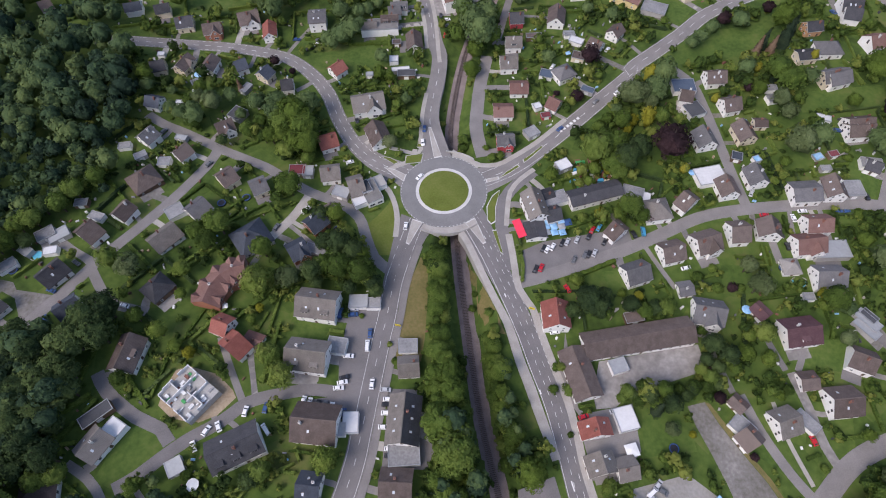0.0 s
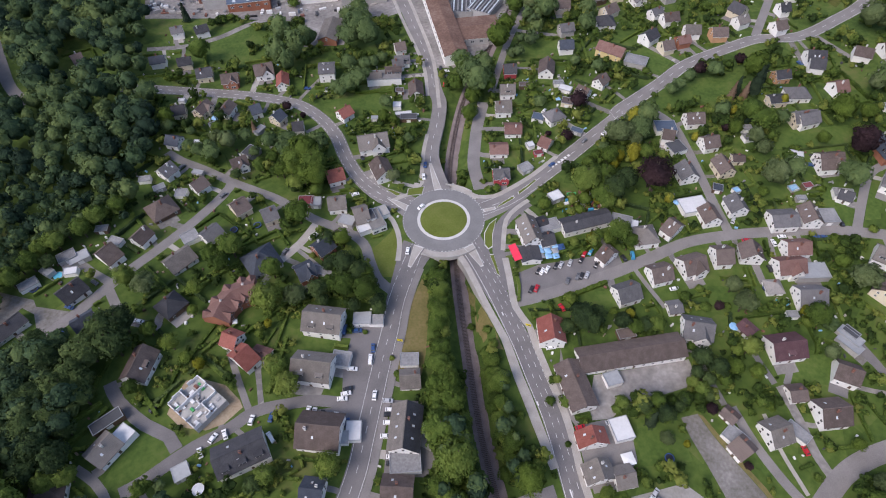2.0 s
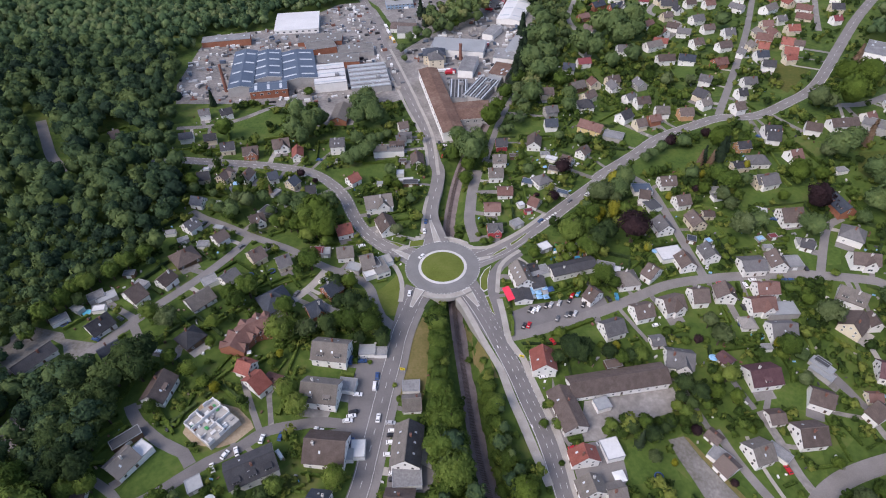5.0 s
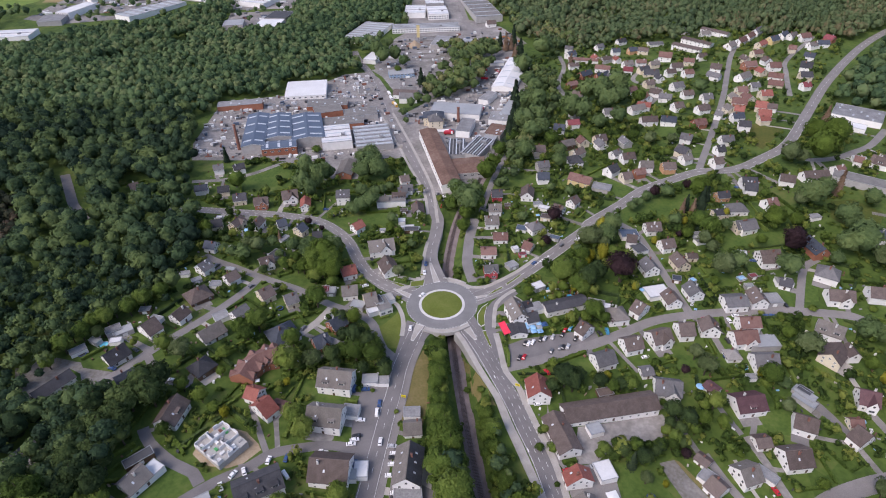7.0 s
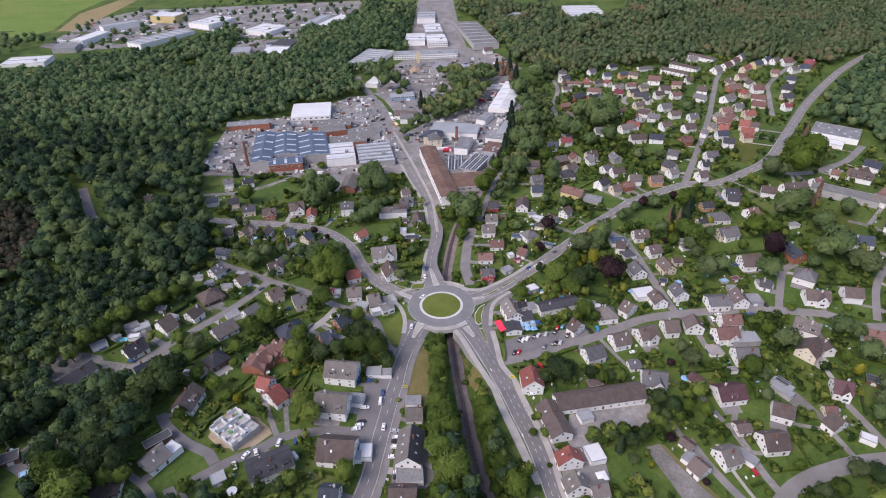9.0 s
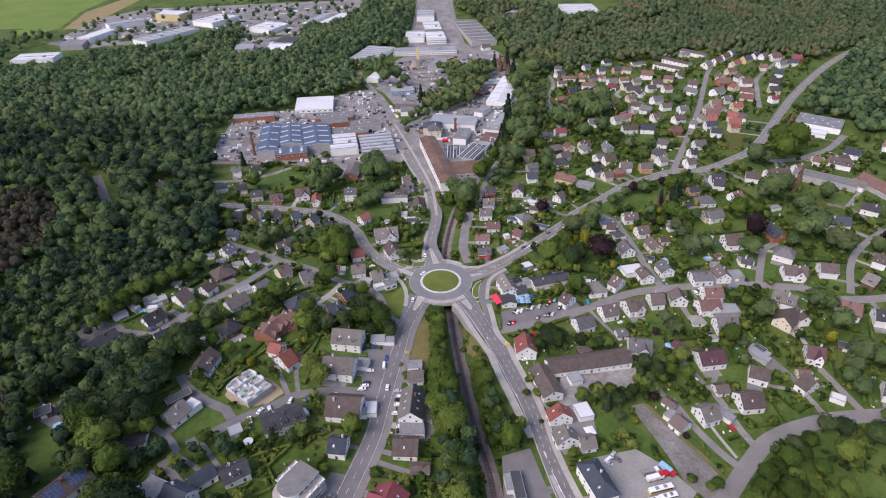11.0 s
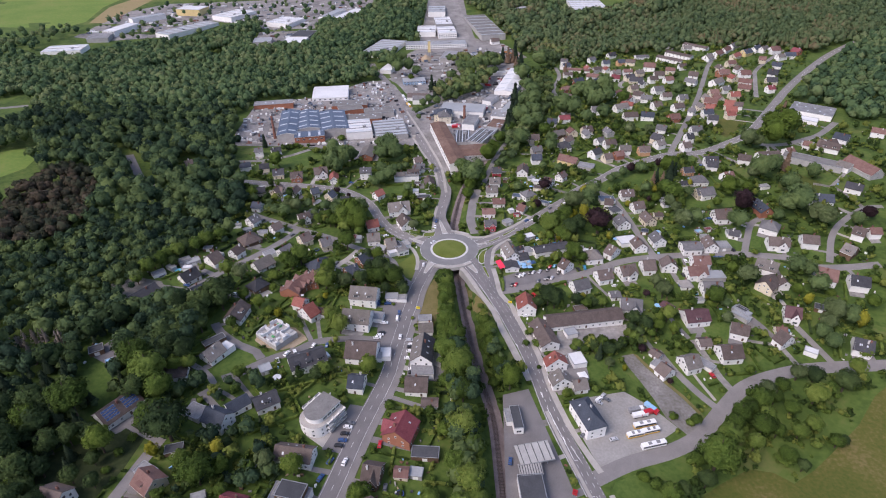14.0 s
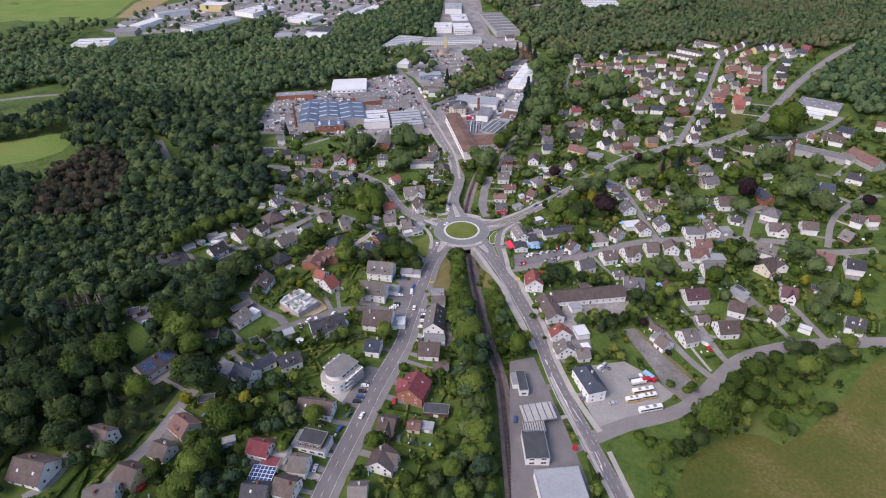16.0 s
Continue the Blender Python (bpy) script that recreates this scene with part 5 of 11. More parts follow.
way = ribbon("footway", [(31.2, 143.3), (32.3, 131.2), (33.6, 115.5), (39.0, 105.4), (40.9, 96.7), (45.3, 80.0), (49.6, 64.7), (51.9, 50.5), (53.3, 37.1), (59.0, 12.2), (65.6, -6.4), (69.0, -14.4)], 3.2, "pavement", 0.26, label="paved footway with a kerb", category="pavement")
way = ribbon("footway", [(-13.0, 196.3), (-14.4, 188.9), (-20.8, 186.5), (-25.9, 183.8)], 2.6, "pavement", 0.2, label="pale footway at a crossing", category="pavement")
way = ribbon("footway", [(6.0, 194.5), (14.5, 187.9), (20.1, 184.8), (28.7, 184.9), (36.2, 189.0), (50.3, 199.0), (66.8, 213.6)], 2.6, "pavement", 0.24, label="pale footway with a kerb", category="pavement")
way = ribbon("footway", [(-30.0, 176.1), (-25.6, 169.7), (-22.6, 161.1), (-21.6, 152.9), (-22.3, 143.3)], 2.6, "pavement", 0.24, label="pale footway with a kerb", category="pavement")
way = ribbon("footway", [(47.1, 181.4), (39.4, 175.2), (33.9, 167.8), (31.8, 157.7), (30.5, 148.0)], 2.4, "pavement", 0.24, label="pale footway with a kerb", category="pavement")
way = ribbon("footway", [(-26.2, 197.9), (-11.5, 193.6), (-10.3, 201.9), (-9.1, 222.4), (-6.8, 237.7)], 2.2, "pavement", 0.2, label="pale footway beside a road", category="pavement")
patch("parking_lot", "dark_asphalt", [(-40.7, 107.1), (-28.4, 106.2), (-32.8, 81.9), (-35.9, 59.6), (-43.4, 59.8), (-44.4, 81.9), (-42.5, 97.0)], 0.09, "grey asphalt parking area beside flats", "parking")
patch("parking_lot", "dark_asphalt", [(-60.0, 65.0), (-43.5, 67.7), (-33.3, 67.2), (-35.8, 58.7), (-42.9, 59.2), (-58.5, 61.4)], 0.08, "grey asphalt parking area", "parking")
patch("parking_lot", "dark_asphalt", [(36.2, 134.1), (47.4, 139.2), (74.2, 143.6), (88.3, 144.5), (89.6, 136.3), (66.5, 127.3), (34.8, 117.2)], 0.09, "asphalt car park beside a pub", "parking")
patch("school_yard", "yard", [(65.0, 81.3), (109.3, 88.3), (111.1, 77.2), (74.8, 66.5), (69.3, 62.0), (61.0, 61.4), (60.6, 67.1)], 0.09, "worn grey concrete yard", "yard")
patch("parking_lot", "dark_asphalt", [(-23.6, 70.4), (-25.6, 39.6), (-8.5, 39.0), (-4.7, 47.7), (-12.8, 52.0), (-12.1, 69.9)], 0.08, "asphalt forecourt round a long house", "parking")
patch("yard", "asphalt", [(52.1, 94.5), (47.2, 69.5), (53.6, 59.2), (76.6, 63.5), (76.8, 44.7), (65.9, 34.0), (56.8, 32.5), (54.3, 47.1)], 0.07, "asphalt yard between houses", "yard")
patch("gravel_yard", "gravel", [(99.3, 62.2), (106.9, 63.8), (110.8, 55.1), (118.1, 43.0), (125.2, 32.1), (130.0, 22.0), (129.5, 13.5), (120.0, 7.6), (111.9, 19.0), (109.0, 31.7), (104.8, 44.5), (101.3, 53.8)], 0.08, "worn gravel strip with grassy edges", "yard")
patch("verge", "dry_grass", [(106.9, 63.8), (109.0, 63.0), (119.1, 45.6), (127.0, 33.5), (132.0, 22.5), (130.4, 22.0), (125.4, 32.1), (118.3, 43.0), (111.0, 55.1)], 0.1, "dry brown grass verge along a gravel strip", "verge")
way = ribbon("footway", [(71.0, -26.2), (73.6, -40.4), (76.9, -57.9)], 2.6, "pavement", 0.26, label="paved footway with a kerb", category="pavement")
way = ribbon("footway", [(47.8, 21.1), (51.3, 6.5), (55.3, -9.2), (60.1, -26.8), (64.0, -42.4), (67.8, -58.3)], 1.8, "pavement", 0.24, label="narrow pale footway with a kerb", category="pavement", side=-0.6)
patch("gravel_yard", "gravel", [(-208.1, 114.4), (-206.3, 123.0), (-197.9, 120.6), (-185.4, 117.6), (-182.7, 113.9), (-167.4, 111.5), (-171.4, 99.6), (-176.3, 99.5), (-181.9, 109.8), (-188.4, 113.1), (-193.0, 104.3), (-196.4, 91.7), (-204.5, 93.4), (-214.7, 112.6)], 0.09, "rough gravel yard beside a shed", "yard")
patch("parking_lot", "dark_asphalt", [(-195.4, 45.6), (-190.1, 55.5), (-184.7, 69.8), (-174.6, 66.7), (-175.9, 58.3), (-177.8, 44.0), (-184.7, 39.8)], 0.1, "grey asphalt yard at the edge of a wood", "parking")
patch("lawn", "lawn", [(-191.9, 38.8), (-179.7, 39.3), (-172.6, 24.2), (-184.9, 24.7)], 0.06, "mown green garden lawn", "lawn")
way = ribbon("road", [(-140.2, 42.1), (-131.6, 37.0), (-125.3, 30.1), (-125.2, 25.6), (-129.6, 20.7)], 3.4, "asphalt", 0.1, label="narrow grey asphalt side street")
patch("bus_yard", "pale_gravel", [(71.4, 31.1), (93.9, 36.0), (106.1, 26.0), (116.4, 12.4), (91.8, -3.3), (68.9, -11.9), (63.7, 7.4)], 0.09, "pale gravel bus yard", "yard")
patch("filling_station_yard", "dark_asphalt", [(26.3, 31.3), (40.9, 36.0), (51.3, -11.9), (56.9, -42.8), (55.2, -57.5), (19.3, -59.4)], 0.08, "grey concrete forecourt", "yard")
patch("building_plot", "sand", [(-112.7, 63.7), (-111.9, 70.0), (-108.9, 78.1), (-104.2, 79.8), (-98.8, 78.2), (-92.5, 76.5), (-85.5, 70.0), (-83.7, 66.8), (-89.7, 59.9), (-96.2, 57.1), (-103.5, 58.0), (-107.5, 59.3)], 0.08, "bare sandy building plot", "yard")
patch("parking_lot", "dark_asphalt", [(-53.9, 20.7), (-40.6, 19.0), (-49.7, -9.9), (-64.2, -7.3)], 0.08, "grey car park beside flats", "parking")
patch("industrial_yard", "yard", [(-219.4, 398.0), (-223.6, 509.7), (-152.9, 534.1), (-104.8, 609.0), (-74.4, 617.4), (-43.6, 476.8), (-16.5, 378.2), (-38.8, 366.5), (-102.9, 364.3), (-152.6, 367.8), (-209.9, 364.8)], 0.08, "grey concrete industrial yard", "yard", cell=16)
patch("industrial_yard", "yard", [(-31.7, 468.2), (-2.2, 511.3), (58.1, 569.4), (104.9, 679.0), (124.7, 613.5), (102.6, 512.4), (57.5, 381.3), (35.0, 322.5), (11.0, 302.3), (-0.8, 321.8)], 0.07, "grey concrete industrial yard", "yard", cell=16)
patch("industrial_yard", "yard", [(-71.3, 640.4), (-49.6, 765.0), (12.8, 883.7), (49.7, 863.7), (108.8, 806.6), (132.6, 725.4), (98.9, 718.5), (33.4, 714.6), (-15.1, 637.3), (27.3, 583.5), (-17.9, 511.6), (-41.5, 543.9)], 0.06, "pale gravel industrial yard", "yard", cell=20)
patch("works_yard", "yard", [(-646.0, 891.2), (-638.2, 1067.3), (-569.6, 1139.4), (-374.4, 1152.2), (-126.9, 1164.8), (-129.3, 1041.3), (-218.2, 944.5), (-218.6, 821.7), (-266.5, 773.6), (-309.4, 793.6), (-328.1, 952.6), (-429.9, 1001.6), (-483.6, 900.6), (-573.8, 868.5)], 0.06, "pale industrial estate yards", "yard", cell=30)
patch("industrial_yard", "yard", [(-41.5, 543.9), (-17.9, 511.6), (-1.8, 510.2), (26.8, 571.8), (73.6, 553.9), (128.1, 642.2), (113.0, 701.1), (63.4, 682.3), (30.8, 659.4), (-15.1, 637.3), (-49.2, 566.4)], 0.065, "grey industrial yards between works", "yard", cell=20)
patch("industrial_yard", "gravel", [(-53.7, 666.1), (-49.0, 750.3), (-15.6, 808.0), (36.8, 787.8), (79.1, 772.5), (122.2, 772.8), (135.7, 718.7), (95.8, 690.5), (30.8, 659.4), (-15.1, 624.5)], 0.055, "pale gravel builders yard", "yard", cell=20)
way = ribbon("road", [(66.7, 744.8), (59.8, 846.5), (55.0, 962.0), (50.9, 1091.4), (49.6, 1191.3)], 8, "asphalt", 0.14, label="grey asphalt main road with white lane paint")
patch("industrial_yard", "yard", [(-33.3, 809.2), (-15.7, 1161.4), (55.5, 1190.6), (58.1, 927.8), (65.9, 768.7), (34.7, 743.4)], 0.05, "pale industrial yard", "yard", cell=30)
patch("industrial_yard", "yard", [(-74.4, 617.4), (-60.9, 590.2), (-39.0, 510.2), (-16.8, 417.3), (-1.8, 346.6), (8.7, 302.5), (-0.2, 303.4), (-11.4, 357.9), (-37.2, 460.9)], 0.05, "grey forecourts along a main road", "yard", cell=16)
way = ribbon("footway", [(1.0, 261.8), (-2.3, 312.6), (-12.9, 363.4), (-26.0, 418.0), (-40.7, 476.6)], 2.4, "pavement", 0.25, label="pale footway with a kerb", category="pavement")
way = ribbon("footway", [(-6.3, 274.2), (-9.2, 308.7), (-22.7, 358.9), (-38.4, 418.8), (-54.2, 477.3)], 2.2, "pavement", 0.25, label="pale footway with a kerb", category="pavement")
patch("meadow", "meadow", [(283.2, 254.2), (300.8, 255.6), (310.7, 235.6), (297.9, 221.3), (280.4, 232.8)], 0.06, "dry grassy meadow", "field")
patch("farm_field", "lawn", [(-847.2, 826.1), (-782.5, 846.7), (-747.3, 888.5), (-702.2, 940.0), (-738.1, 988.3), (-814.0, 967.0), (-885.6, 881.4)], 0.16, "deep green crop field", "field", cell=60)
patch("farm_field", "crop", [(-898.1, 870.4), (-1190.0, 1281.3), (-672.0, 1274.9), (-692.8, 1110.7), (-675.5, 996.5), (-702.2, 940.0), (-782.5, 913.3)], 0.1, "light green farm field", "field", cell=60)
patch("farm_field", "stubble", [(-666.2, 988.7), (-681.1, 1111.6), (-649.1, 1216.4), (-610.2, 1216.5), (-626.7, 1068.0), (-639.6, 991.4)], 0.14, "pale brown mown field", "field", cell=60)
patch("farm_field", "crop", [(-420.1, 245.1), (-452.6, 292.4), (-433.2, 311.7), (-407.8, 333.4), (-380.6, 340.1), (-373.1, 291.8), (-384.6, 267.3)], 0.12, "striped light green meadow", "field", cell=30)
patch("meadow", "meadow", [(88.7, -72.2), (99.1, -43.8), (108.7, -29.2), (125.0, -19.5), (142.8, -11.3), (153.7, -13.2), (161.0, -19.3), (174.5, -12.2), (187.9, -3.3), (211.6, 13.2), (230.4, 30.6), (248.2, 40.9), (297.7, 30.5), (197.4, -103.5)], 0.09, "olive brown mown meadow", "field", cell=20)
patch("lawn", "lawn", [(70.1, -26.2), (74.6, -19.2), (105.8, -7.0), (115.2, -10.1), (102.8, -34.3), (91.4, -44.1), (78.1, -53.6)], 0.07, "mown green verge", "lawn")
# clearing in the darkened grass, its shade is colour
patch("clearing", "shade_dark_grass", [(-186.0, -22.0), (-176.0, -13.5), (-160.0, -6.0), (-146.2, 5.1), (-145.3, -6.6), (-147.8, -23.1), (-154.2, -41.7), (-171.8, -46.4), (-178.0, -36.0)], 0.05, "rough grass coloured dark for shade at the edge of a wood", "lawn")
patch("clearing", "lawn", [(-191.6, 34.1), (-184.9, 40.9), (-178.3, 39.2), (-171.8, 21.5), (-176.9, 11.9), (-187.7, 20.4)], 0.05, "mown lawn at the edge of a wood", "lawn")
patch("lawn", "lawn", [(-129.4, 36.5), (-125.4, 48.0), (-118.4, 56.7), (-106.3, 51.4), (-106.9, 46.3), (-121.7, 32.9)], 0.06, "mown green garden lawn", "lawn")
patch("lawn", "dry_grass", [(-10.3, 132.2), (-7.2, 124.6), (-7.3, 113.1), (-8.7, 91.8), (-10.5, 81.8), (-21.1, 83.1), (-18.5, 102.2), (-15.4, 118.8)], 0.05, "dry grass slope by a railway", "verge", cell=4, dip=True)
patch("lawn", "dry_grass", [(11.0, 134.6), (16.6, 121.3), (23.1, 103.3), (26.1, 93.6), (17.6, 95.5), (14.6, 107.4), (12.1, 124.2)], 0.05, "dry grass slope by a railway", "verge", cell=4, dip=True)
patch("verge", "island_grass", [(-23.6, 167.9), (-22.6, 159.5), (-23.1, 143.3), (-24.7, 133.3), (-29.4, 133.3), (-34.1, 140.2), (-36.4, 149.9), (-31.2, 155.7), (-26.7, 161.3)], 0.08, "mown grass triangle", "verge")
patch("lawn", "lawn", [(139.1, 273.1), (187.2, 274.7), (184.5, 254.4), (146.3, 249.5), (130.7, 248.8)], 0.05, "mown green garden lawn", "lawn")
patch("lawn", "lawn", [(188.9, 222.8), (234.6, 224.7), (229.5, 209.9), (189.3, 209.4)], 0.05, "mown green garden lawn", "lawn")
patch("lawn", "lawn", [(144.2, 88.9), (180.1, 89.2), (170.7, 74.8), (151.0, 77.7)], 0.05, "mown green garden lawn", "lawn")
patch("lawn", "lawn", [(143.0, 26.9), (121.7, 44.0), (118.0, 57.3), (127.1, 56.0)], 0.05, "mown green garden lawn", "lawn")
patch("lawn", "lawn", [(-65.1, 103.5), (-47.9, 98.3), (-52.0, 90.5), (-67.4, 91.8)], 0.05, "mown green garden lawn", "lawn")
patch("lawn", "lawn", [(72.5, 123.5), (86.8, 123.3), (86.9, 116.2), (74.7, 112.3)], 0.05, "mown green garden lawn", "lawn")
patch("lawn", "lawn", [(127.7, 125.2), (142.0, 124.8), (139.9, 111.1), (125.9, 111.4)], 0.05, "mown green garden lawn", "lawn")
patch("lawn", "lawn", [(80.0, 62.3), (96.3, 66.7), (99.8, 44.4), (77.6, 42.5)], 0.05, "mown green garden lawn", "lawn")
patch("lawn", "lawn", [(-176.5, 200.4), (-154.5, 196.9), (-157.7, 183.4), (-169.6, 186.9)], 0.05, "mown green garden lawn", "lawn")
patch("lawn", "lawn", [(-71.4, 272.8), (-38.4, 279.1), (-27.9, 264.0), (-56.9, 255.6)], 0.05, "mown green garden lawn", "lawn")
patch("lawn", "lawn", [(-161.7, 345.3), (-134.3, 361.8), (-126.9, 312.6), (-150.1, 316.5)], 0.05, "mown green garden lawn", "lawn")
patch("lawn", "lawn", [(213.8, 414.8), (231.1, 411.2), (217.2, 373.3), (200.8, 376.5)], 0.05, "mown green garden lawn", "lawn")
patch("lawn", "lawn", [(288.5, 421.2), (328.8, 405.8), (302.0, 383.4), (279.6, 401.2)], 0.05, "mown green garden lawn", "lawn")
patch("lawn", "lawn", [(51.8, 328.1), (84.1, 325.2), (81.8, 311.2), (50.0, 311.1)], 0.05, "mown green garden lawn", "lawn")
patch("lawn", "lawn", [(130.8, 307.9), (160.7, 302.9), (140.9, 280.0), (121.3, 287.2)], 0.05, "mown green garden lawn", "lawn")
patch("lawn", "lawn", [(202.6, 181.1), (220.2, 179.1), (207.8, 155.2), (195.8, 159.4)], 0.05, "mown green garden lawn", "lawn")
patch("lawn", "lawn", [(226.0, 178.4), (230.9, 171.3), (225.4, 159.4), (217.3, 159.1)], 0.05, "mown green garden lawn", "lawn")
patch("lawn", "lawn", [(248.4, 150.8), (267.7, 154.4), (260.2, 140.7), (245.6, 145.3)], 0.05, "mown green garden lawn", "lawn")
patch("meadow", "meadow", [(284.8, 256.0), (310.4, 238.5), (302.6, 225.9), (277.6, 222.4), (273.6, 235.9)], 0.05, "dry grassy meadow", "field")
patch("meadow", "meadow", [(279.6, 401.2), (316.0, 380.9), (275.6, 339.3), (269.8, 357.6)], 0.05, "dry grassy meadow", "field")

# ---- houses ----
house(-180.3, 343.3, 17, 7.9, 8.4, "grey", "white", eave=4.8, far=True)
house(-164.1, 345.2, 27, 9.2, 8.4, "anthracite", "white", eave=4.8, far=True)
house(-183.9, 308.5, 13, 9.8, 8.4, "slate", "white", far=True)
house(-166.5, 307.7, 14, 8.6, 8.4, "anthracite", "cream", far=True)
house(-150.8, 295.4, 12, 9.8, 10.2, "anthracite", "cream", lights=1)
house(-133.3, 289.9, 10, 10.6, 10.2, "brown", "brick", cross=0.3)
house(-113.5, 300.0, 15, 12.3, 12.1, "brown", "white", cross=0.3)
house(-99.7, 288.4, -81, 11.9, 7.4, "red", "white")
house(-71.8, 297.5, 4, 10.4, 13.0, "grey", "white", eave=7, rise=2, lights=4)
house(-40.1, 290.7, 4, 8.4, 8.4, "greybrown", "white")
house(-28.4, 295.9, 2, 10.5, 9.3, "brown", "blue", dormer=2)
house(-22.9, 308.6, 2, 10.1, 8.4, "grey", "white", dormer=2, far=True)
house(-13.6, 275.9, -86, 13.8, 9.3, "brown", "white")
house(-57.1, 255.1, 43, 8.3, 8.8, "red", "white")
house(-111.8, 258.6, 26, 6.0, 8.4, "slate", "white")
house(-97.3, 251.6, 58, 6.7, 8.4, "slate", "cream")
house(-83.6, 242.4, 8, 6.0, 8.4, "anthracite", "white")
house(-38.3, 227.0, 11, 17.8, 14.0, "greybrown", "white", eave=5, lights=3, cross=0.3)
house(-32.1, 203.7, -68, 14.1, 11.2, "brown", "white")
house(-157.2, 257.0, 14, 7.0, 8.4, "anthracite", "cream")
house(-143.7, 259.2, 66, 11.4, 8.4, "brown", "cream", cross=0.3)
house(-129.3, 258.9, 75, 10.5, 8.4, "brown", "white")
house(-152.5, 228.6, -16, 8.3, 8.4, "slate", "white")
house(47.3, 291.9, 1, 8.0, 10.2, "anthracite", "redwall")
house(43.7, 271.0, 0, 9.3, 10.2, "greybrown", "white", dormer=1)
house(39.7, 254.6, 0, 9.7, 11.2, "greybrown", "white", lights=1)
house(43.8, 235.5, -2, 10.0, 10.2, "rosy", "white", eave=3.5, rise=2.5)
house(34.0, 219.0, -1, 10.4, 10.2, "rosy", "white", eave=3.5, rise=2.5)
house(61.5, 222.4, -36, 6.0, 8.4, "rosy", "white", eave=3)
house(69.4, 244.5, 26, 11.0, 10.2, "grey", "white", hip=True)
house(89.8, 264.3, -41, 7.8, 9.3, "brown", "white", lights=1)
house(102.6, 274.0, 48, 8.4, 8.4, "brown", "white")
house(71.0, 291.2, 79, 14.2, 10.2, "brown", "white", eave=4)
house(33.5, 197.8, 3, 8.9, 8.4, "grey", "redwall", cross=0.3)
house(209.9, 266.2, 7, 9.2, 8.4, "anthracite", "orange")
house(233.8, 273.8, -15, 8.8, 10.2, "anthracite", "white", far=True)
house(200.3, 245.6, 5, 10.1, 7.4, "anthracite", "cream", eave=4, rise=1.5)
house(213.5, 249.5, -1, 13.7, 10.7, "grey", "white", eave=4, hip=True)
house(209.1, 229.2, 10, 14.4, 10.2, "grey", "cream", dormer=2)
house(237.9, 251.8, 13, 8.3, 11.2, "rosy", "white", far=True)
house(148.6, 233.9, 3, 10.4, 10.2, "brown", "white", lights=4)
house(151.9, 214.5, 11, 9.1, 10.2, "brown", "white", lights=2)
house(130.9, 221.9, -15, 6.0, 8.4, "brown", "white")
house(154.7, 196.2, -80, 11.7, 9.8, "brown", "cream", lights=2)
house(164.6, 202.4, -1, 6.0, 5.6, "brown", "cream", eave=3, rise=1.5)
house(211.2, 197.0, 4, 13.6, 10.2, "brown", "white", lights=3, cross=0.3)
house(-149.4, 202.9, 56, 8.3, 10.2, "grey", "white", lights=3)
house(-129.5, 191.9, 48, 7.9, 9.3, "brown", "white")
house(-144.7, 174.8, 41, 14.2, 14.0, "brown", "woodwall", eave=3, hip=True)
house(-147.9, 154.2, 62, 8.8, 9.3, "brown", "white")
house(-159.6, 142.4, 55, 8.3, 13.0, "brown", "white", eave=4)
house(-114.6, 156.2, 51, 9.4, 11.2, "grey", "white")
house(-126.5, 140.5, 47, 13.6, 11.6, "greybrown", "white", eave=3)
house(-104.9, 175.9, 42, 8.3, 11.2, "brown", "cream")
house(-57.7, 199.9, 19, 9.3, 10.2, "red", "white")
house(-54.7, 178.9, 7, 9.4, 10.2, "greybrown", "white")
house(-41.8, 170.8, 18, 6.9, 12.1, "greybrown", "cream")
house(-88.7, 170.6, 27, 7.6, 10.2, "grey", "cream")
house(-87.9, 140.9, 35, 16.3, 16.0, "slate", "white", eave=3, hip=True)
house(-59.1, 148.7, 44, 9.2, 10.2, "slate", "brick")
house(-65.8, 133.6, 31, 8.5, 10.7, "slate", "brick", cross=0.3)
house(-54.4, 156.2, 37, 7.6, 7.4, "brown", "woodwall", eave=2.5, hip=True)
house(44.3, 155.7, -77, 16.1, 10.2, "greybrown", "white", eave=6.5, lights=6)
house(52.3, 151.7, 15, 7.2, 8.4, "anthracite", "white", eave=4.5)
house(50.9, 163.5, 19, 6.6, 6.5, "anthracite", "white", eave=3, rise=1.5)
house(74.2, 163.0, 15, 26.0, 8.8, "anthracite", "white", eave=4.5, rise=1.6)
house(81.3, 142.1, -52, 6.0, 10.2, "brown", "white", lights=2)
house(102.4, 153.0, 7, 12.3, 12.1, "greybrown", "white", hip=True)
house(134.0, 193.4, -80, 11.0, 10.7, "grey", "white", lights=2)
house(117.3, 157.0, -51, 6.4, 11.2, "brown", "white", lights=1)
house(138.4, 164.1, -82, 10.6, 9.8, "brown", "white", lights=1)
house(153.6, 169.8, -82, 10.5, 10.2, "grey", "white", lights=2)
house(174.3, 159.8, 2, 13.7, 12.1, "grey", "white", eave=4.5, rise=2.5)
house(188.6, 161.3, 88, 11.7, 10.2, "brown", "white", lights=4)
house(104.7, 130.7, 13, 10.4, 11.2, "brown", "white", lights=2)
house(121.5, 135.0, 16, 12.0, 12.1, "brown", "white", cross=0.3)
house(137.6, 139.9, 3, 8.7, 12.1, "brown", "white")
house(152.3, 140.9, 85, 9.5, 11.2, "brown", "white", dormer=1)
house(174.6, 142.3, 1, 11.9, 10.2, "rosy", "white", eave=5, lights=2)
house(168.2, 132.7, 5, 13.7, 11.2, "rosy", "white", cross=0.3)
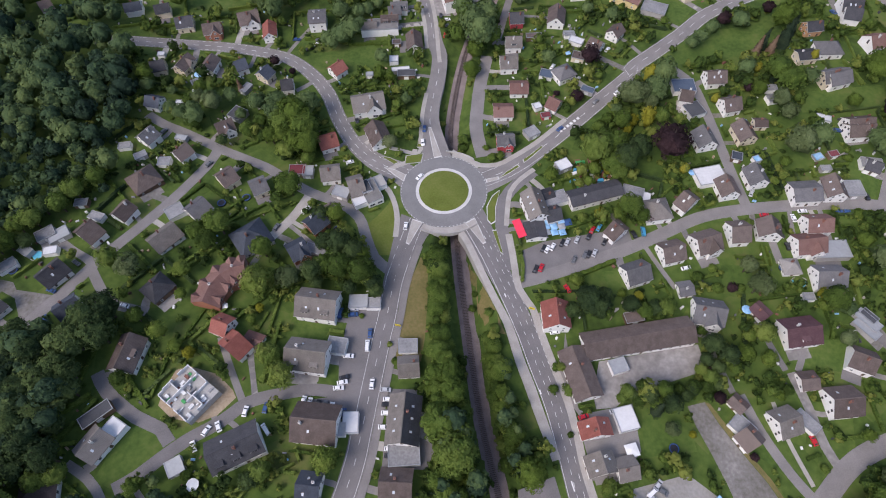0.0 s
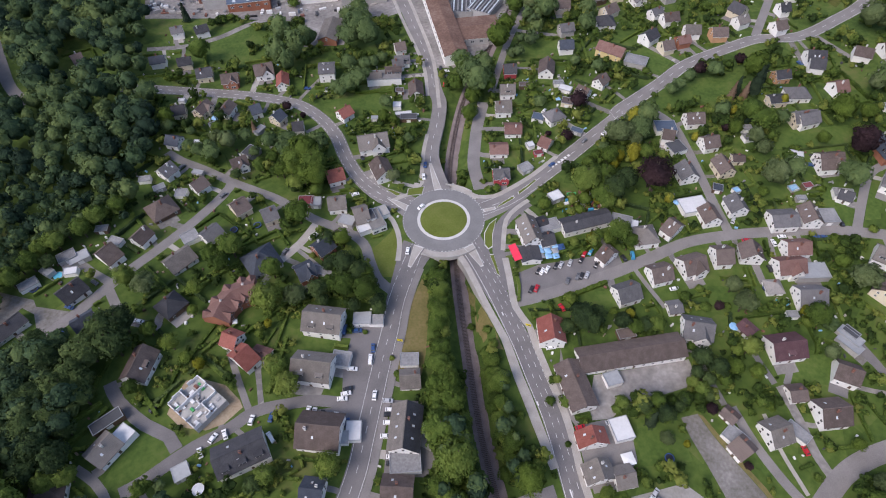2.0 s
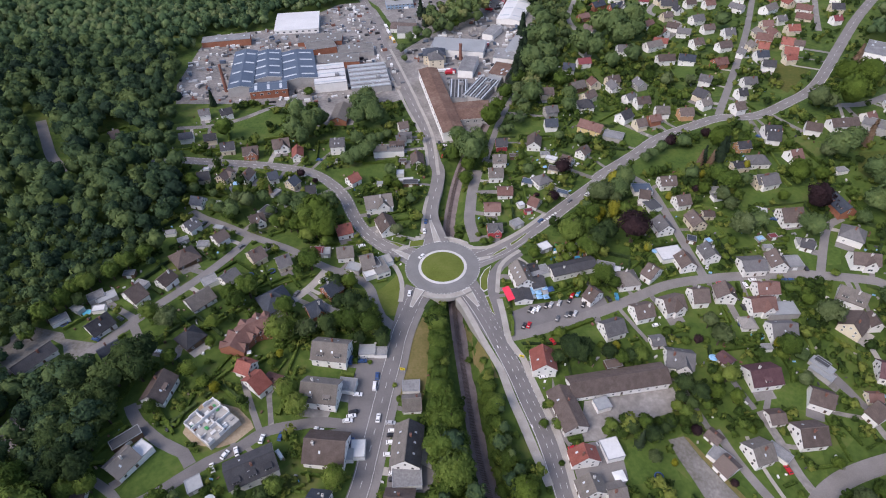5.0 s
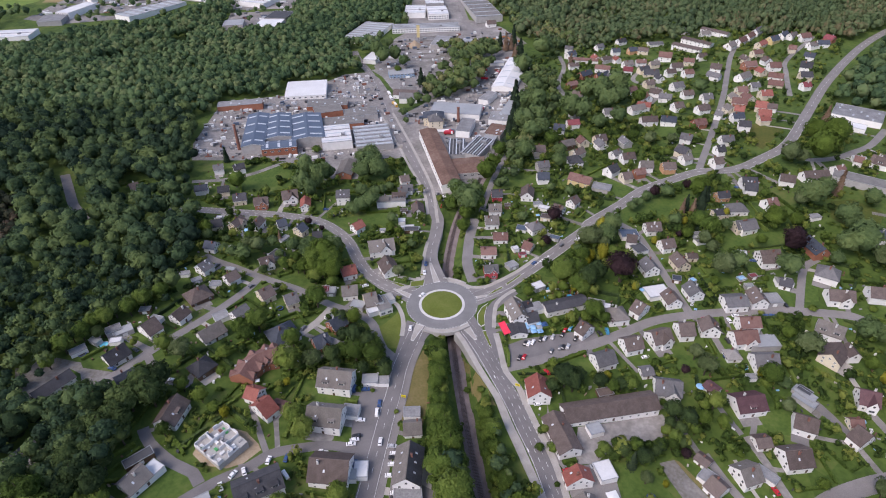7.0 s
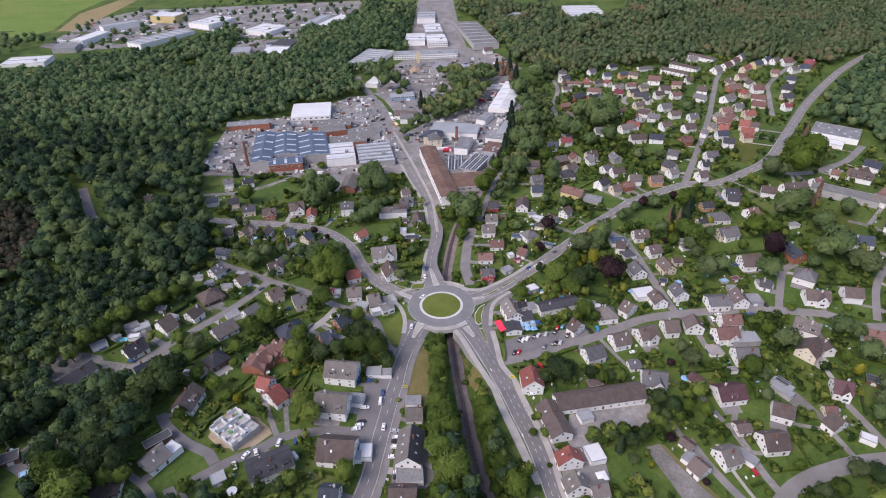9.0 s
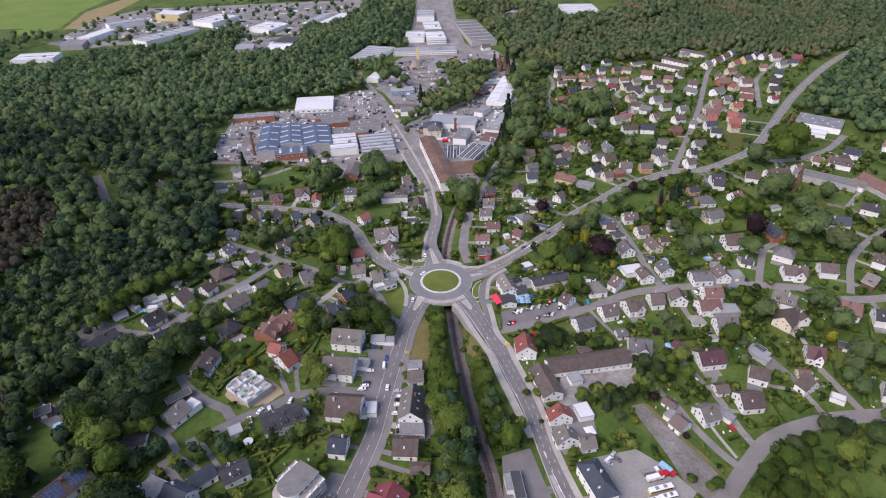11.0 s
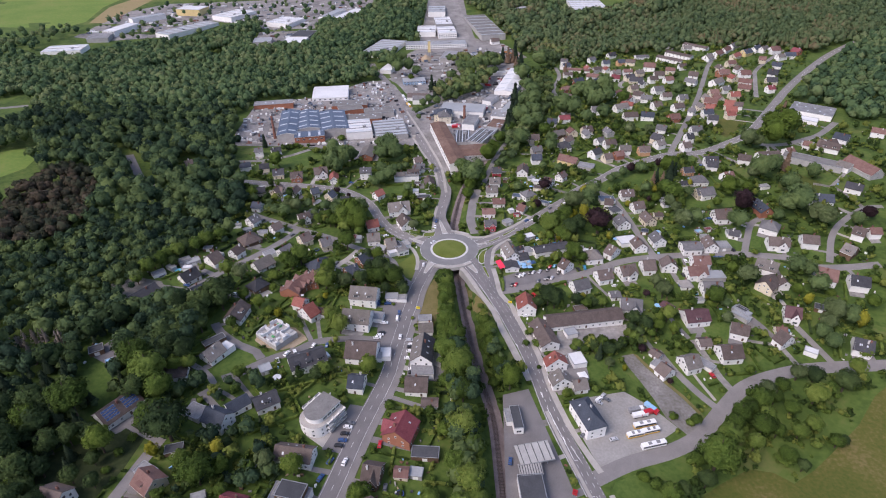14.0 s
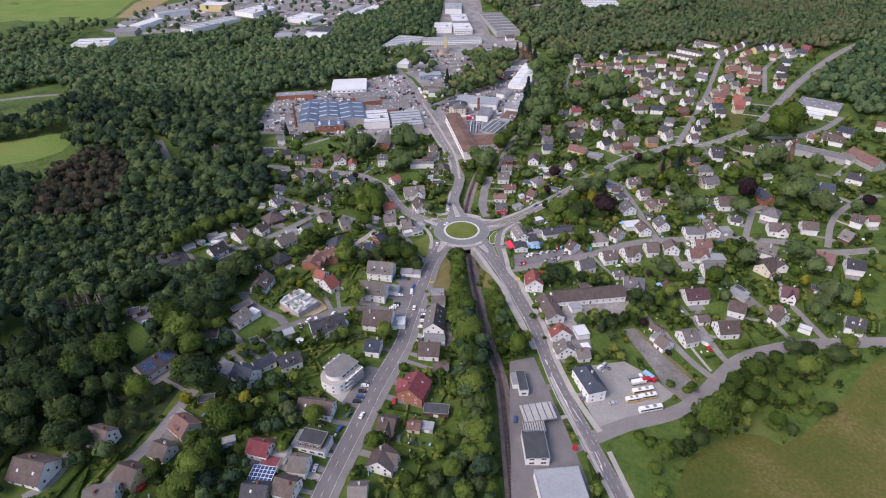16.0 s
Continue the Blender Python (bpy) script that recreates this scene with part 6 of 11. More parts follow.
house(211.2, 173.2, -27, 6.4, 7.4, "anthracite", "white", eave=3)
house(-168.6, 120.9, 52, 11.4, 11.2, "anthracite", "white", eave=3.2, lights=2)
house(-155.7, 103.4, 42, 9.6, 11.2, "slate", "white")
house(-188.9, 99.3, 54, 17.9, 7.6, "anthracite", "white", eave=2.6)
house(-123.1, 114.0, 51, 11.4, 11.2, "anthracite", "woodwall", eave=3.5, hip=True)
house(-127.6, 83.6, 80, 15.0, 11.4, "brown", "white", eave=3.8, lights=1, dormer=1)
house(-53.9, 105.5, -9, 17.7, 14.0, "greybrown", "white", eave=6, lights=4, dormer=2)
house(-56.1, 82.6, -9, 17.1, 14.0, "greybrown", "white", eave=6, lights=2, dormer=2)
house(-92.5, 96.3, -23, 6.7, 8.4, "red", "white")
house(-85.9, 87.6, 51, 7.5, 13.0, "red", "white")
house(-79.4, 90.4, -21, 7.3, 5.6, "rosy", "white", eave=2.5, rise=1)
house(-15.4, 78.8, 3, 8.4, 9.3, "greybrown", "white", eave=2.6)
house(47.9, 100.1, 90, 12.3, 12.1, "red", "white", eave=5.5, lights=2)
house(82.4, 90.1, 8, 47.8, 11.6, "brown", "white", eave=4, rise=3.2, chimney=False)
house(55.4, 75.2, -77, 22.6, 12.1, "brown", "white", eave=4, rise=3.2, lights=1)
house(86.6, 120.4, 17, 11.4, 11.2, "grey", "white")
house(115.2, 101.3, -12, 13.3, 13.0, "grey", "white", lights=4, cross=0.3)
house(108.0, 112.9, 7, 6.0, 6.5, "grey", "white", eave=2.8, rise=1.5)
house(139.1, 101.7, -57, 6.8, 6.5, "plum", "white", eave=2.8, rise=1.5)
house(153.1, 91.8, 6, 15.6, 13.5, "plum", "white", eave=3.8, rise=4.2, dormer=1)
house(172.6, 116.4, -1, 12.9, 12.1, "grey", "white", lights=2)
house(158.3, 122.6, 1, 7.6, 7.4, "paleroof", "white", eave=2.5, hip=True)
house(175.7, 79.0, -25, 10.3, 11.2, "brown", "white")
house(-130.7, 48.4, 58, 11.0, 10.6, "greybrown", "white", eave=3.6, lights=2)
house(-79.8, 46.9, 25, 20.5, 13.6, "anthracite", "white", eave=5.0, rise=3.6, lights=2, dormer=3)
house(-145.5, 33.5, 10, 13.0, 10.2, "brown", "white", eave=3.2, rise=2.2, hip=True)
house(-50.6, 55.6, -7, 17.8, 16.0, "brown", "white", eave=5, lights=1)
house(-51.3, 32.7, -8, 8.4, 11.2, "slate", "white", lights=2)
house(-16.9, 56.4, 85, 19.6, 13.0, "greybrown", "white", eave=6, lights=6, roof2="anthracite")
house(-19.8, 33.4, -4, 12.2, 12.1, "brown", "white", eave=3.8, lights=2)
house(58.5, 52.8, -82, 6.3, 12.1, "red", "white", lights=2)
house(58.9, 39.6, -79, 7.9, 12.1, "greybrown", "white", lights=3)
house(69.0, 38.0, 10, 8.0, 9.3, "greybrown", "white", eave=3)
house(162.4, 61.9, 4, 12.7, 13.0, "brown", "white", lights=2)
house(136.3, 54.3, 16, 9.9, 12.1, "greybrown", "white", lights=2)
house(120.5, 48.6, -60, 6.9, 9.3, "brown", "white", eave=3.5)
house(119.7, 62.3, -53, 6.1, 5.6, "brown", "white", eave=2.6, rise=1.2)
house(151.4, 71.1, 4, 6.8, 7.4, "brown", "white", eave=2.8, rise=2)
house(-27.0, 3.0, -110, 14.2, 15.6, "wine", "brick", eave=5.6, rise=5.0, lights=3, cross=0.1)
house(-12.9, 22.4, -3, 8.1, 5.6, "brown", "white", eave=2.6, rise=1.6)
house(-25.9, -19.1, -6, 6.1, 5.6, "rosy", "cream", eave=2.6, rise=1.6)
house(-38.7, -21.0, -12, 8.4, 12.1, "brown", "woodwall", cross=0.3)
house(-39.3, -41.3, 75, 10.7, 13.0, "brown", "white", cross=0.3)
house(-48.2, -59.3, 1, 8.0, 13.0, "greybrown", "white")
house(-74.9, -12.9, -10, 18.3, 10.2, "brown", "white", lights=6)
house(-76.3, -46.2, -8, 8.4, 10.5, "greybrown", "white")
house(-95.4, -39.5, -15, 10.5, 9.5, "wine", "white", eave=4.6)
house(-92.0, -60.5, -5, 11.5, 9.0, "anthracite", "greywall", eave=3.6, lights=2)
house(-79.4, -58.0, -15, 10.0, 11.0, "brown", "white")
house(-133.2, -30.5, -35, 10.5, 11.5, "rosy", "cream", roof2="rosy", eave=3.8, dormer=1)
flat_roofed(-137.0, -25.0, -30, 9, 6, 3, "flat_grey", "greywall", "garage")
house(-137.5, -44.5, -22, 8.5, 10.0, "brown", "white", eave=3.6)
house(-152.0, -69.0, 8, 12.5, 12.0, "greybrown", "white")
house(-145.2, -58.5, -18, 10.0, 11.5, "brown", "yellow", eave=5)
house(-166.0, -40.5, -16, 10.5, 11.0, "brown", "white", eave=5)
house(-185.5, -58.5, -12, 16.0, 15.0, "brown", "white", eave=3.4, lights=3)
house(-114.6, 4.2, -25, 12.0, 11.0, "slate", "white", eave=5.2)
house(-95.0, 17.0, 30, 12.0, 10.0, "anthracite", "white", lights=4, dormer=1)
house(-162.3, 7.6, 56, 20.0, 13.0, "brown", "white", eave=3.4, solar=32)
house(68.3, 14.8, -74, 20.8, 11.2, "slate", "white", eave=7.5, hip=True, lights=3)
house(240.4, 62.1, -30, 9.9, 12.1, "anthracite", "white", lights=4, far=True)
house(210.6, 227.7, 14, 12.6, 10.2, "grey", "white")
house(243.5, 201.2, -83, 16.0, 11.2, "slate", "brick", dormer=2, far=True)
house(210.6, 193.5, 2, 13.3, 9.3, "brown", "white")
house(239.0, 177.6, -36, 13.3, 13.0, "grey", "white", hip=True, far=True)
house(235.8, 158.7, -11, 14.5, 11.2, "brown", "white", far=True, cross=0.3)
house(258.0, 158.5, -13, 11.0, 11.2, "brown", "white", far=True)
house(291.6, 208.3, -13, 18.4, 11.2, "slate", "white", far=True)
house(325.6, 221.4, -39, 12.2, 9.3, "anthracite", "white", far=True)
house(295.5, 162.8, -42, 8.1, 11.2, "brown", "white", dormer=1, far=True)
house(305.9, 162.9, -4, 7.6, 7.4, "rosy", "white", far=True)
house(278.4, 144.2, -56, 7.6, 12.1, "greybrown", "woodwall", dormer=1, far=True)
house(217.5, 134.8, -36, 14.0, 12.1, "greybrown", "white", dormer=2, far=True)
house(210.7, 118.0, 40, 13.3, 12.1, "brown", "cream")
house(220.8, 119.0, 89, 8.2, 6.5, "brown", "white", far=True)
house(250.6, 122.5, -26, 13.1, 14.0, "rosy", "white", far=True)
house(267.4, 114.0, -19, 11.3, 12.1, "anthracite", "white", lights=2, far=True)
house(213.5, 91.2, -20, 9.3, 12.1, "plum", "white", cross=0.3)
house(198.7, 70.5, -66, 6.5, 11.2, "brown", "white")
house(240.7, 62.4, -24, 9.8, 12.1, "anthracite", "white", lights=2, far=True)
house(201.2, 79.1, -4, 6.0, 5.6, "rosy", "cream", eave=2.6)
house(265.1, 281.6, -25, 10.3, 10.2, "brown", "white", far=True)
house(287.4, 285.1, 4, 20.3, 10.2, "brown", "white", lights=2, far=True)
house(309.0, 291.4, 17, 7.8, 9.3, "rosy", "white", far=True)
house(332.2, 303.5, -36, 6.0, 7.4, "rosy", "white", far=True)
house(344.6, 300.1, -54, 8.1, 11.2, "brown", "white", far=True)
house(235.6, 281.1, -8, 11.0, 12.1, "anthracite", "white", lights=4, far=True)
house(219.6, 363.2, -31, 9.6, 10.2, "grey", "white", eave=4.8, far=True)
house(207.7, 338.8, -53, 10.4, 11.2, "anthracite", "cream", eave=4.8, far=True)
house(205.1, 325.6, 22, 8.8, 9.3, "greybrown", "white", eave=4.8, far=True)
house(250.5, 354.3, 1, 10.6, 10.2, "grey", "white", eave=4.8, far=True)
house(237.1, 336.7, 7, 6.4, 9.3, "anthracite", "white", eave=4.8, far=True)
house(226.1, 315.6, 15, 8.4, 10.2, "brown", "white", eave=4.8, far=True)
house(160.7, 335.7, 10, 11.0, 10.2, "brown", "white", eave=4.8, far=True)
house(170.8, 318.7, -5, 10.0, 10.2, "greybrown", "white", eave=4.8, far=True)
house(186.6, 313.4, 0, 10.2, 10.2, "brown", "orange", eave=4.8, far=True)
house(150.4, 304.2, 15, 7.9, 10.2, "brown", "cream", far=True)
house(162.2, 309.2, 13, 8.8, 8.4, "rosy", "brick", far=True)
house(-24.7, 322.6, 16, 7.1, 9.3, "brown", "white", eave=4.8, far=True)
house(-25.7, 304.8, 8, 7.5, 8.4, "grey", "white", far=True)
house(91.7, 363.1, 2, 10.3, 10.2, "brown", "cream", eave=4.8, far=True)
house(89.8, 333.4, 12, 9.9, 9.3, "grey", "greywall", eave=4.8, far=True)
house(86.6, 313.3, 1, 9.4, 10.2, "slate", "white", eave=4.8, far=True)
house(117.5, 370.3, 21, 12.8, 10.2, "greybrown", "woodwall", eave=4.8, far=True)
house(122.8, 351.8, 35, 11.5, 10.2, "brown", "cream", eave=4.8, far=True)
house(147.8, 375.6, 14, 10.5, 10.2, "brown", "cream", eave=4.8, far=True)
house(117.7, 337.9, 1, 12.3, 12.1, "anthracite", "white", eave=4.8, hip=True, far=True)
house(114.8, 304.5, -35, 18.5, 10.2, "rosy", "yellow", eave=4.8, far=True)
house(142.1, 316.0, 37, 10.9, 10.2, "anthracite", "white", eave=4.8, far=True)
house(153.1, 344.2, 31, 8.9, 8.4, "grey", "white", eave=4.8, far=True)
house(132.5, 415.4, 8, 11.8, 9.3, "wine", "white", eave=4.8, far=True)
house(118.0, 405.9, -18, 10.4, 10.2, "slate", "white", eave=4.8, far=True)
house(178.8, 641.2, 35, 14.3, 10.2, "slate", "white", eave=4.8, far=True)
house(220.3, 661.7, 30, 11.7, 8.4, "grey", "white", eave=4.8, far=True)
house(234.2, 636.2, 5, 9.9, 10.2, "slate", "white", eave=4.8, far=True)
house(251.7, 674.3, 21, 13.1, 9.3, "anthracite", "white", eave=4.8, far=True)
house(254.2, 633.5, 13, 11.3, 9.3, "slate", "orange", eave=4.8, far=True)
house(266.0, 627.6, -22, 13.0, 9.3, "brown", "cream", eave=4.8, far=True)
house(289.7, 654.6, 4, 19.5, 12.1, "grey", "white", eave=3, rise=2, far=True)
house(191.0, 615.3, -14, 39.5, 8.4, "rosy", "white", eave=4.5, rise=2, far=True)
house(172.8, 595.6, 6, 11.5, 8.4, "brown", "white", eave=4.8, far=True)
house(202.3, 575.4, -23, 17.7, 9.3, "rosy", "white", eave=4.8, far=True)
house(178.0, 560.1, 31, 16.6, 10.2, "slate", "brick", eave=4.8, far=True)
house(194.8, 550.0, 22, 15.9, 10.2, "slate", "brick", eave=4.8, far=True)
house(156.1, 527.8, 23, 12.4, 8.4, "rosy", "brick", eave=4.8, far=True)
house(154.8, 492.1, -45, 12.6, 9.3, "brown", "white", eave=4.8, far=True)
house(227.6, 560.9, -18, 10.8, 10.2, "wine", "white", eave=4.8, far=True)
house(249.8, 585.1, -0, 12.2, 8.4, "rosy", "white", eave=4.8, far=True)
house(249.7, 547.9, -5, 17.6, 11.2, "anthracite", "cream", eave=3, far=True)
house(211.8, 493.2, 25, 10.4, 9.3, "rosy", "white", eave=4.8, far=True)
house(232.6, 482.2, -31, 11.4, 9.3, "brown", "white", eave=4.8, far=True)
house(200.7, 440.6, 20, 16.7, 10.2, "greybrown", "white", eave=4.8, far=True)
house(173.3, 436.1, 0, 13.2, 11.2, "grey", "white", eave=4.8, far=True)
house(201.8, 408.7, 3, 15.5, 10.2, "brown", "white", eave=4.8, far=True)
house(259.8, 495.0, 16, 12.8, 11.2, "grey", "white", eave=4.8, far=True)
house(281.5, 594.4, -21, 15.4, 12.1, "rosy", "white", eave=6, far=True)
house(282.2, 558.0, -2, 12.9, 10.2, "brown", "white", eave=4.8, far=True)
house(285.4, 532.7, 11, 11.2, 10.2, "rosy", "white", eave=4.8, far=True)
house(320.6, 582.5, 2, 9.6, 9.3, "brown", "white", eave=4.8, far=True)
house(319.5, 540.8, -28, 11.7, 11.2, "brown", "white", eave=4.8, far=True)
house(307.0, 516.0, -46, 14.8, 9.3, "grey", "white", eave=4.8, far=True)
house(261.2, 470.2, 10, 11.4, 9.3, "brown", "white", eave=4.8, far=True)
house(274.1, 454.2, 4, 9.9, 12.1, "grey", "white", eave=4.8, far=True)
house(259.2, 427.1, 14, 12.6, 10.2, "brown", "white", eave=4.8, far=True)
house(239.4, 437.9, 12, 10.0, 11.2, "brown", "white", eave=4.8, far=True)
house(219.0, 405.0, -18, 13.7, 10.2, "slate", "white", eave=4.8, far=True)
house(242.4, 393.6, 13, 12.2, 10.2, "rosy", "brick", eave=4.8, far=True)
house(318.2, 621.9, -47, 36.5, 10.2, "brown", "white", eave=5, rise=2, far=True)
house(336.1, 637.3, -51, 38.8, 10.2, "brown", "white", eave=5, rise=2, far=True)
house(369.8, 665.6, -51, 36.3, 10.2, "brown", "white", eave=5, rise=2, far=True)
house(364.5, 609.1, 41, 15.7, 11.2, "greybrown", "white", eave=4.8, far=True)
house(382.2, 620.3, 40, 18.4, 10.2, "rosy", "white", eave=4.8, far=True)
house(398.4, 633.6, 43, 18.2, 9.3, "rosy", "white", eave=4.8, far=True)
house(414.7, 648.1, 47, 22.6, 9.3, "grey", "white", eave=4.8, far=True)
house(354.9, 537.9, 9, 15.2, 11.2, "rosy", "brick", eave=4.8, far=True)
house(333.8, 505.5, 33, 18.0, 11.2, "greybrown", "white", eave=4.8, far=True)
house(331.6, 476.3, 12, 10.1, 9.3, "grey", "white", eave=4.8, far=True)
house(376.8, 526.7, -2, 12.7, 11.2, "rosy", "white", eave=4.8, far=True)
house(366.2, 500.7, -29, 14.9, 10.2, "rosy", "white", eave=3, far=True)
house(356.0, 480.2, -28, 14.5, 10.2, "rosy", "cream", eave=3, far=True)
house(379.5, 573.0, 15, 12.7, 9.3, "rosy", "cream", eave=4.8, far=True)
house(397.8, 601.1, 39, 18.1, 9.3, "red", "cream", eave=4.8, far=True)
house(416.4, 611.5, 28, 15.4, 11.2, "slate", "yellow", eave=4.8, far=True)
house(434.2, 622.7, 41, 18.1, 9.3, "slate", "white", eave=4.8, far=True)
house(420.7, 574.7, -20, 8.2, 9.3, "rosy", "cream", eave=4.8, far=True)
house(452.1, 608.3, 12, 14.2, 11.2, "rosy", "white", eave=4.8, far=True)
house(442.7, 618.0, 35, 14.2, 8.4, "greybrown", "white", eave=4.8, far=True)
house(458.2, 580.0, -4, 13.9, 9.3, "slate", "white", eave=4.8, far=True)
house(424.8, 545.4, -36, 11.2, 10.2, "slate", "white", eave=4.8, far=True)
house(406.3, 517.0, -34, 11.7, 13.0, "anthracite", "white", eave=4.8, far=True)
house(391.7, 491.3, -8, 12.1, 11.2, "anthracite", "cream", eave=4.8, far=True)
house(377.9, 465.1, 6, 8.6, 9.3, "wine", "white", eave=4.8, far=True)
house(473.4, 592.6, -62, 11.2, 10.2, "wine", "brick", eave=4.8, far=True)
house(314.2, 466.7, 2, 10.5, 10.2, "rosy", "cream", eave=4.8, far=True)
house(298.6, 436.2, -25, 13.8, 11.2, "rosy", "brick", eave=4.8, far=True)
house(330.9, 451.3, 1, 11.3, 11.2, "red", "cream", eave=4.8, far=True)
house(313.0, 422.5, -27, 10.5, 12.1, "red", "cream", eave=4.8, far=True)
house(289.7, 417.5, -21, 8.6, 9.3, "red", "cream", eave=4.8, far=True)
house(280.8, 401.4, 2, 10.6, 10.2, "slate", "white", eave=4.8, far=True)
house(306.3, 403.2, -18, 11.2, 11.2, "red", "cream", eave=4.8, far=True)
house(300.2, 390.9, 4, 9.6, 8.4, "red", "cream", eave=4.8, far=True)
house(278.4, 381.7, -18, 10.0, 10.2, "anthracite", "white", eave=4.8, far=True)
house(267.7, 409.9, -41, 6.0, 7.4, "grey", "white", eave=4.8, far=True)
house(320.7, 417.9, -21, 8.5, 8.4, "brown", "white", eave=4.8, far=True)
house(2.7, 435.3, 6, 14.2, 14.0, "grey", "cream", eave=9, hip=True, far=True)
house(94.3, 811.3, 12, 14.8, 11.2, "brown", "white", eave=4.8, far=True)
house(43.5, 143.6, -84, 9.2, 10.2, "anthracite", "white", eave=3, rise=1.6, chimney=False)
house(368.8, 313.1, -47, 12.4, 11.2, "slate", "white", eave=4.8, far=True)
house(348.1, 295.4, -39, 16.3, 11.2, "brown", "white", dormer=2, far=True)
house(351.7, 253.3, -77, 30.1, 13.0, "rosy", "greywall", eave=4, chimney=False, far=True)
house(409.0, 322.7, -34, 11.6, 9.3, "rosy", "white", eave=4.8, far=True)
house(339.0, 257.3, -56, 10.8, 9.3, "greybrown", "white", far=True)
house(-112.0, 210.4, 27, 9.0, 9.3, "brown", "white", lights=1, cross=0.3)
house(-234.3, 307.0, 34, 6.2, 9.3, "brown", "white", far=True)
house(1.4, 446.5, 2, 21.5, 15.5, "slate", "cream", eave=8.6, rise=4.0, hip=True)
house(339.2, 683.4, -20, 10.8, 9.0, "grey", "greywall", eave=4.8, far=True)
house(355.4, 662.7, 8, 12.5, 9.7, "greybrown", "white", eave=4.8, far=True)
house(445.2, 578.3, 14, 10.3, 9.2, "greybrown", "white", eave=4.8, far=True)
house(181.9, 665.8, -20, 10.3, 8.9, "grey", "white", eave=4.8, far=True)
house(204.4, 616.9, 104, 10.8, 9.9, "red", "white", eave=4.8, far=True)
house(215.3, 608.6, 14, 12.3, 8.6, "brown", "greywall", eave=4.8, far=True)
house(227.1, 604.5, 104, 10.4, 8.5, "red", "white", eave=4.8, far=True)
house(234.0, 584.0, 14, 12.3, 9.9, "greybrown", "white", eave=4.8, far=True)
house(203.1, 550.7, 98, 10.9, 8.8, "grey", "white", eave=4.8, far=True)
house(244.8, 558.6, 14, 12.8, 9.5, "anthracite", "cream", eave=4.8, far=True)
house(262.1, 574.1, 8, 11.1, 8.7, "greybrown", "cream", eave=4.8, far=True)
house(268.8, 540.3, 8, 11.0, 9.7, "brown", "white", eave=4.8, far=True)
house(300.9, 570.7, -20, 12.0, 9.0, "rosy", "cream", eave=4.8, far=True)
house(252.0, 525.7, 98, 11.4, 9.0, "anthracite", "white", eave=4.8, far=True)
house(235.6, 511.2, 14, 10.2, 10.0, "brown", "cream", eave=4.8, far=True)
house(219.6, 470.1, 104, 10.1, 9.7, "rosy", "white", eave=4.8, far=True)
house(237.0, 465.6, -20, 12.5, 9.2, "grey", "white", eave=4.8, far=True)
house(209.7, 447.4, -20, 12.9, 8.8, "red", "white", eave=4.8, far=True)
house(359.9, 559.0, 104, 11.0, 9.0, "brown", "cream", eave=4.8, far=True)
house(357.3, 515.0, 104, 10.3, 9.6, "red", "cream", eave=4.8, far=True)
house(378.0, 546.4, 98, 10.1, 9.9, "brown", "white", eave=4.8, far=True)
house(299.9, 449.4, 98, 11.5, 9.0, "greybrown", "cream", eave=4.8, far=True)
house(311.6, 446.5, 98, 12.8, 9.3, "rosy", "cream", eave=4.8, far=True)
house(282.8, 422.3, 98, 10.5, 8.6, "greybrown", "cream", eave=4.8, far=True)
house(139.5, 439.7, 104, 10.5, 8.6, "brown", "greywall", eave=4.8, far=True)
house(132.0, 373.1, 104, 10.1, 9.6, "rosy", "cream", eave=4.8, far=True)
house(146.2, 364.3, 104, 12.0, 8.7, "grey", "white", eave=4.8, far=True)
house(167.6, 365.8, 104, 11.0, 8.8, "grey", "greywall", eave=4.8, far=True)
house(351.8, 302.4, 14, 11.9, 9.7, "brown", "white", eave=4.8, far=True)

# ---- flat-roofed buildings, garages and sheds ----
flat_roofed(-25.4, 263.5, 0, 5, 5, 2.8, "flat_white", "white", "shed")
flat_roofed(-18.1, 251.5, 0, 10, 5, 2.8, "flat_dark", "woodwall", "shed")
flat_roofed(-21.4, 255.1, 5, 10, 3, 2.6, "flat_white", "greywall", "shed")
flat_roofed(-24.1, 278.3, 0, 5, 4, 2.6, "tiles_brown", "woodwall", "shed")
flat_roofed(-38.9, 251.9, 0, 4, 3, 2.4, "sheet_grey", "greywall", "shed")
flat_roofed(60.2, 245.9, -20, 7, 6, 2.6, "sheet_blue", "white", "garage")
flat_roofed(81.0, 232.2, -30, 7, 4, 2.6, "sheet_blue", "greywall", "shed")
flat_roofed(76.6, 277.9, 0, 6, 3, 2.5, "sheet_grey", "greywall", "shed")
flat_roofed(80.2, 271.2, -30, 8, 5, 2.6, "flat_white", "white", "garage")
flat_roofed(56.5, 277.4, 0, 9, 4, 2.6, "tiles_brown", "woodwall", "shed")
flat_roofed(79.6, 258.1, -20, 7, 6, 3, "tiles_brown", "cream", "shed")
flat_roofed(131.9, 230.4, 0, 12, 9, 3, "sheet_blue", "white", "garage")
flat_roofed(133.8, 213.6, 20, 9, 9, 3, "flat_dark", "white", "garage")
flat_roofed(176.7, 225.4, 0, 6, 4, 2.5, "flat_grey", "white", "shed")
flat_roofed(176.2, 218.4, 10, 7, 5, 2.5, "flat_grey", "white", "shed")
flat_roofed(-125.7, 155.8, 35, 8, 7, 2.8, "flat_grey", "white", "garage")
flat_roofed(-169.8, 160.4, 5, 6, 4, 2.5, "flat_grey", "woodwall", "shed")
flat_roofed(-179.6, 142.1, 35, 8, 6, 2.6, "flat_grey", "greywall", "garage")
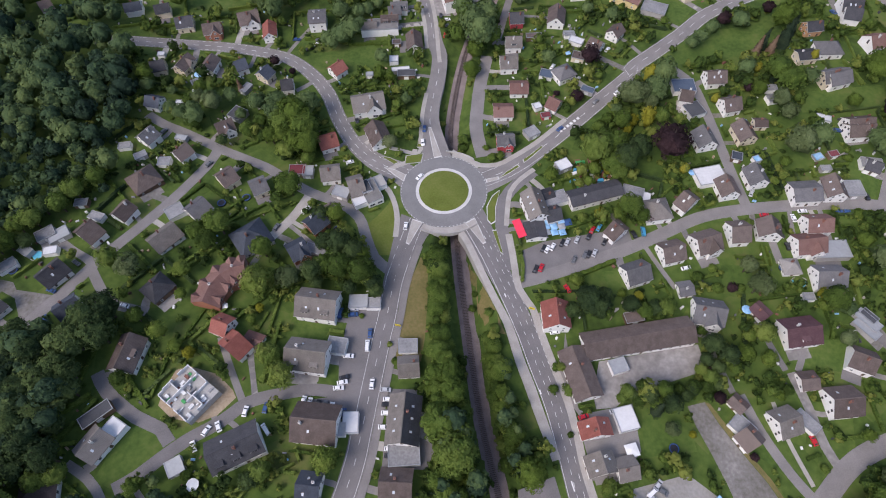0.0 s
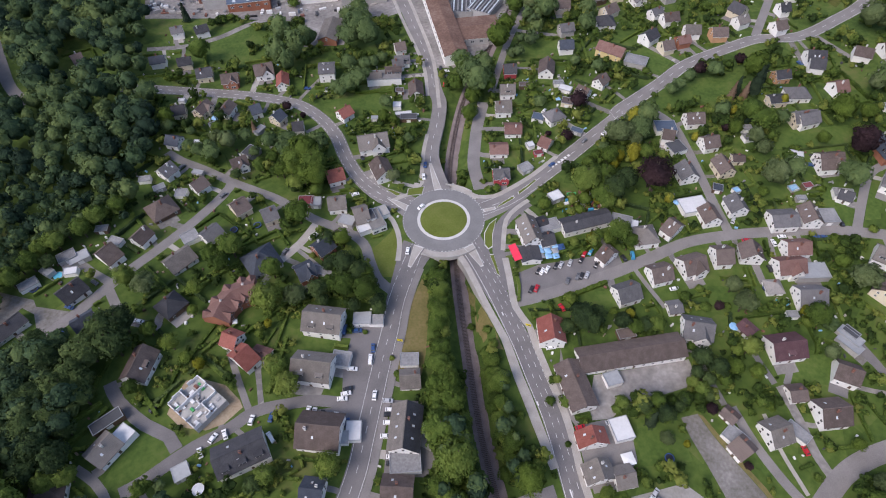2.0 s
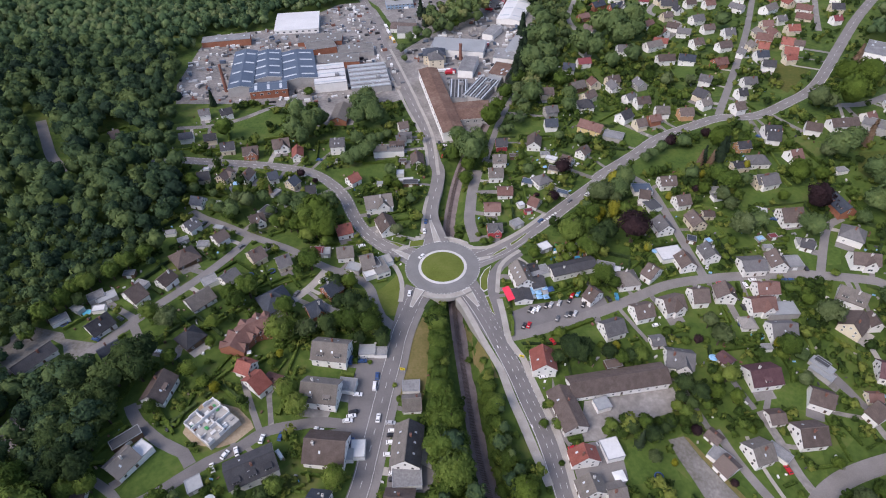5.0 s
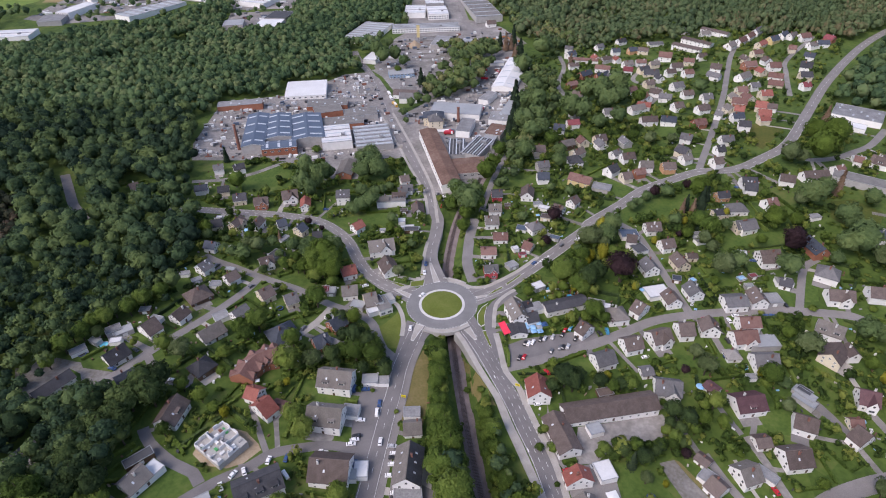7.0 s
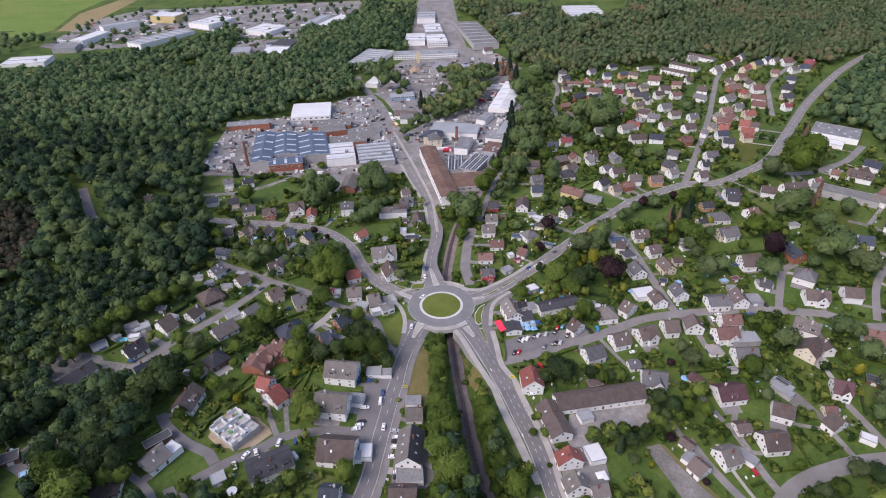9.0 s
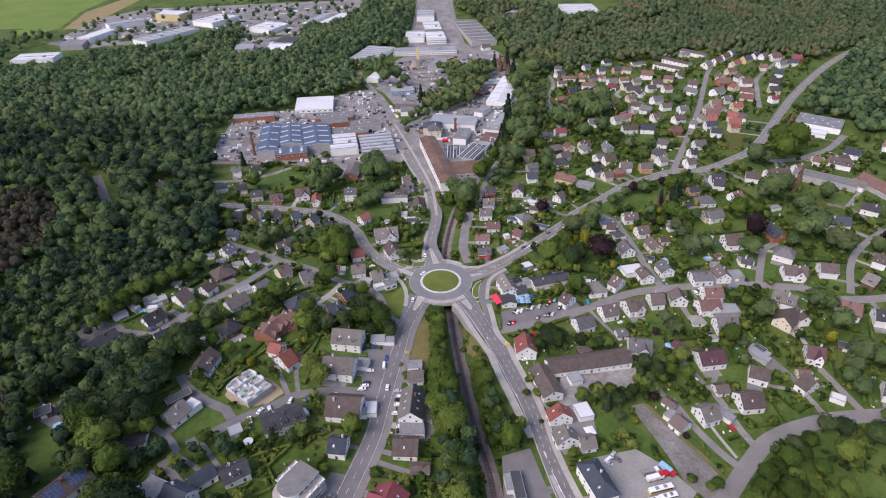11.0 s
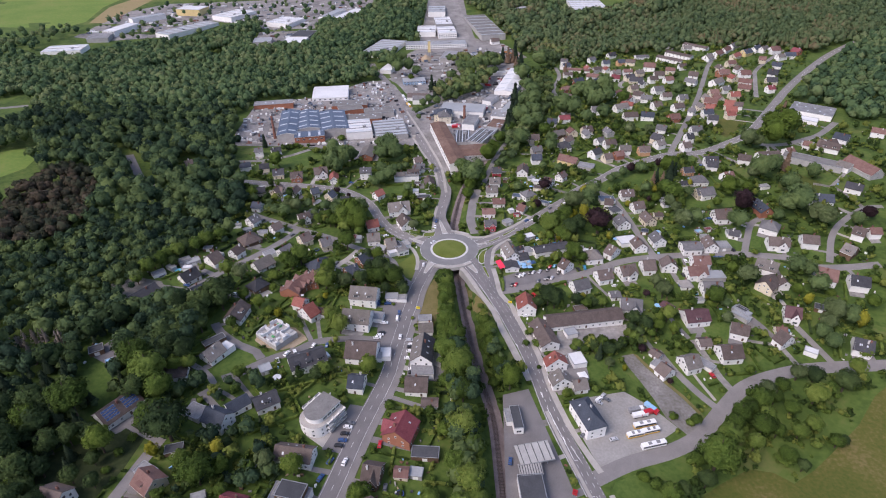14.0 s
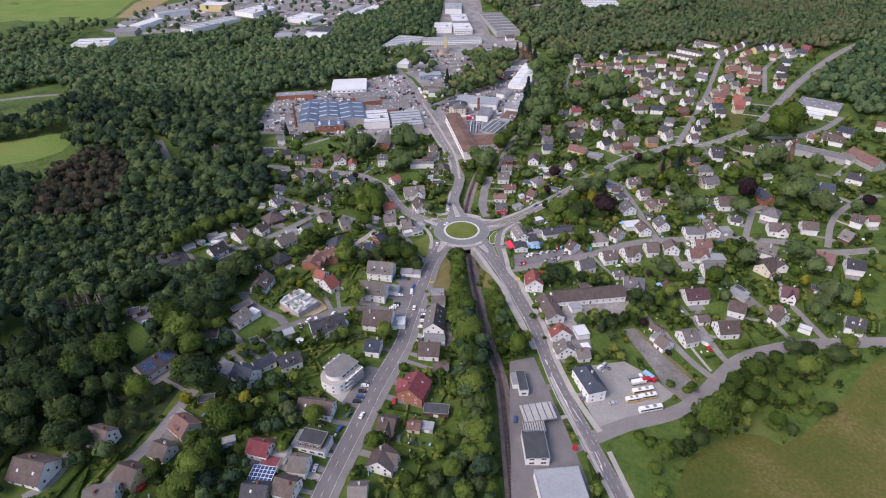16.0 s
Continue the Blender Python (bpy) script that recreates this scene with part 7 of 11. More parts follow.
flat_roofed(-173.8, 141.6, 35, 9, 6, 2.6, "sheet_grey", "greywall", "garage")
flat_roofed(-174.3, 133.0, 10, 6, 4, 2.5, "flat_white", "white", "shed")
flat_roofed(-184.8, 132.9, -30, 6, 4, 2.5, "sheet_grey", "greywall", "shed")
flat_roofed(-160.5, 152.5, -20, 7, 4, 2.5, "flat_grey", "white", "shed")
flat_roofed(-160.5, 197.7, 10, 6, 4, 2.5, "flat_grey", "white", "shed")
flat_roofed(-138.3, 187.2, 0, 6, 5, 2.6, "flat_grey", "white", "shed")
flat_roofed(-151.0, 191.3, 30, 6, 4, 2.5, "flat_grey", "greywall", "shed")
flat_roofed(-71.7, 181.8, 0, 8, 6, 3, "tiles_wine", "woodwall", "garage")
flat_roofed(-66.3, 181.0, 0, 5, 6, 3, "sheet_grey", "greywall", "garage")
flat_roofed(-48.9, 168.0, -20, 8, 6, 3, "sheet_grey", "greywall", "shed")
flat_roofed(-34.5, 167.7, 25, 8, 13, 4, "roofing", "white", "restaurant_annex", windows=True)
flat_roofed(-38.8, 163.6, 25, 9, 6, 3.2, "flat_white", "white", "restaurant_terrace")
flat_roofed(-31.5, 173.9, 25, 7, 7, 3, "concrete", "white", "restaurant_terrace")
flat_roofed(-37.2, 169.6, 25, 5, 7, 5.2, "flat_dark", "white", "restaurant_annex")
flat_roofed(-58.0, 134.6, -25, 10, 4, 2.8, "flat_grey", "greywall", "garage")
flat_roofed(53.6, 161.2, 15, 14, 7, 3.4, "flat_grey", "white", "restaurant_annex")
flat_roofed(61.5, 181.8, 25, 7, 6, 3, "flat_white", "greywall", "garage")
flat_roofed(93.1, 163.9, -20, 10, 7, 3, "flat_grey", "greywall", "garage")
flat_roofed(97.7, 161.7, -20, 7, 5, 2.6, "flat_white", "greywall", "shed")
flat_roofed(132.4, 172.1, 10, 14, 10, 3, "flat_white", "white", "house_extension")
flat_roofed(178.6, 130.1, 0, 16, 9, 3.2, "sheet_grey", "greywall", "garage")
flat_roofed(197.8, 161.3, 0, 10, 9, 3, "flat_grey", "greywall", "garage")
flat_roofed(-189.7, 124.8, 40, 8, 5, 2.6, "flat_grey", "white", "shed")
flat_roofed(-45.2, 87.9, -10, 8, 7, 3, "flat_grey", "white", "garage")
flat_roofed(-37.4, 108.2, 0, 8, 6, 2.8, "sheet_grey", "white", "garage")
flat_roofed(-30.8, 107.4, 0, 6, 5, 2.8, "flat_grey", "white", "garage")
flat_roofed(-15.8, 87.9, 0, 8, 6, 2.4, "flat_grey", "white", "house_extension")
flat_roofed(82.7, 100.1, 10, 8, 5, 2.6, "tiles_brown", "woodwall", "shed")
flat_roofed(72.4, 78.6, 15, 7, 6, 3, "sheet_grey", "white", "house_extension")
flat_roofed(183.3, 92.9, 35, 5, 11, 2.6, "sheet_grey", "greywall", "shed")
flat_roofed(186.0, 98.4, 35, 4, 7, 2.6, "flat_dark", "woodwall", "shed")
flat_roofed(-125.4, 54.3, 58, 6.5, 7.0, 3.4, "flat_white", "white", "house_extension")
flat_roofed(-133.6, 59.7, 40, 12, 5, 2.8, "flat_dark", "woodwall", "carport")
flat_roofed(-101.0, 40.5, 30, 6, 6, 2.6, "sheet_grey", "greywall", "shed")
flat_roofed(-17.0, 44.0, 3, 12, 8, 3.5, "flat_grey", "white", "house_extension")
flat_roofed(-37.9, 56.4, 0, 6, 8, 3, "flat_white", "white", "carport")
flat_roofed(-41.7, 53.7, 0, 4, 5, 3, "sheet_grey", "white", "carport")
flat_roofed(72.0, 57.0, 12, 8, 9.5, 3, "flat_white", "white", "garage")
flat_roofed(146.4, 54.8, 38, 5, 10, 2.6, "flat_grey", "white", "carport")
flat_roofed(119.2, 53.2, -50, 9, 7, 3, "flat_grey", "white", "house_extension")
flat_roofed(-15.0, -8.0, -5, 13, 6.5, 3, "flat_dark", "woodwall", "carport")
flat_roofed(-19.1, -18.6, -10, 6, 5, 2.6, "sheet_grey", "greywall", "shed")
flat_roofed(-73.4, -33.2, -14, 17, 9.5, 3.4, "flat_grey", "white", "house", windows=True)
flat_roofed(-72.6, -33.0, -14, 12, 8.0, 6.2, "flat_dark", "woodwall", "upper_storey", "dark clad upper storey with solar panels on a flat roof", windows=True, base=float(level(-73.4, -33.2)))
flat_roofed(-86.6, -40.4, -15, 7, 8, 2.6, "pavement", "white", "house_extension")
flat_roofed(-89.6, -45.5, -15, 8, 5.5, 3, "tiles_wine", "cream", "house_extension")
flat_roofed(-111.4, -35.6, 20, 6, 4, 2.5, "sheet_grey", "greywall", "shed")
flat_roofed(-129.4, -12.7, 15, 8, 5, 2.5, "flat_dark", "woodwall", "shed")
house(-108.2, 14.2, 41, 10.5, 7.5, "slate", "white", eave=3.4, chimney=False)
flat_roofed(-127.0, 9.0, -25, 10, 8, 2.8, "flat_grey", "greywall", "carport")
house(-74.5, 346.0, 84, 25.0, 13.0, "greybrown", "brick", eave=4.2, rise=3.0, chimney=False, far=True)
patch("yard", "yard", [(-96.4, 377.4), (-67.9, 378.0), (-62.0, 366.0), (-64.4, 333.9), (-92.3, 331.9)], 0.1, "grey paved yard round a brick hall", "yard")
flat_roofed(-199.4, 490.3, 10, 45, 14, 6, "flat_grey", "brick", "factory_building", lights=3)
flat_roofed(78.0, 633.1, 0, 30, 10, 4, "sheet_grey", "white", "shed")
flat_roofed(197.1, 203.5, -20, 7, 4, 2.6, "flat_white", "white", "garage")
flat_roofed(211.5, 174.9, -10, 10, 6, 2.8, "flat_grey", "white", "garage")
flat_roofed(185.0, 96.5, 35, 5, 11, 2.6, "sheet_grey", "greywall", "shed")
flat_roofed(211.3, 62.1, -35, 7, 5, 3, "flat_white", "white", "garage")
flat_roofed(234.7, 96.2, -30, 7, 6, 2.6, "flat_dark", "woodwall", "shed")
flat_roofed(261.4, 235.4, 10, 8, 5, 2.6, "flat_grey", "white", "shed")
flat_roofed(319.6, 271.0, -38, 46, 14, 5, "roofing", "greywall", "warehouse")
flat_roofed(129.0, 293.8, -25, 14, 10, 3, "flat_grey", "greywall", "garage")
flat_roofed(-34.4, 291.4, 3, 22, 10, 5, "roofing", "white", "apartment_building")
flat_roofed(33.6, -27.8, 2, 11.4, 16.6, 5, "flat_dark", "white", "shop_building", windows=True)
flat_roofed(43.1, -56.8, 6, 21, 30, 6.5, "sheet_grey", "white", "supermarket")
flat_roofed(31.4, 13.8, 4, 4.8, 14.5, 4.2, "flat_dark", "white", "office_block", windows=True)
flat_roofed(27.4, 15.6, 4, 2.9, 8.5, 3.2, "flat_grey", "white", "house_extension")
flat_roofed(336.7, 308.8, -20, 10, 7, 3, "flat_white", "white", "shed")
flat_roofed(52.7, 222.2, 20, 4, 4, 2.6, "flat_white", "white", "pavilion")
flat_roofed(56.6, 215.8, 10, 5, 3.5, 2.2, "tiles_wine", "redwall", "shed")
flat_roofed(77.1, 276.9, 5, 6, 3, 2.5, "flat_grey", "white", "shed")
flat_roofed(148.4, 183.0, -20, 5, 5, 2.6, "tiles_slate", "woodwall", "shed")
flat_roofed(157.7, 180.9, 20, 3.5, 3.5, 2.4, "tarp_blue", "white", "pavilion")
flat_roofed(195.4, 181.6, 10, 5, 3.5, 2.4, "tiles_wine", "woodwall", "shed")
flat_roofed(188.5, 181.4, 15, 5, 4, 1, "tarp_blue", "greywall", "shed")
flat_roofed(189.3, 173.7, 0, 5, 3, 2.4, "flat_grey", "greywall", "shed")
flat_roofed(162.5, 108.1, 0, 5, 3.5, 2.4, "flat_grey", "white", "shed")
flat_roofed(177.3, 111.3, 20, 5, 4, 2.4, "flat_dark", "greywall", "shed")
flat_roofed(47.8, 204.0, 30, 7, 6, 2.8, "flat_grey", "greywall", "shed")
flat_roofed(-159.5, 269.4, 0, 4, 3, 2.4, "flat_white", "white", "caravan")
flat_roofed(-135.6, 246.2, 30, 4, 4, 2.4, "flat_grey", "greywall", "shed")
flat_roofed(-106.9, 241.8, -30, 4, 7, 2.6, "flat_grey", "greywall", "shed")
flat_roofed(-97.4, 228.9, 20, 4, 3, 2.2, "flat_grey", "greywall", "shed")
flat_roofed(-108.0, 221.6, -30, 8, 8, 3, "flat_dark", "greywall", "house_extension")
flat_roofed(-140.6, 230.6, 0, 4, 2.5, 2.2, "flat_white", "white", "shed")
flat_roofed(-133.9, 204.0, -15, 6, 3, 2.4, "sheet_grey", "greywall", "shed")
flat_roofed(-191.7, 47.7, 30, 7, 6, 2.8, "flat_dark", "woodwall", "shed")
flat_roofed(-181.4, 40.0, 30, 4, 3, 2, "tarp_blue", "woodwall", "shed")
flat_roofed(82.4, 911.9, 8, 41.3, 165.0, 6.5, "roofing", "greywall", "warehouse", ribs=14)
flat_roofed(-88.4, 787.1, -18, 44.7, 92.0, 6, "sheet_grey", "white", "warehouse", ribs=16)
flat_roofed(-4.3, 806.0, 3, 100.0, 26.0, 6.5, "roofing", "white", "factory_building", windows=True, ribs=8)
flat_roofed(-20.0, 892.0, -2, 33.0, 50.0, 7, "flat_white", "white", "factory_building", ribs=4)
flat_roofed(15.0, 880.0, 4, 32.0, 50.0, 8, "flat_white", "white", "factory_building", windows=True, ribs=3)
flat_roofed(10.0, 945.0, 4, 30.0, 62.0, 7, "flat_white", "greywall", "factory_building", ribs=6)
flat_roofed(-0.4, 1025.0, -1, 33.0, 58.0, 7, "sheet_grey", "white", "factory_building", ribs=5)
flat_roofed(-35.3, 601.7, 8, 30.0, 18.0, 5, "sheet_grey", "blue", "car_showroom", windows=True)
flat_roofed(-73.1, 666.5, -17, 17.0, 31.8, 6, "flat_white", "white", "warehouse")
flat_roofed(17.5, 729.1, -14, 22.1, 42.6, 7, "flat_grey", "greywall", "warehouse", lights=4)
flat_roofed(49.0, 716.5, 8, 27.0, 35.9, 6, "sheet_grey", "white", "warehouse")
flat_roofed(-606.0, 790.0, 8, 60.0, 40.0, 6, "flat_white", "white", "warehouse", ribs=3)
flat_roofed(-457.1, 932.0, -32, 36.0, 111.2, 7, "sheet_grey", "white", "warehouse", ribs=14)
flat_roofed(-577.6, 929.9, -14, 24.7, 67.8, 9, "flat_white", "white", "warehouse", windows=True)
flat_roofed(-590.6, 877.1, 12, 34.0, 43.7, 7, "flat_grey", "greywall", "warehouse")
flat_roofed(-561.8, 1010.6, -46, 20.2, 63.5, 9, "sheet_grey", "white", "warehouse")
flat_roofed(-399.4, 1031.3, -28, 49.6, 69.5, 6.5, "flat_white", "white", "warehouse", ribs=7)
flat_roofed(-284.9, 970.5, -24, 50.9, 56.3, 6.5, "flat_white", "white", "warehouse", ribs=6)
flat_roofed(-240.2, 820.0, -4, 36.6, 46.3, 9, "flat_white", "white", "warehouse")
flat_roofed(-233.5, 870.7, -11, 34.2, 43.2, 8, "flat_dark", "greywall", "warehouse", windows=True)
flat_roofed(-298.9, 840.7, 8, 29.7, 32.0, 6, "sheet_grey", "greywall", "warehouse")
flat_roofed(-169.1, 999.9, -21, 24.6, 95.9, 8, "flat_white", "white", "warehouse")
flat_roofed(-201.2, 1007.9, -19, 16.6, 82.2, 8, "sheet_grey", "white", "warehouse")
flat_roofed(-491.0, 1062.1, -12, 50.9, 37.6, 11, "flat_white", "yellow", "warehouse")
flat_roofed(168.1, 997.3, -36, 40.8, 56.9, 6, "flat_grey", "white", "warehouse", ribs=6)
flat_roofed(285.0, 985.0, -2, 63.9, 96.0, 7, "flat_white", "white", "warehouse", ribs=10)
flat_roofed(383.4, 388.0, -38, 39.1, 30.0, 6, "flat_grey", "white", "warehouse", lights=8)
flat_roofed(366.0, 368.0, -38, 22.0, 12.0, 4, "flat_white", "white", "warehouse")
flat_roofed(20.5, 379.0, 86, 32.0, 15.0, 5, "flat_dark", "greywall", "factory_building", ribs=5)
flat_roofed(39.5, 377.0, 62, 36.0, 18.0, 5.4, "flat_dark", "greywall", "factory_building", ribs=7)
hall(-139.4, 542.3, 6, 44.0, 46.6, "flat_white", "white", 5.0, 1.2, 0, "pale metal warehouse with a blue corner")
flat_roofed(-90.2, 408.2, 10, 27.2, 38.0, 8, "flat_white", "white", "factory_building", lights=4, ribs=5)
flat_roofed(-56.5, 407.9, 10, 33.7, 45.4, 6, "sheet_grey", "greywall", "factory_building", lights=6, ribs=11)
flat_roofed(-90.0, 442.8, 5, 45.0, 17.6, 6, "roofing", "brick", "factory_building", lights=5)
flat_roofed(-106.9, 475.0, 17, 27.9, 18.5, 6, "roofing", "brick", "factory_building")
flat_roofed(-72.9, 468.5, 9, 33.5, 19.2, 5, "roofing", "greywall", "factory_building", lights=4)
flat_roofed(24.9, 465.9, -12, 50.4, 27.4, 7, "sheet_grey", "white", "factory_building")
flat_roofed(31.5, 422.0, -15, 13.3, 29.8, 7, "flat_grey", "white", "factory_building")
flat_roofed(83.1, 474.5, -22, 10.6, 63.5, 7, "sheet_grey", "white", "factory_building")
flat_roofed(67.3, 441.0, -17, 20.7, 21.0, 6, "flat_grey", "white", "factory_building", lights=4)
flat_roofed(59.0, 409.3, -23, 15.8, 24.9, 6, "rust", "greywall", "factory_building", lights=4)
flat_roofed(50.2, 388.7, -20, 11.4, 20.1, 5, "sheet_grey", "greywall", "factory_building")
flat_roofed(-25.2, 521.7, 0, 18.9, 36.2, 6, "roofing", "white", "warehouse")
flat_roofed(60.5, 502.3, -29, 11.1, 25.1, 6, "flat_grey", "white", "factory_building")
flat_roofed(-165.8, 405.1, 14, 10.1, 33.5, 7, "sheet_blue", "brick", "factory_building")
house(-27.8, 526.3, -10, 26.0, 18.0, "brown", "white", eave=4.5, rise=3.0, chimney=False, far=True)
flat_roofed(-109.9, 496.0, 4, 42.0, 20.0, 5, "roofing", "brick", "factory_building", lights=6)
hall(4.3, 358.0, -80, 105.9, 16, "rust", "white", 8, 1.5, 0)
hall(-165.4, 415.7, -82, 72.9, 20, "sheet_blue", "greywall", 8, 2, 4)
hall(-146.3, 425.3, -79, 55.1, 24, "sheet_blue", "greywall", 8, 2, 4)
hall(-119.7, 424.5, -78, 57.9, 30, "sheet_blue", "greywall", 8, 2, 4)
hall(-138.3, 385.9, 10, 30.4, 16, "sheet_blue", "brick", 7, 2, 3)
hall(96.1, 580.4, -108, 104.0, 26, "flat_white", "white", 6, 2, 5)
hall(29.5, 341.0, 7, 30.0, 27, "rust", "greywall", 5, 1.5, 0)

# ---- roundabout ----
CX, CY, CZ = 1.2, 169.5, float(level(1.2, 169.5)) + 0.17


def ring(name, r0, r1, z0, z1, materials, seg=72, cy=(CX, CY)):
    """A flat ring with inner and outer rims."""
    v, f, idx = [], [], []
    for k in range(seg):
        c, s = math.cos(6.28319 * k / seg), math.sin(6.28319 * k / seg)
        v += [(cy[0] + r0 * c, cy[1] + r0 * s, z1), (cy[0] + r1 * c, cy[1] + r1 * s, z1), (cy[0] + r1 * c, cy[1] + r1 * s, z0), (cy[0] + r0 * c, cy[1] + r0 * s, z0)]
        a, b = 4 * k, 4 * ((k + 1) % seg)
        f += [(a, a + 1, b + 1, b), (a + 1, a + 2, b + 2, b + 1), (a + 3, a, b, b + 3)]
        idx += [0, 1, 1]
    return mesh(name, v, f, materials, idx)


ringroad = tagged(new("roundabout", ring("roundabout", 13.7, 21.6, CZ - 1.3, CZ + 0.03, ["ring_asphalt", "concrete"])), "grey asphalt roundabout carriageway on a bridge", "roundabout", kind="structure")
apron = tagged(new("roundabout_apron", ring("roundabout_apron", 12.3, 13.9, CZ - 1, CZ + 0.12, ["pale_stone", "pale_stone"])), "pale paved ring round a grass island", "apron", kind="structure")
v = [(CX, CY, CZ + 0.9)]
f = []
for j, (r, h) in enumerate(((5, 0.8), (9, 0.5), (12.4, 0.1))):
    v += [(CX + r * math.cos(6.28319 * k / 48), CY + r * math.sin(6.28319 * k / 48), CZ + h) for k in range(48)]
for k in range(48):
    f.append((0, 1 + k, 1 + (k + 1) % 48))
    for j in (0, 1):
        a, b = 1 + 48 * j, 49 + 48 * j
        f.append((a + k, b + k, b + (k + 1) % 48, a + (k + 1) % 48))
tagged(new("roundabout_island", mesh("roundabout_island", v, f, ["island_grass"], smooth=True)), "mown olive grass island of a roundabout", "traffic island", kind="structure")

# ---- railway ----
ribbon("railway_bed", [tuple(p) for p in RAIL[::12]], 7.6, "ballast", 0.12, side=-0.7, label="brown ballast railway bed", category="railway", dip=True, skirt="ballast")
track = new("railway_track")
tagged(track, "single rusty railway track on sleepers", "railway")
for s in (-0.75, 0.75):
    ribbon("rail", [tuple(p) for p in RAIL[::12]], 0.2, "rail_steel", 0.75, 0.4, side=s, dip=True, parent=track, skirt="rail_steel")
rt = np.gradient(RAIL, axis=0)
rt /= np.linalg.norm(rt, axis=1)[:, None]
v, f = [], []
fine = spline([tuple(p) for p in RAIL[::12]], 0.75)
ft = np.gradient(fine, axis=0)
ft /= np.linalg.norm(ft, axis=1)[:, None]
fz = ground(fine[:, 0], fine[:, 1])
for (px, py), (tx, ty), pz in zip(fine, ft, fz):
    n = len(v)
    for a, b in ((-0.13, -1.3), (0.13, -1.3), (0.13, 1.3), (-0.13, 1.3)):
        v.append((px + tx * a + ty * b, py + ty * a - tx * b, pz + 0.55))
    f.append((n, n + 1, n + 2, n + 3))
sl = part("track_timber", mesh("track_timber", v, f, ["sleeper"]), track)
sl["kind"] = "stuff"


# ---- kerbs, islands and the bridge ----
def kerbed(name, pts, material, lift, label, category="traffic island", rim="concrete"):
    """A raised island with kerb stones round it."""
    n = len(pts)
    mid = np.mean(pts, axis=0)
    inner = [tuple(np.array(p) + (mid - np.array(p)) * min(0.4, 0.45 / max(1.0, np.linalg.norm(mid - np.array(p))) + 0.02)) for p in pts]
    z = [float(level(x, y)) for x, y in pts]
    v = [(x, y, a - 0.3) for (x, y), a in zip(pts, z)] + [(x, y, a + lift) for (x, y), a in zip(pts, z)] + [(x, y, a + lift + 0.02) for (x, y), a in zip(inner, z)]
    f = [(k, (k + 1) % n, n + (k + 1) % n, n + k) for k in range(n)] + [(n + k, n + (k + 1) % n, 2 * n + (k + 1) % n, 2 * n + k) for k in range(n)] + [tuple(range(2 * n, 3 * n))]
    m = mesh(name, v, f, [rim, material], [0] * (2 * n) + [1])
    bm = bmesh.new()
    bm.from_mesh(m)
    bmesh.ops.recalc_face_normals(bm, faces=bm.faces)
    if bm.faces[:][-1].normal.z < 0:
        bmesh.ops.reverse_faces(bm, faces=bm.faces)
    bm.to_mesh(m)
    bm.free()
    return tagged(new(name, m), label, category, kind="structure")


for pts in ([(-14.3, 153.3), (-9.4, 151.2), (-12.7, 144.9), (-15.8, 138.8), (-17.4, 139.7)], [(10.9, 150.2), (15.6, 153.0), (18.2, 145.9), (20.2, 138.9), (18.8, 138.1)], [(-3.4, 190.0), (0.7, 190.9), (-2.1, 201.6), (-4.6, 211.2), (-6.1, 211.3), (-5.0, 201.7)], [(-29.1, 185.3), (-23.0, 183.3), (-17.5, 179.9), (-18.6, 175.7), (-23.8, 180.1)], [(22.1, 175.8), (28.8, 177.3), (29.2, 175.5), (22.6, 173.7)]):
    kerbed("splitter_island", pts, "pavement", 0.3, "pale paved traffic island at a roundabout", rim="pale_stone")
for pts in ([(28.3, 175.6), (34.0, 178.9), (40.1, 183.4), (39.3, 184.5), (33.0, 180.4)], [(42.3, 185.5), (47.9, 190.1), (53.5, 195.9), (52.7, 196.7), (47.3, 192.0), (41.9, 187.4)], [(29.0, 169.3), (24.9, 165.7), (21.7, 159.4), (21.5, 151.5), (23.2, 148.9), (25.5, 150.4), (26.3, 158.9)], [(23.6, 145.7), (25.5, 146.0), (27.2, 136.6), (27.9, 132.1), (26.5, 133.6)]):
    kerbed("planted_island", pts, "island_grass", 0.28, "narrow grass island with pale kerbs", rim="pale_stone")
for pts in ([(-30.5, 192.4), (-26.1, 191.5), (-21.1, 188.0), (-23.6, 186.6)], [(-17.9, 192.3), (-8.6, 193.5), (-9.8, 187.6), (-18.5, 186.8)], [(-12.1, 197.4), (-10.3, 211.9), (-8.5, 211.8), (-9.2, 197.3)]):
    kerbed("verge", pts, "island_grass", 0.2, "small mown grass verge", "verge")
v, f = [], []
for k in range(72):
    a0, a1 = 6.28319 * k / 72, 6.28319 * (k + 0.4) / 72
    n = len(v)
    v += [(CX + r * math.cos(a), CY + r * math.sin(a), CZ + 0.045) for a in (a0, a1) for r in (21.1, 21.3)]
    f.append((n, n + 1, n + 3, n + 2))
rm = new("lane_marking", mesh("lane_marking", v, f, ["marking"]))
rm.parent = ringroad
rm["kind"] = "stuff"


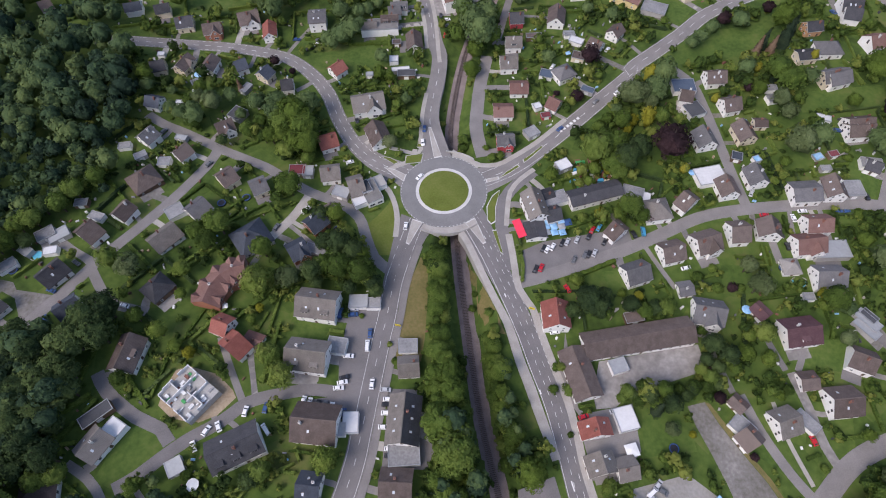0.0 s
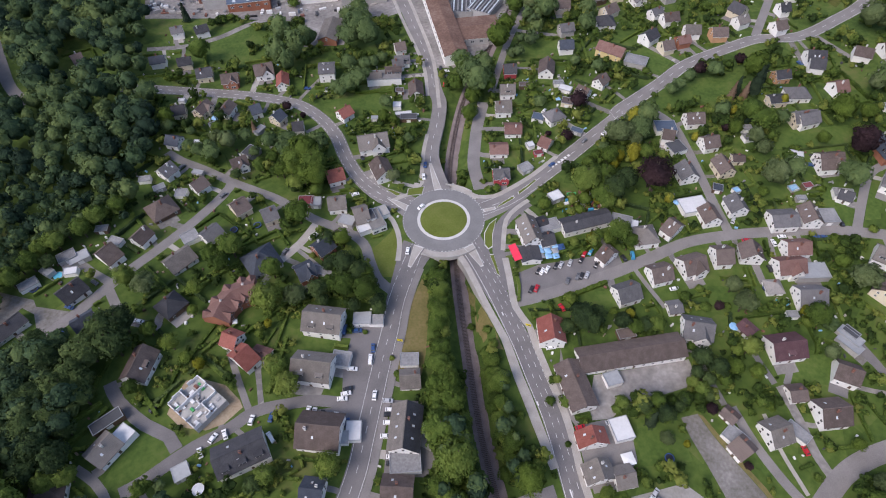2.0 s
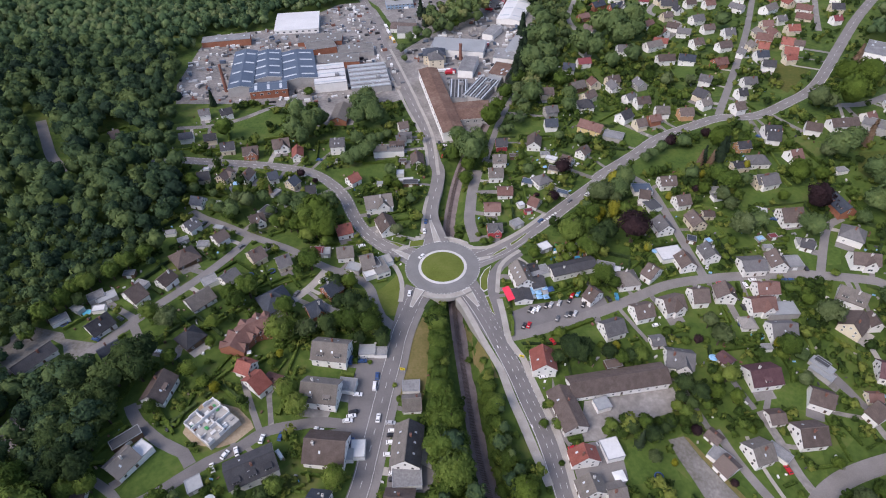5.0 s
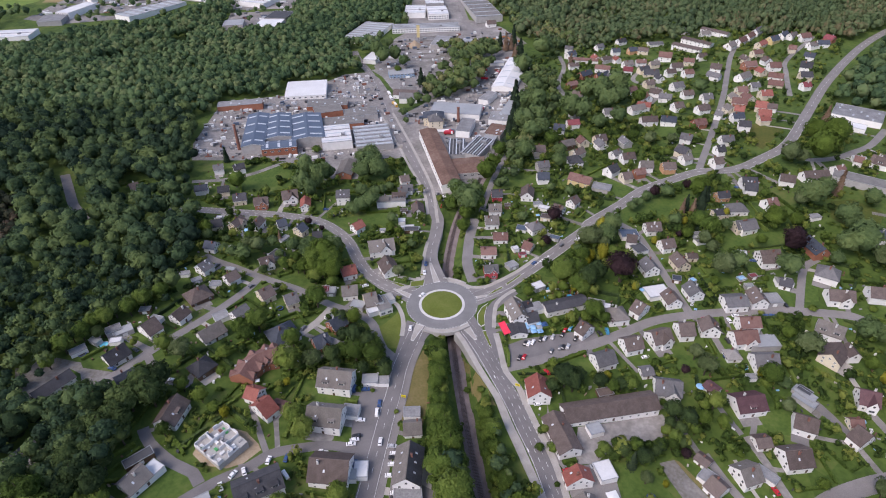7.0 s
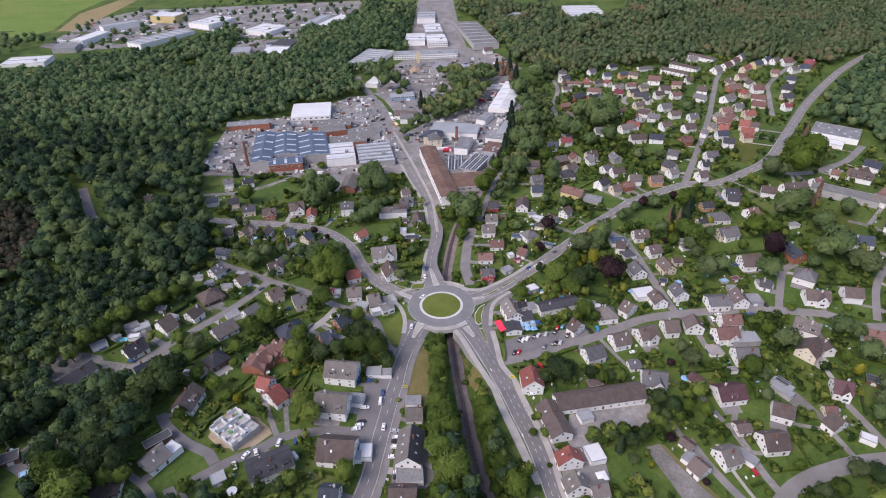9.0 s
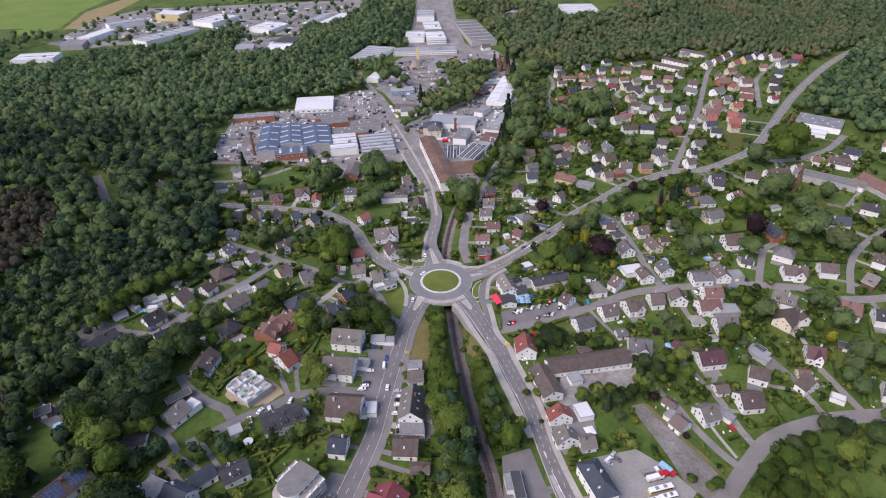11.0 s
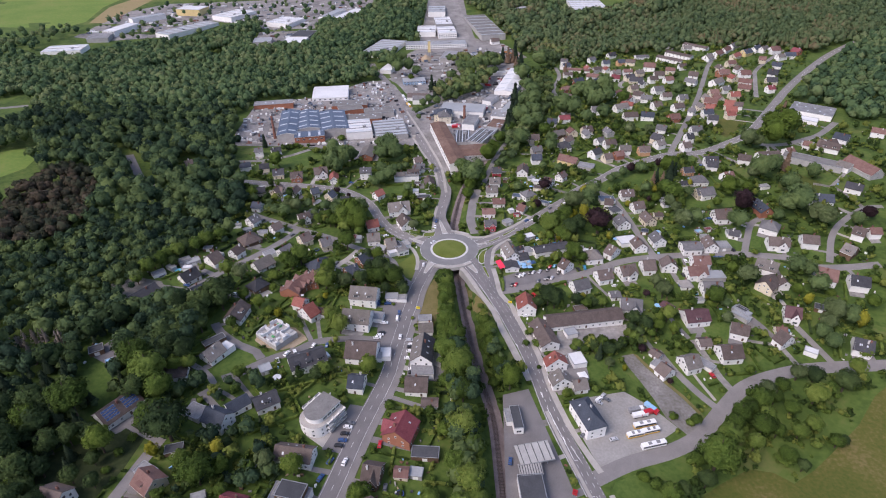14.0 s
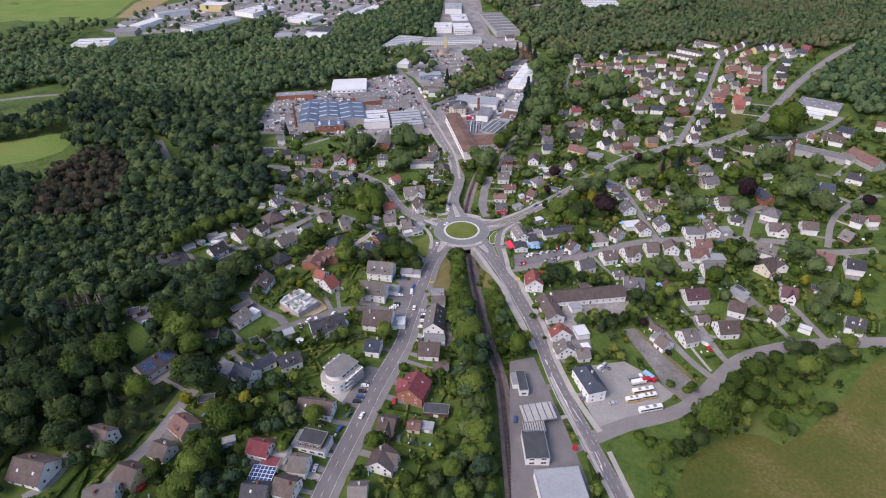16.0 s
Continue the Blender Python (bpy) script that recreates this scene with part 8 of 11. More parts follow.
def sector(name, r0, r1, a0, a1, z0, z1, material, label, category, seg=24):
    """Part of a ring with all its sides, angles in degrees."""
    v, f = [], []
    for k in range(seg + 1):
        a = radians(a0 + (a1 - a0) * k / seg)
        c, s = math.cos(a), math.sin(a)
        v += [(CX + r0 * c, CY + r0 * s, z1), (CX + r1 * c, CY + r1 * s, z1), (CX + r1 * c, CY + r1 * s, z0), (CX + r0 * c, CY + r0 * s, z0)]
    for k in range(seg):
        a, b = 4 * k, 4 * k + 4
        f += [(a, a + 1, b + 1, b), (a + 1, a + 2, b + 2, b + 1), (a + 3, a, b, b + 3), (a + 2, a + 3, b + 3, b + 2)]
    f += [(3, 2, 1, 0), (4 * seg, 4 * seg + 1, 4 * seg + 2, 4 * seg + 3)]
    return tagged(new(name, mesh(name, v, f, [material])), label, category, kind="structure")


sector("footway", 21.6, 25.2, -118, -52, CZ - 1.4, CZ + 0.12, "pavement", "pale footway over a railway bridge", "pavement")
sector("bridge_parapet", 25.2, 25.6, -118, -52, CZ - 1.6, CZ + 1.0, "concrete", "pale concrete bridge parapet", "parapet")
sector("bridge_wall", 24.2, 25.3, -120, -88, CZ - 9, CZ - 0.4, "concrete", "pale concrete abutment of a railway bridge", "bridge wall")
sector("bridge_wall", 24.2, 25.3, -66, -48, CZ - 9, CZ - 0.4, "concrete", "pale concrete abutment of a railway bridge", "bridge wall")
sector("footway", 21.6, 24.4, 38, 78, CZ - 1.4, CZ + 0.12, "pavement", "pale footway over a railway bridge", "pavement")
sector("bridge_parapet", 24.4, 24.8, 50, 86, CZ - 7, CZ + 0.9, "concrete", "pale concrete bridge parapet", "parapet")


# ---- single buildings and things of their own ----
def shell(x, y, turn, length, width):
    """A house under construction: floor slab, open rooms, stacks of material."""
    ob = new("unfinished_house")
    z = float(level(x, y))
    ob.matrix_basis = pose(x, y, z, 0, 0, turn)
    tagged(ob, "unfinished roofless house shell with pale brick walls", "building site")
    BLOCKED.append((x, y, turn, length / 2 + 1, width / 2 + 1))
    a, b, h = length / 2, width / 2, 3.0
    part("slab", boxes("slab", ["concrete"], (-a, a, -b, b, -2, h, 0)), ob)
    t = 0.36
    rng = random.Random(4)
    for x0, x1, y0, y1 in ((-a, a, -b, -b + t), (-a, a * 0.3, b - t, b), (-a, -a + t, -b + t, b - t), (a - t, a, -b + t, b * 0.4), (-a * 0.35, -a * 0.35 + t, -b + t, b - t), (a * 0.3, a * 0.3 + t, -b + t, b - t), (-a * 0.35 + t, a * 0.3, 0, t), (a * 0.3 + t, a - t, b * 0.05, b * 0.05 + t), (-a + t, -a * 0.35, -b * 0.2, -b * 0.2 + t)):
        n = max(1, int(max(x1 - x0, y1 - y0) / 2.4))
        for i in range(n):
            if rng.random() < 0.13:
                continue
            u0, u1, w0, w1 = (x0 + (x1 - x0) * i / n, x0 + (x1 - x0) * (i + 1) / n, y0, y1) if x1 - x0 > y1 - y0 else (x0, x1, y0 + (y1 - y0) * i / n, y0 + (y1 - y0) * (i + 1) / n)
            part("wall", boxes("wall", ["flat_white"], (u0, u1, w0, w1, h, h + rng.choice((0.9, 1.6, 2.4, 2.4, 2.6)), 0)), ob)
    for k in range(26):
        px, py = rng.uniform(-0.85, 0.85) * a, rng.uniform(-0.85, 0.85) * b
        s = rng.uniform(0.5, 1.1)
        part("pallet", boxes("pallet", [rng.choice(("paint_green", "chimney_brick", "flat_grey", "frame_white", "frame_white", "flat_white"))], (-s, s, -s * 0.6, s * 0.6, 0, rng.uniform(0.4, 1.0), 0)), ob, pose(px, py, h, 0, 0, rng.choice((0, 90))))
    return ob


shell(-100.8, 67.5, -38, 17.5, 15.5)
gabled_row(-96.2, 118.4, [(-5.3, -12.9), (-3.5, -5.6), (0.0, 0.0), (4.7, 2.9), (9.8, 4.1)], 12.5, "rosy", "brick", 4.6, 3.6, [(0.08, 1), (0.3, 1), (0.52, 1), (0.75, 1), (0.95, 1), (0.12, -1), (0.38, -1), (0.62, -1), (0.88, -1)])


def round_flats(x, y, turn):
    """A white block of flats with one rounded end and a set-back top storey."""
    ob = new("apartment_building")
    ob.matrix_basis = pose(x, y, float(level(x, y)), 0, 0, turn)
    tagged(ob, "white block of flats with a rounded end and flat roof", "building")
    BLOCKED.append((x, y, turn, 14, 10))

    def body(name, half, a, b, z0, z1, materials):
        out = [(b, -half), (b, half)] + [(a - half * math.sin(k * math.pi / 14) * 0.9, half * math.cos(k * math.pi / 14)) for k in range(15)]
        n = len(out)
        v = [(p, q, z0) for p, q in out] + [(p, q, z1) for p, q in out]
        return mesh(name, v, [tuple(range(n, 2 * n))] + [(k, (k + 1) % n, n + (k + 1) % n, n + k) for k in range(n)], materials, [1] + [0] * n)
    part("main_body", body("main_body", 7.6, -4, 9.5, -3, 6.2, ["white", "concrete"]), ob)
    part("terrace_rail", body("terrace_rail", 7.5, -4, 9.4, 6.2, 6.3, ["white", "pavement"]), ob)
    part("top_storey", body("top_storey", 5.4, -3.0, 8.6, 6.2, 9.2, ["white", "roofing"]), ob)
    part("roof", body("roof", 5.8, -3.0, 9.0, 9.2, 9.55, ["flat_white", "roofing"]), ob)
    for zz in (1.6, 4.5):
        for k in range(4):
            part("window", WIDE, ob, pose(-3 + k * 3.4, -7.6, zz))
            part("window", WIDE, ob, pose(-3 + k * 3.4, 7.6, zz, 0, 0, 180))
        for k in range(5):
            part("window", WINDOW, ob, pose(-4 - 7.6 * 0.9 * math.sin(k * math.pi / 5 + 0.3), 7.6 * math.cos(k * math.pi / 5 + 0.3), zz, 0, 0, -90 - math.degrees(math.pi / 2 - (k * math.pi / 5 + 0.3))))
    rail = boxes("balcony", ["white", "greywall"], (-1.8, 1.8, -1.6, 0, -0.15, 0, 0), (-1.8, 1.8, -1.6, -1.5, 0, 1.0, 1), (-1.8, -1.7, -1.5, 0, 0, 1.0, 0), (1.7, 1.8, -1.5, 0, 0, 1.0, 0))
    for k in range(3):
        for zz in (0.4, 3.0, 6.2):
            part("balcony", rail, ob, pose(-1.5 + k * 4.2, -7.6, zz))
            part("balcony", rail, ob, pose(-1.5 + k * 4.2, 7.6, zz, 0, 0, 180))
    for k in range(4):
        part("window", WIDE, ob, pose(-2.0 + k * 3.0, -5.4, 7.6))
        part("window", WIDE, ob, pose(-2.0 + k * 3.0, 5.4, 7.6, 0, 0, 180))
    return ob


round_flats(-66.7, 9.5, 55)


def canopy(x, y, turn, length, width, height, label, ribs=5, top="flat_white", name="filling_station_canopy"):
    ob = new(name)
    ob.matrix_basis = pose(x, y, float(level(x, y)), 0, 0, turn)
    tagged(ob, label, "canopy")
    BLOCKED.append((x, y, turn, length / 2, width / 2))
    a, b = length / 2, width / 2
    part("roof", boxes("roof", [top, "steel"], (-a, a, -b, b, height, height + 0.35, 0), (-a - 0.1, a + 0.1, -b - 0.15, -b, height - 0.3, height + 0.5, 1), (-a - 0.1, a + 0.1, b, b + 0.15, height - 0.3, height + 0.5, 1)), ob)
    for k in range(ribs):
        xx = -a + (k + 0.5) * length / ribs
        part("rib", boxes("rib", ["flat_dark"], (-0.15, 0.15, -b, b, 0, 0.2, 0)), ob, pose(xx, 0, height + 0.35))
    for sx in (-0.7, 0, 0.7):
        for sy in (-0.6, 0.6):
            part("post", boxes("post", ["steel"], (-0.15, 0.15, -0.15, 0.15, -1, height, 0)), ob, pose(sx * a, sy * b, 0))
    return ob


canopy(37.4, -7.8, 10, 17, 11, 4.8, "pale filling station canopy on steel posts", 5, "concrete")
canopy(34.3, -16.8, 4, 11, 6, 4.4, "pale ribbed canopy in front of a shop", 9, "concrete")


def panel_carport(x, y, turn, nx, ny, height):
    """An open carport on posts, roofed with a white-framed grid of solar panels."""
    ob = new("carport")
    ob.matrix_basis = pose(x, y, float(level(x, y)), 0, 0, turn)
    tagged(ob, "white-framed carport roofed with a grid of dark blue solar panels", "carport")
    a, b = nx * 0.9, ny * 1.0
    BLOCKED.append((x, y, turn, a, b))
    pane = boxes("solar_panel", ["solar"], (-0.79, 0.79, -0.88, 0.88, 0.1, 0.16, 0))
    part("frame", boxes("frame", ["frame_white"], *[(-a + i * 1.8 - 0.1, -a + i * 1.8 + 0.1, -b - 0.1, b + 0.1, 0, 0.2, 0) for i in range(nx + 1)]), ob, pose(0, 0, height))
    for j in range(ny + 1):
        part("purlin", boxes("purlin", ["frame_white"], (-a - 0.1, a + 0.1, -0.1, 0.1, 0, 0.19, 0)), ob, pose(0, -b + j * 2.0, height))
    for i in range(nx):
        for j in range(ny):
            part("solar_panel", pane, ob, pose(-a + (i + 0.5) * 1.8, -b + (j + 0.5) * 2.0, height))
    for sx in (-0.95, 0, 0.95):
        for sy in (-0.95, 0.95):
            part("post", boxes("post", ["frame_white"], (-0.1, 0.1, -0.1, 0.1, -1, height, 0)), ob, pose(sx * a, sy * b, 0))
    return ob


panel_carport(-91.6, -52.2, -8, 6, 4, 3.0)


def stack(x, y, tall, r0, r1):
    ob = new("factory_chimney")
    ob.matrix_basis = pose(x, y, float(level(x, y)))
    tagged(ob, "tall tapered red brick factory chimney", "chimney")
    v, f = limb((0, 0, -2), (0, 0, tall), r0, r1, 14)
    part("shaft", mesh("shaft", v, f, ["chimney_brick"]), ob)
    v, f = limb((0, 0, tall - 1.5), (0, 0, tall + 0.2), r1 * 1.25, r1 * 1.25, 14)
    part("collar", mesh("collar", v, f + [tuple(range(14, 28))], ["chimney_brick"]), ob)
    return ob


stack(-175.3, 388.4, 24, 1.7, 1.0)
stack(25.7, 446.5, 15, 1.6, 1.2)


def awning(x, y, turn, length, width):
    ob = new("awning")
    ob.matrix_basis = pose(x, y, float(level(x, y)), 0, 0, turn)
    tagged(ob, "bright red fabric awning over a pub terrace", "awning")
    a, b = length / 2, width / 2
    v = [(-a, -b, 2.5), (a, -b, 2.5), (a, b, 3.3), (-a, b, 3.3)]
    v += [(p, q, r + 0.06) for p, q, r in v]
    part("fabric", mesh("fabric", v, [(4, 5, 6, 7), (3, 2, 1, 0), (0, 1, 5, 4), (1, 2, 6, 5), (2, 3, 7, 6), (3, 0, 4, 7)], ["awning_red"]), ob)
    for k in (-0.95, -0.3, 0.3, 0.95):
        part("post", boxes("post", ["steel"], (-0.05, 0.05, -0.05, 0.05, -0.5, 2.5, 0)), ob, pose(k * a, -b + 0.1, 0))
    return ob


awning(36.1, 144.8, -75, 10, 3.8)


def parasol(x, y, size, material, label, square=True):
    ob = new("parasol")
    ob.matrix_basis = pose(x, y, float(level(x, y)), 0, 0, 12)
    tagged(ob, label, "parasol", "parasols of the pub garden" if "pub" in label else "")
    n = 4 if square else 10
    v = [(size * math.cos(6.28319 * (k + 0.5) / n), size * math.sin(6.28319 * (k + 0.5) / n), 2.4) for k in range(n)] + [(0, 0, 3.0)]
    part("canopy", mesh("canopy", v, [(k, (k + 1) % n, n) for k in range(n)], [material]), ob)
    part("pole", boxes("pole", ["steel"], (-0.04, 0.04, -0.04, 0.04, -0.3, 2.95, 0)), ob)
    return ob


for j in range(3):
    for k in range(3):
        x, y = 52.5, 145.8
        parasol(x - 3.6 + j * 3.7, y - 3.0 + k * 3.2, 2.35, "tarp_blue" if (j + k) % 3 else "sheet_grey", "blue and white pub garden parasol")
parasol(59.5, 148.2, 2.6, "paint_blue", "violet blue pub garden parasol")
parasol(-93.5, 34.2, 2.4, "frame_white", "round white garden parasol", False)
parasol(133.3, 102.7, 2.2, "tarp_blue", "round blue garden parasol", False)
parasol(-135.0, 252.5, 2.6, "tarp_blue", "round blue garden parasol", False)
parasol(72.5, 44.9, 3.6, "frame_white", "large white garden tent")
parasol(-93.7, 105.9, 1.6, "frame_white", "square white garden parasol")


def disc(name, x, y, r, parts, label, category, squash=1.0):
    ob = new(name)
    ob.matrix_basis = pose(x, y, float(level(x, y)) + 0.05, 0, 0, 20) @ Matrix.Diagonal((1, squash, 1, 1))
    tagged(ob, label, category)
    for pname, r0, r1, z0, z1, material in parts:
        part(pname, ring(pname, r0 * r, r1 * r, z0, z1, [material, material], 24, (0, 0)), ob)
    return ob


for x, y, r, q in ((161.1, 115.7, 3.6, 0.75), (-180.7, 131.4, 2.6, 0.85)):
    disc("swimming_pool", x, y, r, (("rim", 1.0, 1.15, -0.3, 0.25, "concrete"), ("water", 0.01, 1.0, -0.3, 0.12, "water")), "light blue garden swimming pool", "pool", q)
for x, y in ((-187.3, 123.3), (155.8, 123.0), (-94.8, 165.7), (-106.0, 162.2), (90.1, 45.6), (-26.3, -28.9), (88.7, 247.5), (-111.9, -37.1), (-49.7, 146.9)):
    disc("trampoline", x, y, 1.9, (("frame_pad", 0.85, 1.05, 0.7, 0.85, "paint_blue"), ("jumping_mat", 0.01, 0.86, 0.72, 0.76, "plastic_black"), ("skirt", 0.98, 1.02, -0.1, 0.7, "plastic_black")), "round garden trampoline with a blue rim", "trampoline")


def sign(x, y, turn, label, material="sign_yellow", w=2.4, h=1.7, low=1.9):
    ob = new("road_sign")
    ob.matrix_basis = pose(x, y, float(level(x, y)), 0, 0, turn)
    tagged(ob, label, "sign")
    p = part("panel", boxes("panel", [material], (-w / 2, w / 2, -0.04, 0.04, low, low + h, 0)), ob)
    for k in (0.3, 0.6):
        part("text_bar", boxes("text_bar", ["plastic_black"], (-w * 0.35, w * 0.35, -0.06, -0.04, low + h * k, low + h * k + 0.2, 0)), p)
    for s in (-0.4, 0.4):
        part("post", boxes("post", ["steel"], (-0.05, 0.05, -0.05, 0.05, -0.5, low, 0)), ob, pose(s * w, 0, 0))
    return ob


sign(-20.1, 96.9, -12, "yellow road sign panel with dark lettering")
sign(38.2, 104.4, -20, "yellow road sign panel with dark lettering")
sign(53.4, -27.0, -25, "red and white filling station price sign", "paint_red", 2.2, 4.2, 1.0)

# buses and trucks in the yard
bus(98.4, 13.6, 12, "yellow")
bus(91.8, 7.3, 12, "yellow", 9)
bus(100.5, 9.8, 12, "yellow", 9)
bus(99.3, 1.3, 12, "white", 13)


def truck(x, y, turn, paint, load, label="parked truck with a loading box on gravel"):
    ob = new("truck")
    ob.matrix_basis = pose(x, y, float(level(x, y)) + 0.12, 0, 0, turn)
    tagged(ob, label, "truck", "trucks in the yards")
    part("cab", boxes("cab", [paint, "glass"], (2.6, 4.4, -1.15, 1.15, 0.5, 2.6, 0), (4.2, 4.45, -1.0, 1.0, 1.5, 2.4, 1)), ob)
    part("load_box", boxes("load_box", [load], (-4.0, 2.4, -1.2, 1.2, 0.9, 2.8, 0)), ob)
    for wx in (-2.8, 3.4):
        for wy in (-1.05, 1.05):
            part("wheel", WHEEL, ob, Matrix.LocRotScale((wx, wy, 0.45), None, (1.4, 1.3, 1.4)))
    return ob


truck(96.2, 22.8, 12, "paint_white", "flat_grey")
truck(97.6, 19.6, 12, "paint_white", "paint_white")
truck(101.8, 21.0, 20, "paint_red", "paint_red")
truck(105.2, 24.1, -55, "paint_red", "tarp_blue")
for x, y, turn, load in ((65.3, 505.5, 65, "paint_red"), (61.0, 494.0, 66, "paint_white"), (52.5, 475.0, 66, "paint_red"), (49.5, 467.0, 66, "paint_red"), (38.3, 434.6, 62, "paint_red"), (13.0, 421.5, 5, "paint_white"), (14.5, 416.5, 5, "paint_red"), (65.3, 612.7, -30, "paint_red"), (64.6, 602.0, -30, "paint_red"), (62.1, 590.0, -30, "paint_red"), (81.3, 597.9, 70, "paint_red")):
    truck(x, y, turn, "paint_white" if load == "paint_red" else "paint_red", load, "red and white truck parked beside factory halls")
for x, y, turn in ((-47.1, 533.4, -72), (-44.0, 518.0, -72), (-38.4, 496.1, -72)):
    truck(x, y, turn, "paint_yellow" if y < 500 else "paint_white", "paint_white", "pale truck parked beside a works road")


def waste_skip(x, y, turn):
    """An open steel container with sloping ends."""
    ob = new("waste_skip")
    ob.matrix_basis = pose(x, y, float(level(x, y)) + 0.2, 0, 0, turn)
    tagged(ob, "orange open steel skip standing in a works yard", "skip", "orange skips in the works yard")
    v = []
    for inset in (0.0, 0.12):
        for hx, z in ((1.6 - inset, 0.1 + inset), (2.9 - inset, 2.0)):
            v += [(-hx, -1.2 + inset, z), (hx, -1.2 + inset, z), (hx, 1.2 - inset, z), (-hx, 1.2 - inset, z)]
    f = [(3, 2, 1, 0), (8, 9, 10, 11)]
    for k in range(4):
        n = (k + 1) % 4
        f += [(k, n, 4 + n, 4 + k), (8 + n, 8 + k, 12 + k, 12 + n), (4 + k, 4 + n, 12 + n, 12 + k)]
    part("tub", mesh("tub", v, f, ["paint_orange"]), ob)
    part("rubble", boxes("rubble", ["sand"], (-1.9, 1.9, -1.05, 1.05, 0.5, 1.5, 0)), ob)


for x, y in ((81.9, 748.7), (86.3, 739.1), (91.5, 744.0), (105.9, 752.8), (110.6, 745.1), (115.5, 741.8), (120.0, 735.3), (126.1, 728.3)):
    waste_skip(x, y, 25 + x % 7)

# goods, containers and vehicles of the works yards, too many and too small to count
def clutter(area, count, seed, label, colors, big=1.0):
    rng = np.random.default_rng(seed)
    xs, ys = [p[0] for p in area], [p[1] for p in area]
    verts, faces, idx = [], [], []
    made = tries = 0
    while made < count and tries < 20 * count:
        tries += 1
        x, y = rng.uniform(min(xs), max(xs)), rng.uniform(min(ys), max(ys))
        if not inside(np.array(x), np.array(y), list(area)) or any(abs(x - h[0]) < 60 and abs(y - h[1]) < 60 and abs((x - h[0]) * math.cos(radians(h[2])) + (y - h[1]) * math.sin(radians(h[2]))) < h[3] and abs(-(x - h[0]) * math.sin(radians(h[2])) + (y - h[1]) * math.cos(radians(h[2]))) < h[4] for h in BLOCKED):
            continue
        l, w, h = rng.uniform(1.2, 4.5) * big, rng.uniform(0.8, 2.0) * big, rng.uniform(0.8, 2.6)
        v, f = box_data(-l / 2, l / 2, -w / 2, w / 2, 0, h)
        a = rng.choice([0.1, 1.67, 0.4])
        z = float(level(x, y)) + 0.05
        n = len(verts)
        verts += [(p * math.cos(a) - q * math.sin(a) + x, p * math.sin(a) + q * math.cos(a) + y, r + z) for p, q, r in v]
        faces += [tuple(i + n for i in q) for q in f]
        idx += [int(rng.integers(0, len(colors)))] * 6
        made += 1
    return tagged(new("stored_goods", mesh("stored_goods", verts, faces, colors, idx)), label, "stored goods", kind="stuff")


GOODS = ["frame_white", "frame_white", "flat_grey", "flat_dark", "flat_white", "chimney_brick", "pavement", "sheet_grey", "paint_grey", "sheet_blue", "concrete", "paint_black", "paint_silver"]
clutter([(-219.0, 401.7), (-222.6, 506.1), (-152.2, 530.3), (-104.1, 602.3), (-73.7, 608.3), (-43.6, 476.8), (-24.3, 390.5), (-103.2, 366.4), (-153.1, 369.9), (-208.9, 369.3)], 420, 1, "pallets, containers and vehicles in a works yard", GOODS, 1.2)
clutter([(-25.9, 467.8), (-2.4, 498.9), (57.2, 559.0), (103.4, 666.6), (102.6, 512.4), (57.5, 381.3), (17.0, 389.0)], 160, 2, "trailers, cars and containers in a works yard", GOODS, 1.5)
clutter([(-71.3, 640.4), (-49.6, 765.0), (36.1, 772.8), (107.8, 797.5), (132.6, 725.4), (30.8, 659.4), (-17.9, 511.6)], 160, 3, "cars and stored goods in works yards", GOODS, 1.5)
clutter([(-636.3, 913.9), (-632.6, 1054.0), (-566.2, 1129.8), (-368.8, 1127.8), (-134.7, 1107.6), (-219.4, 952.4), (-218.6, 821.7), (-266.5, 773.6), (-323.3, 932.1), (-427.4, 993.1), (-488.1, 913.0)], 260, 4, "cars and stored goods of an industrial estate", GOODS, 2.6)


def heap(x, y, r, tall, material, label):
    rng = random.Random(2)
    v = [(0, 0, tall)]
    f = []
    for j, k in enumerate((0.35, 0.7, 1.0)):
        v += [(r * k * math.cos(i * 0.3927) * rng.uniform(0.9, 1.1), r * k * math.sin(i * 0.3927) * rng.uniform(0.9, 1.1), tall * (1 - k) * rng.uniform(0.85, 1.1) - (0.3 if k == 1 else 0)) for i in range(16)]
    for i in range(16):
        f.append((0, 1 + i, 1 + (i + 1) % 16))
        for j in (0, 1):
            a, b = 1 + 16 * j, 17 + 16 * j
            f.append((a + i, b + i, b + (i + 1) % 16, a + (i + 1) % 16))
    ob = new("sand_heap", mesh("sand_heap", v, f, [material]))
    ob.matrix_basis = pose(x, y, float(level(x, y)))
    return tagged(ob, label, "heap")


heap(-20.3, 727.5, 11, 9, "sand", "large brown sand heap in a builders yard")


def silo(x, y, tall):
    ob = new("gravel_silo")
    ob.matrix_basis = pose(x, y, float(level(x, y)))
    tagged(ob, "tall pale yellow silo tower in a builders yard", "silo")
    part("tower", boxes("tower", ["yellow"], (-2.2, 2.2, -2.2, 2.2, 5, tall, 0)), ob)
    part("roof", boxes("roof", ["sheet_grey"], (-2.5, 2.5, -2.5, 2.5, tall, tall + 0.6, 0)), ob)
    for sx in (-1.8, 1.8):
        for sy in (-1.8, 1.8):
            part("leg", boxes("leg", ["steel"], (-0.25, 0.25, -0.25, 0.25, -1, 5, 0)), ob, pose(sx, sy, 0))
    return ob


silo(-15.1, 755.2, 22)

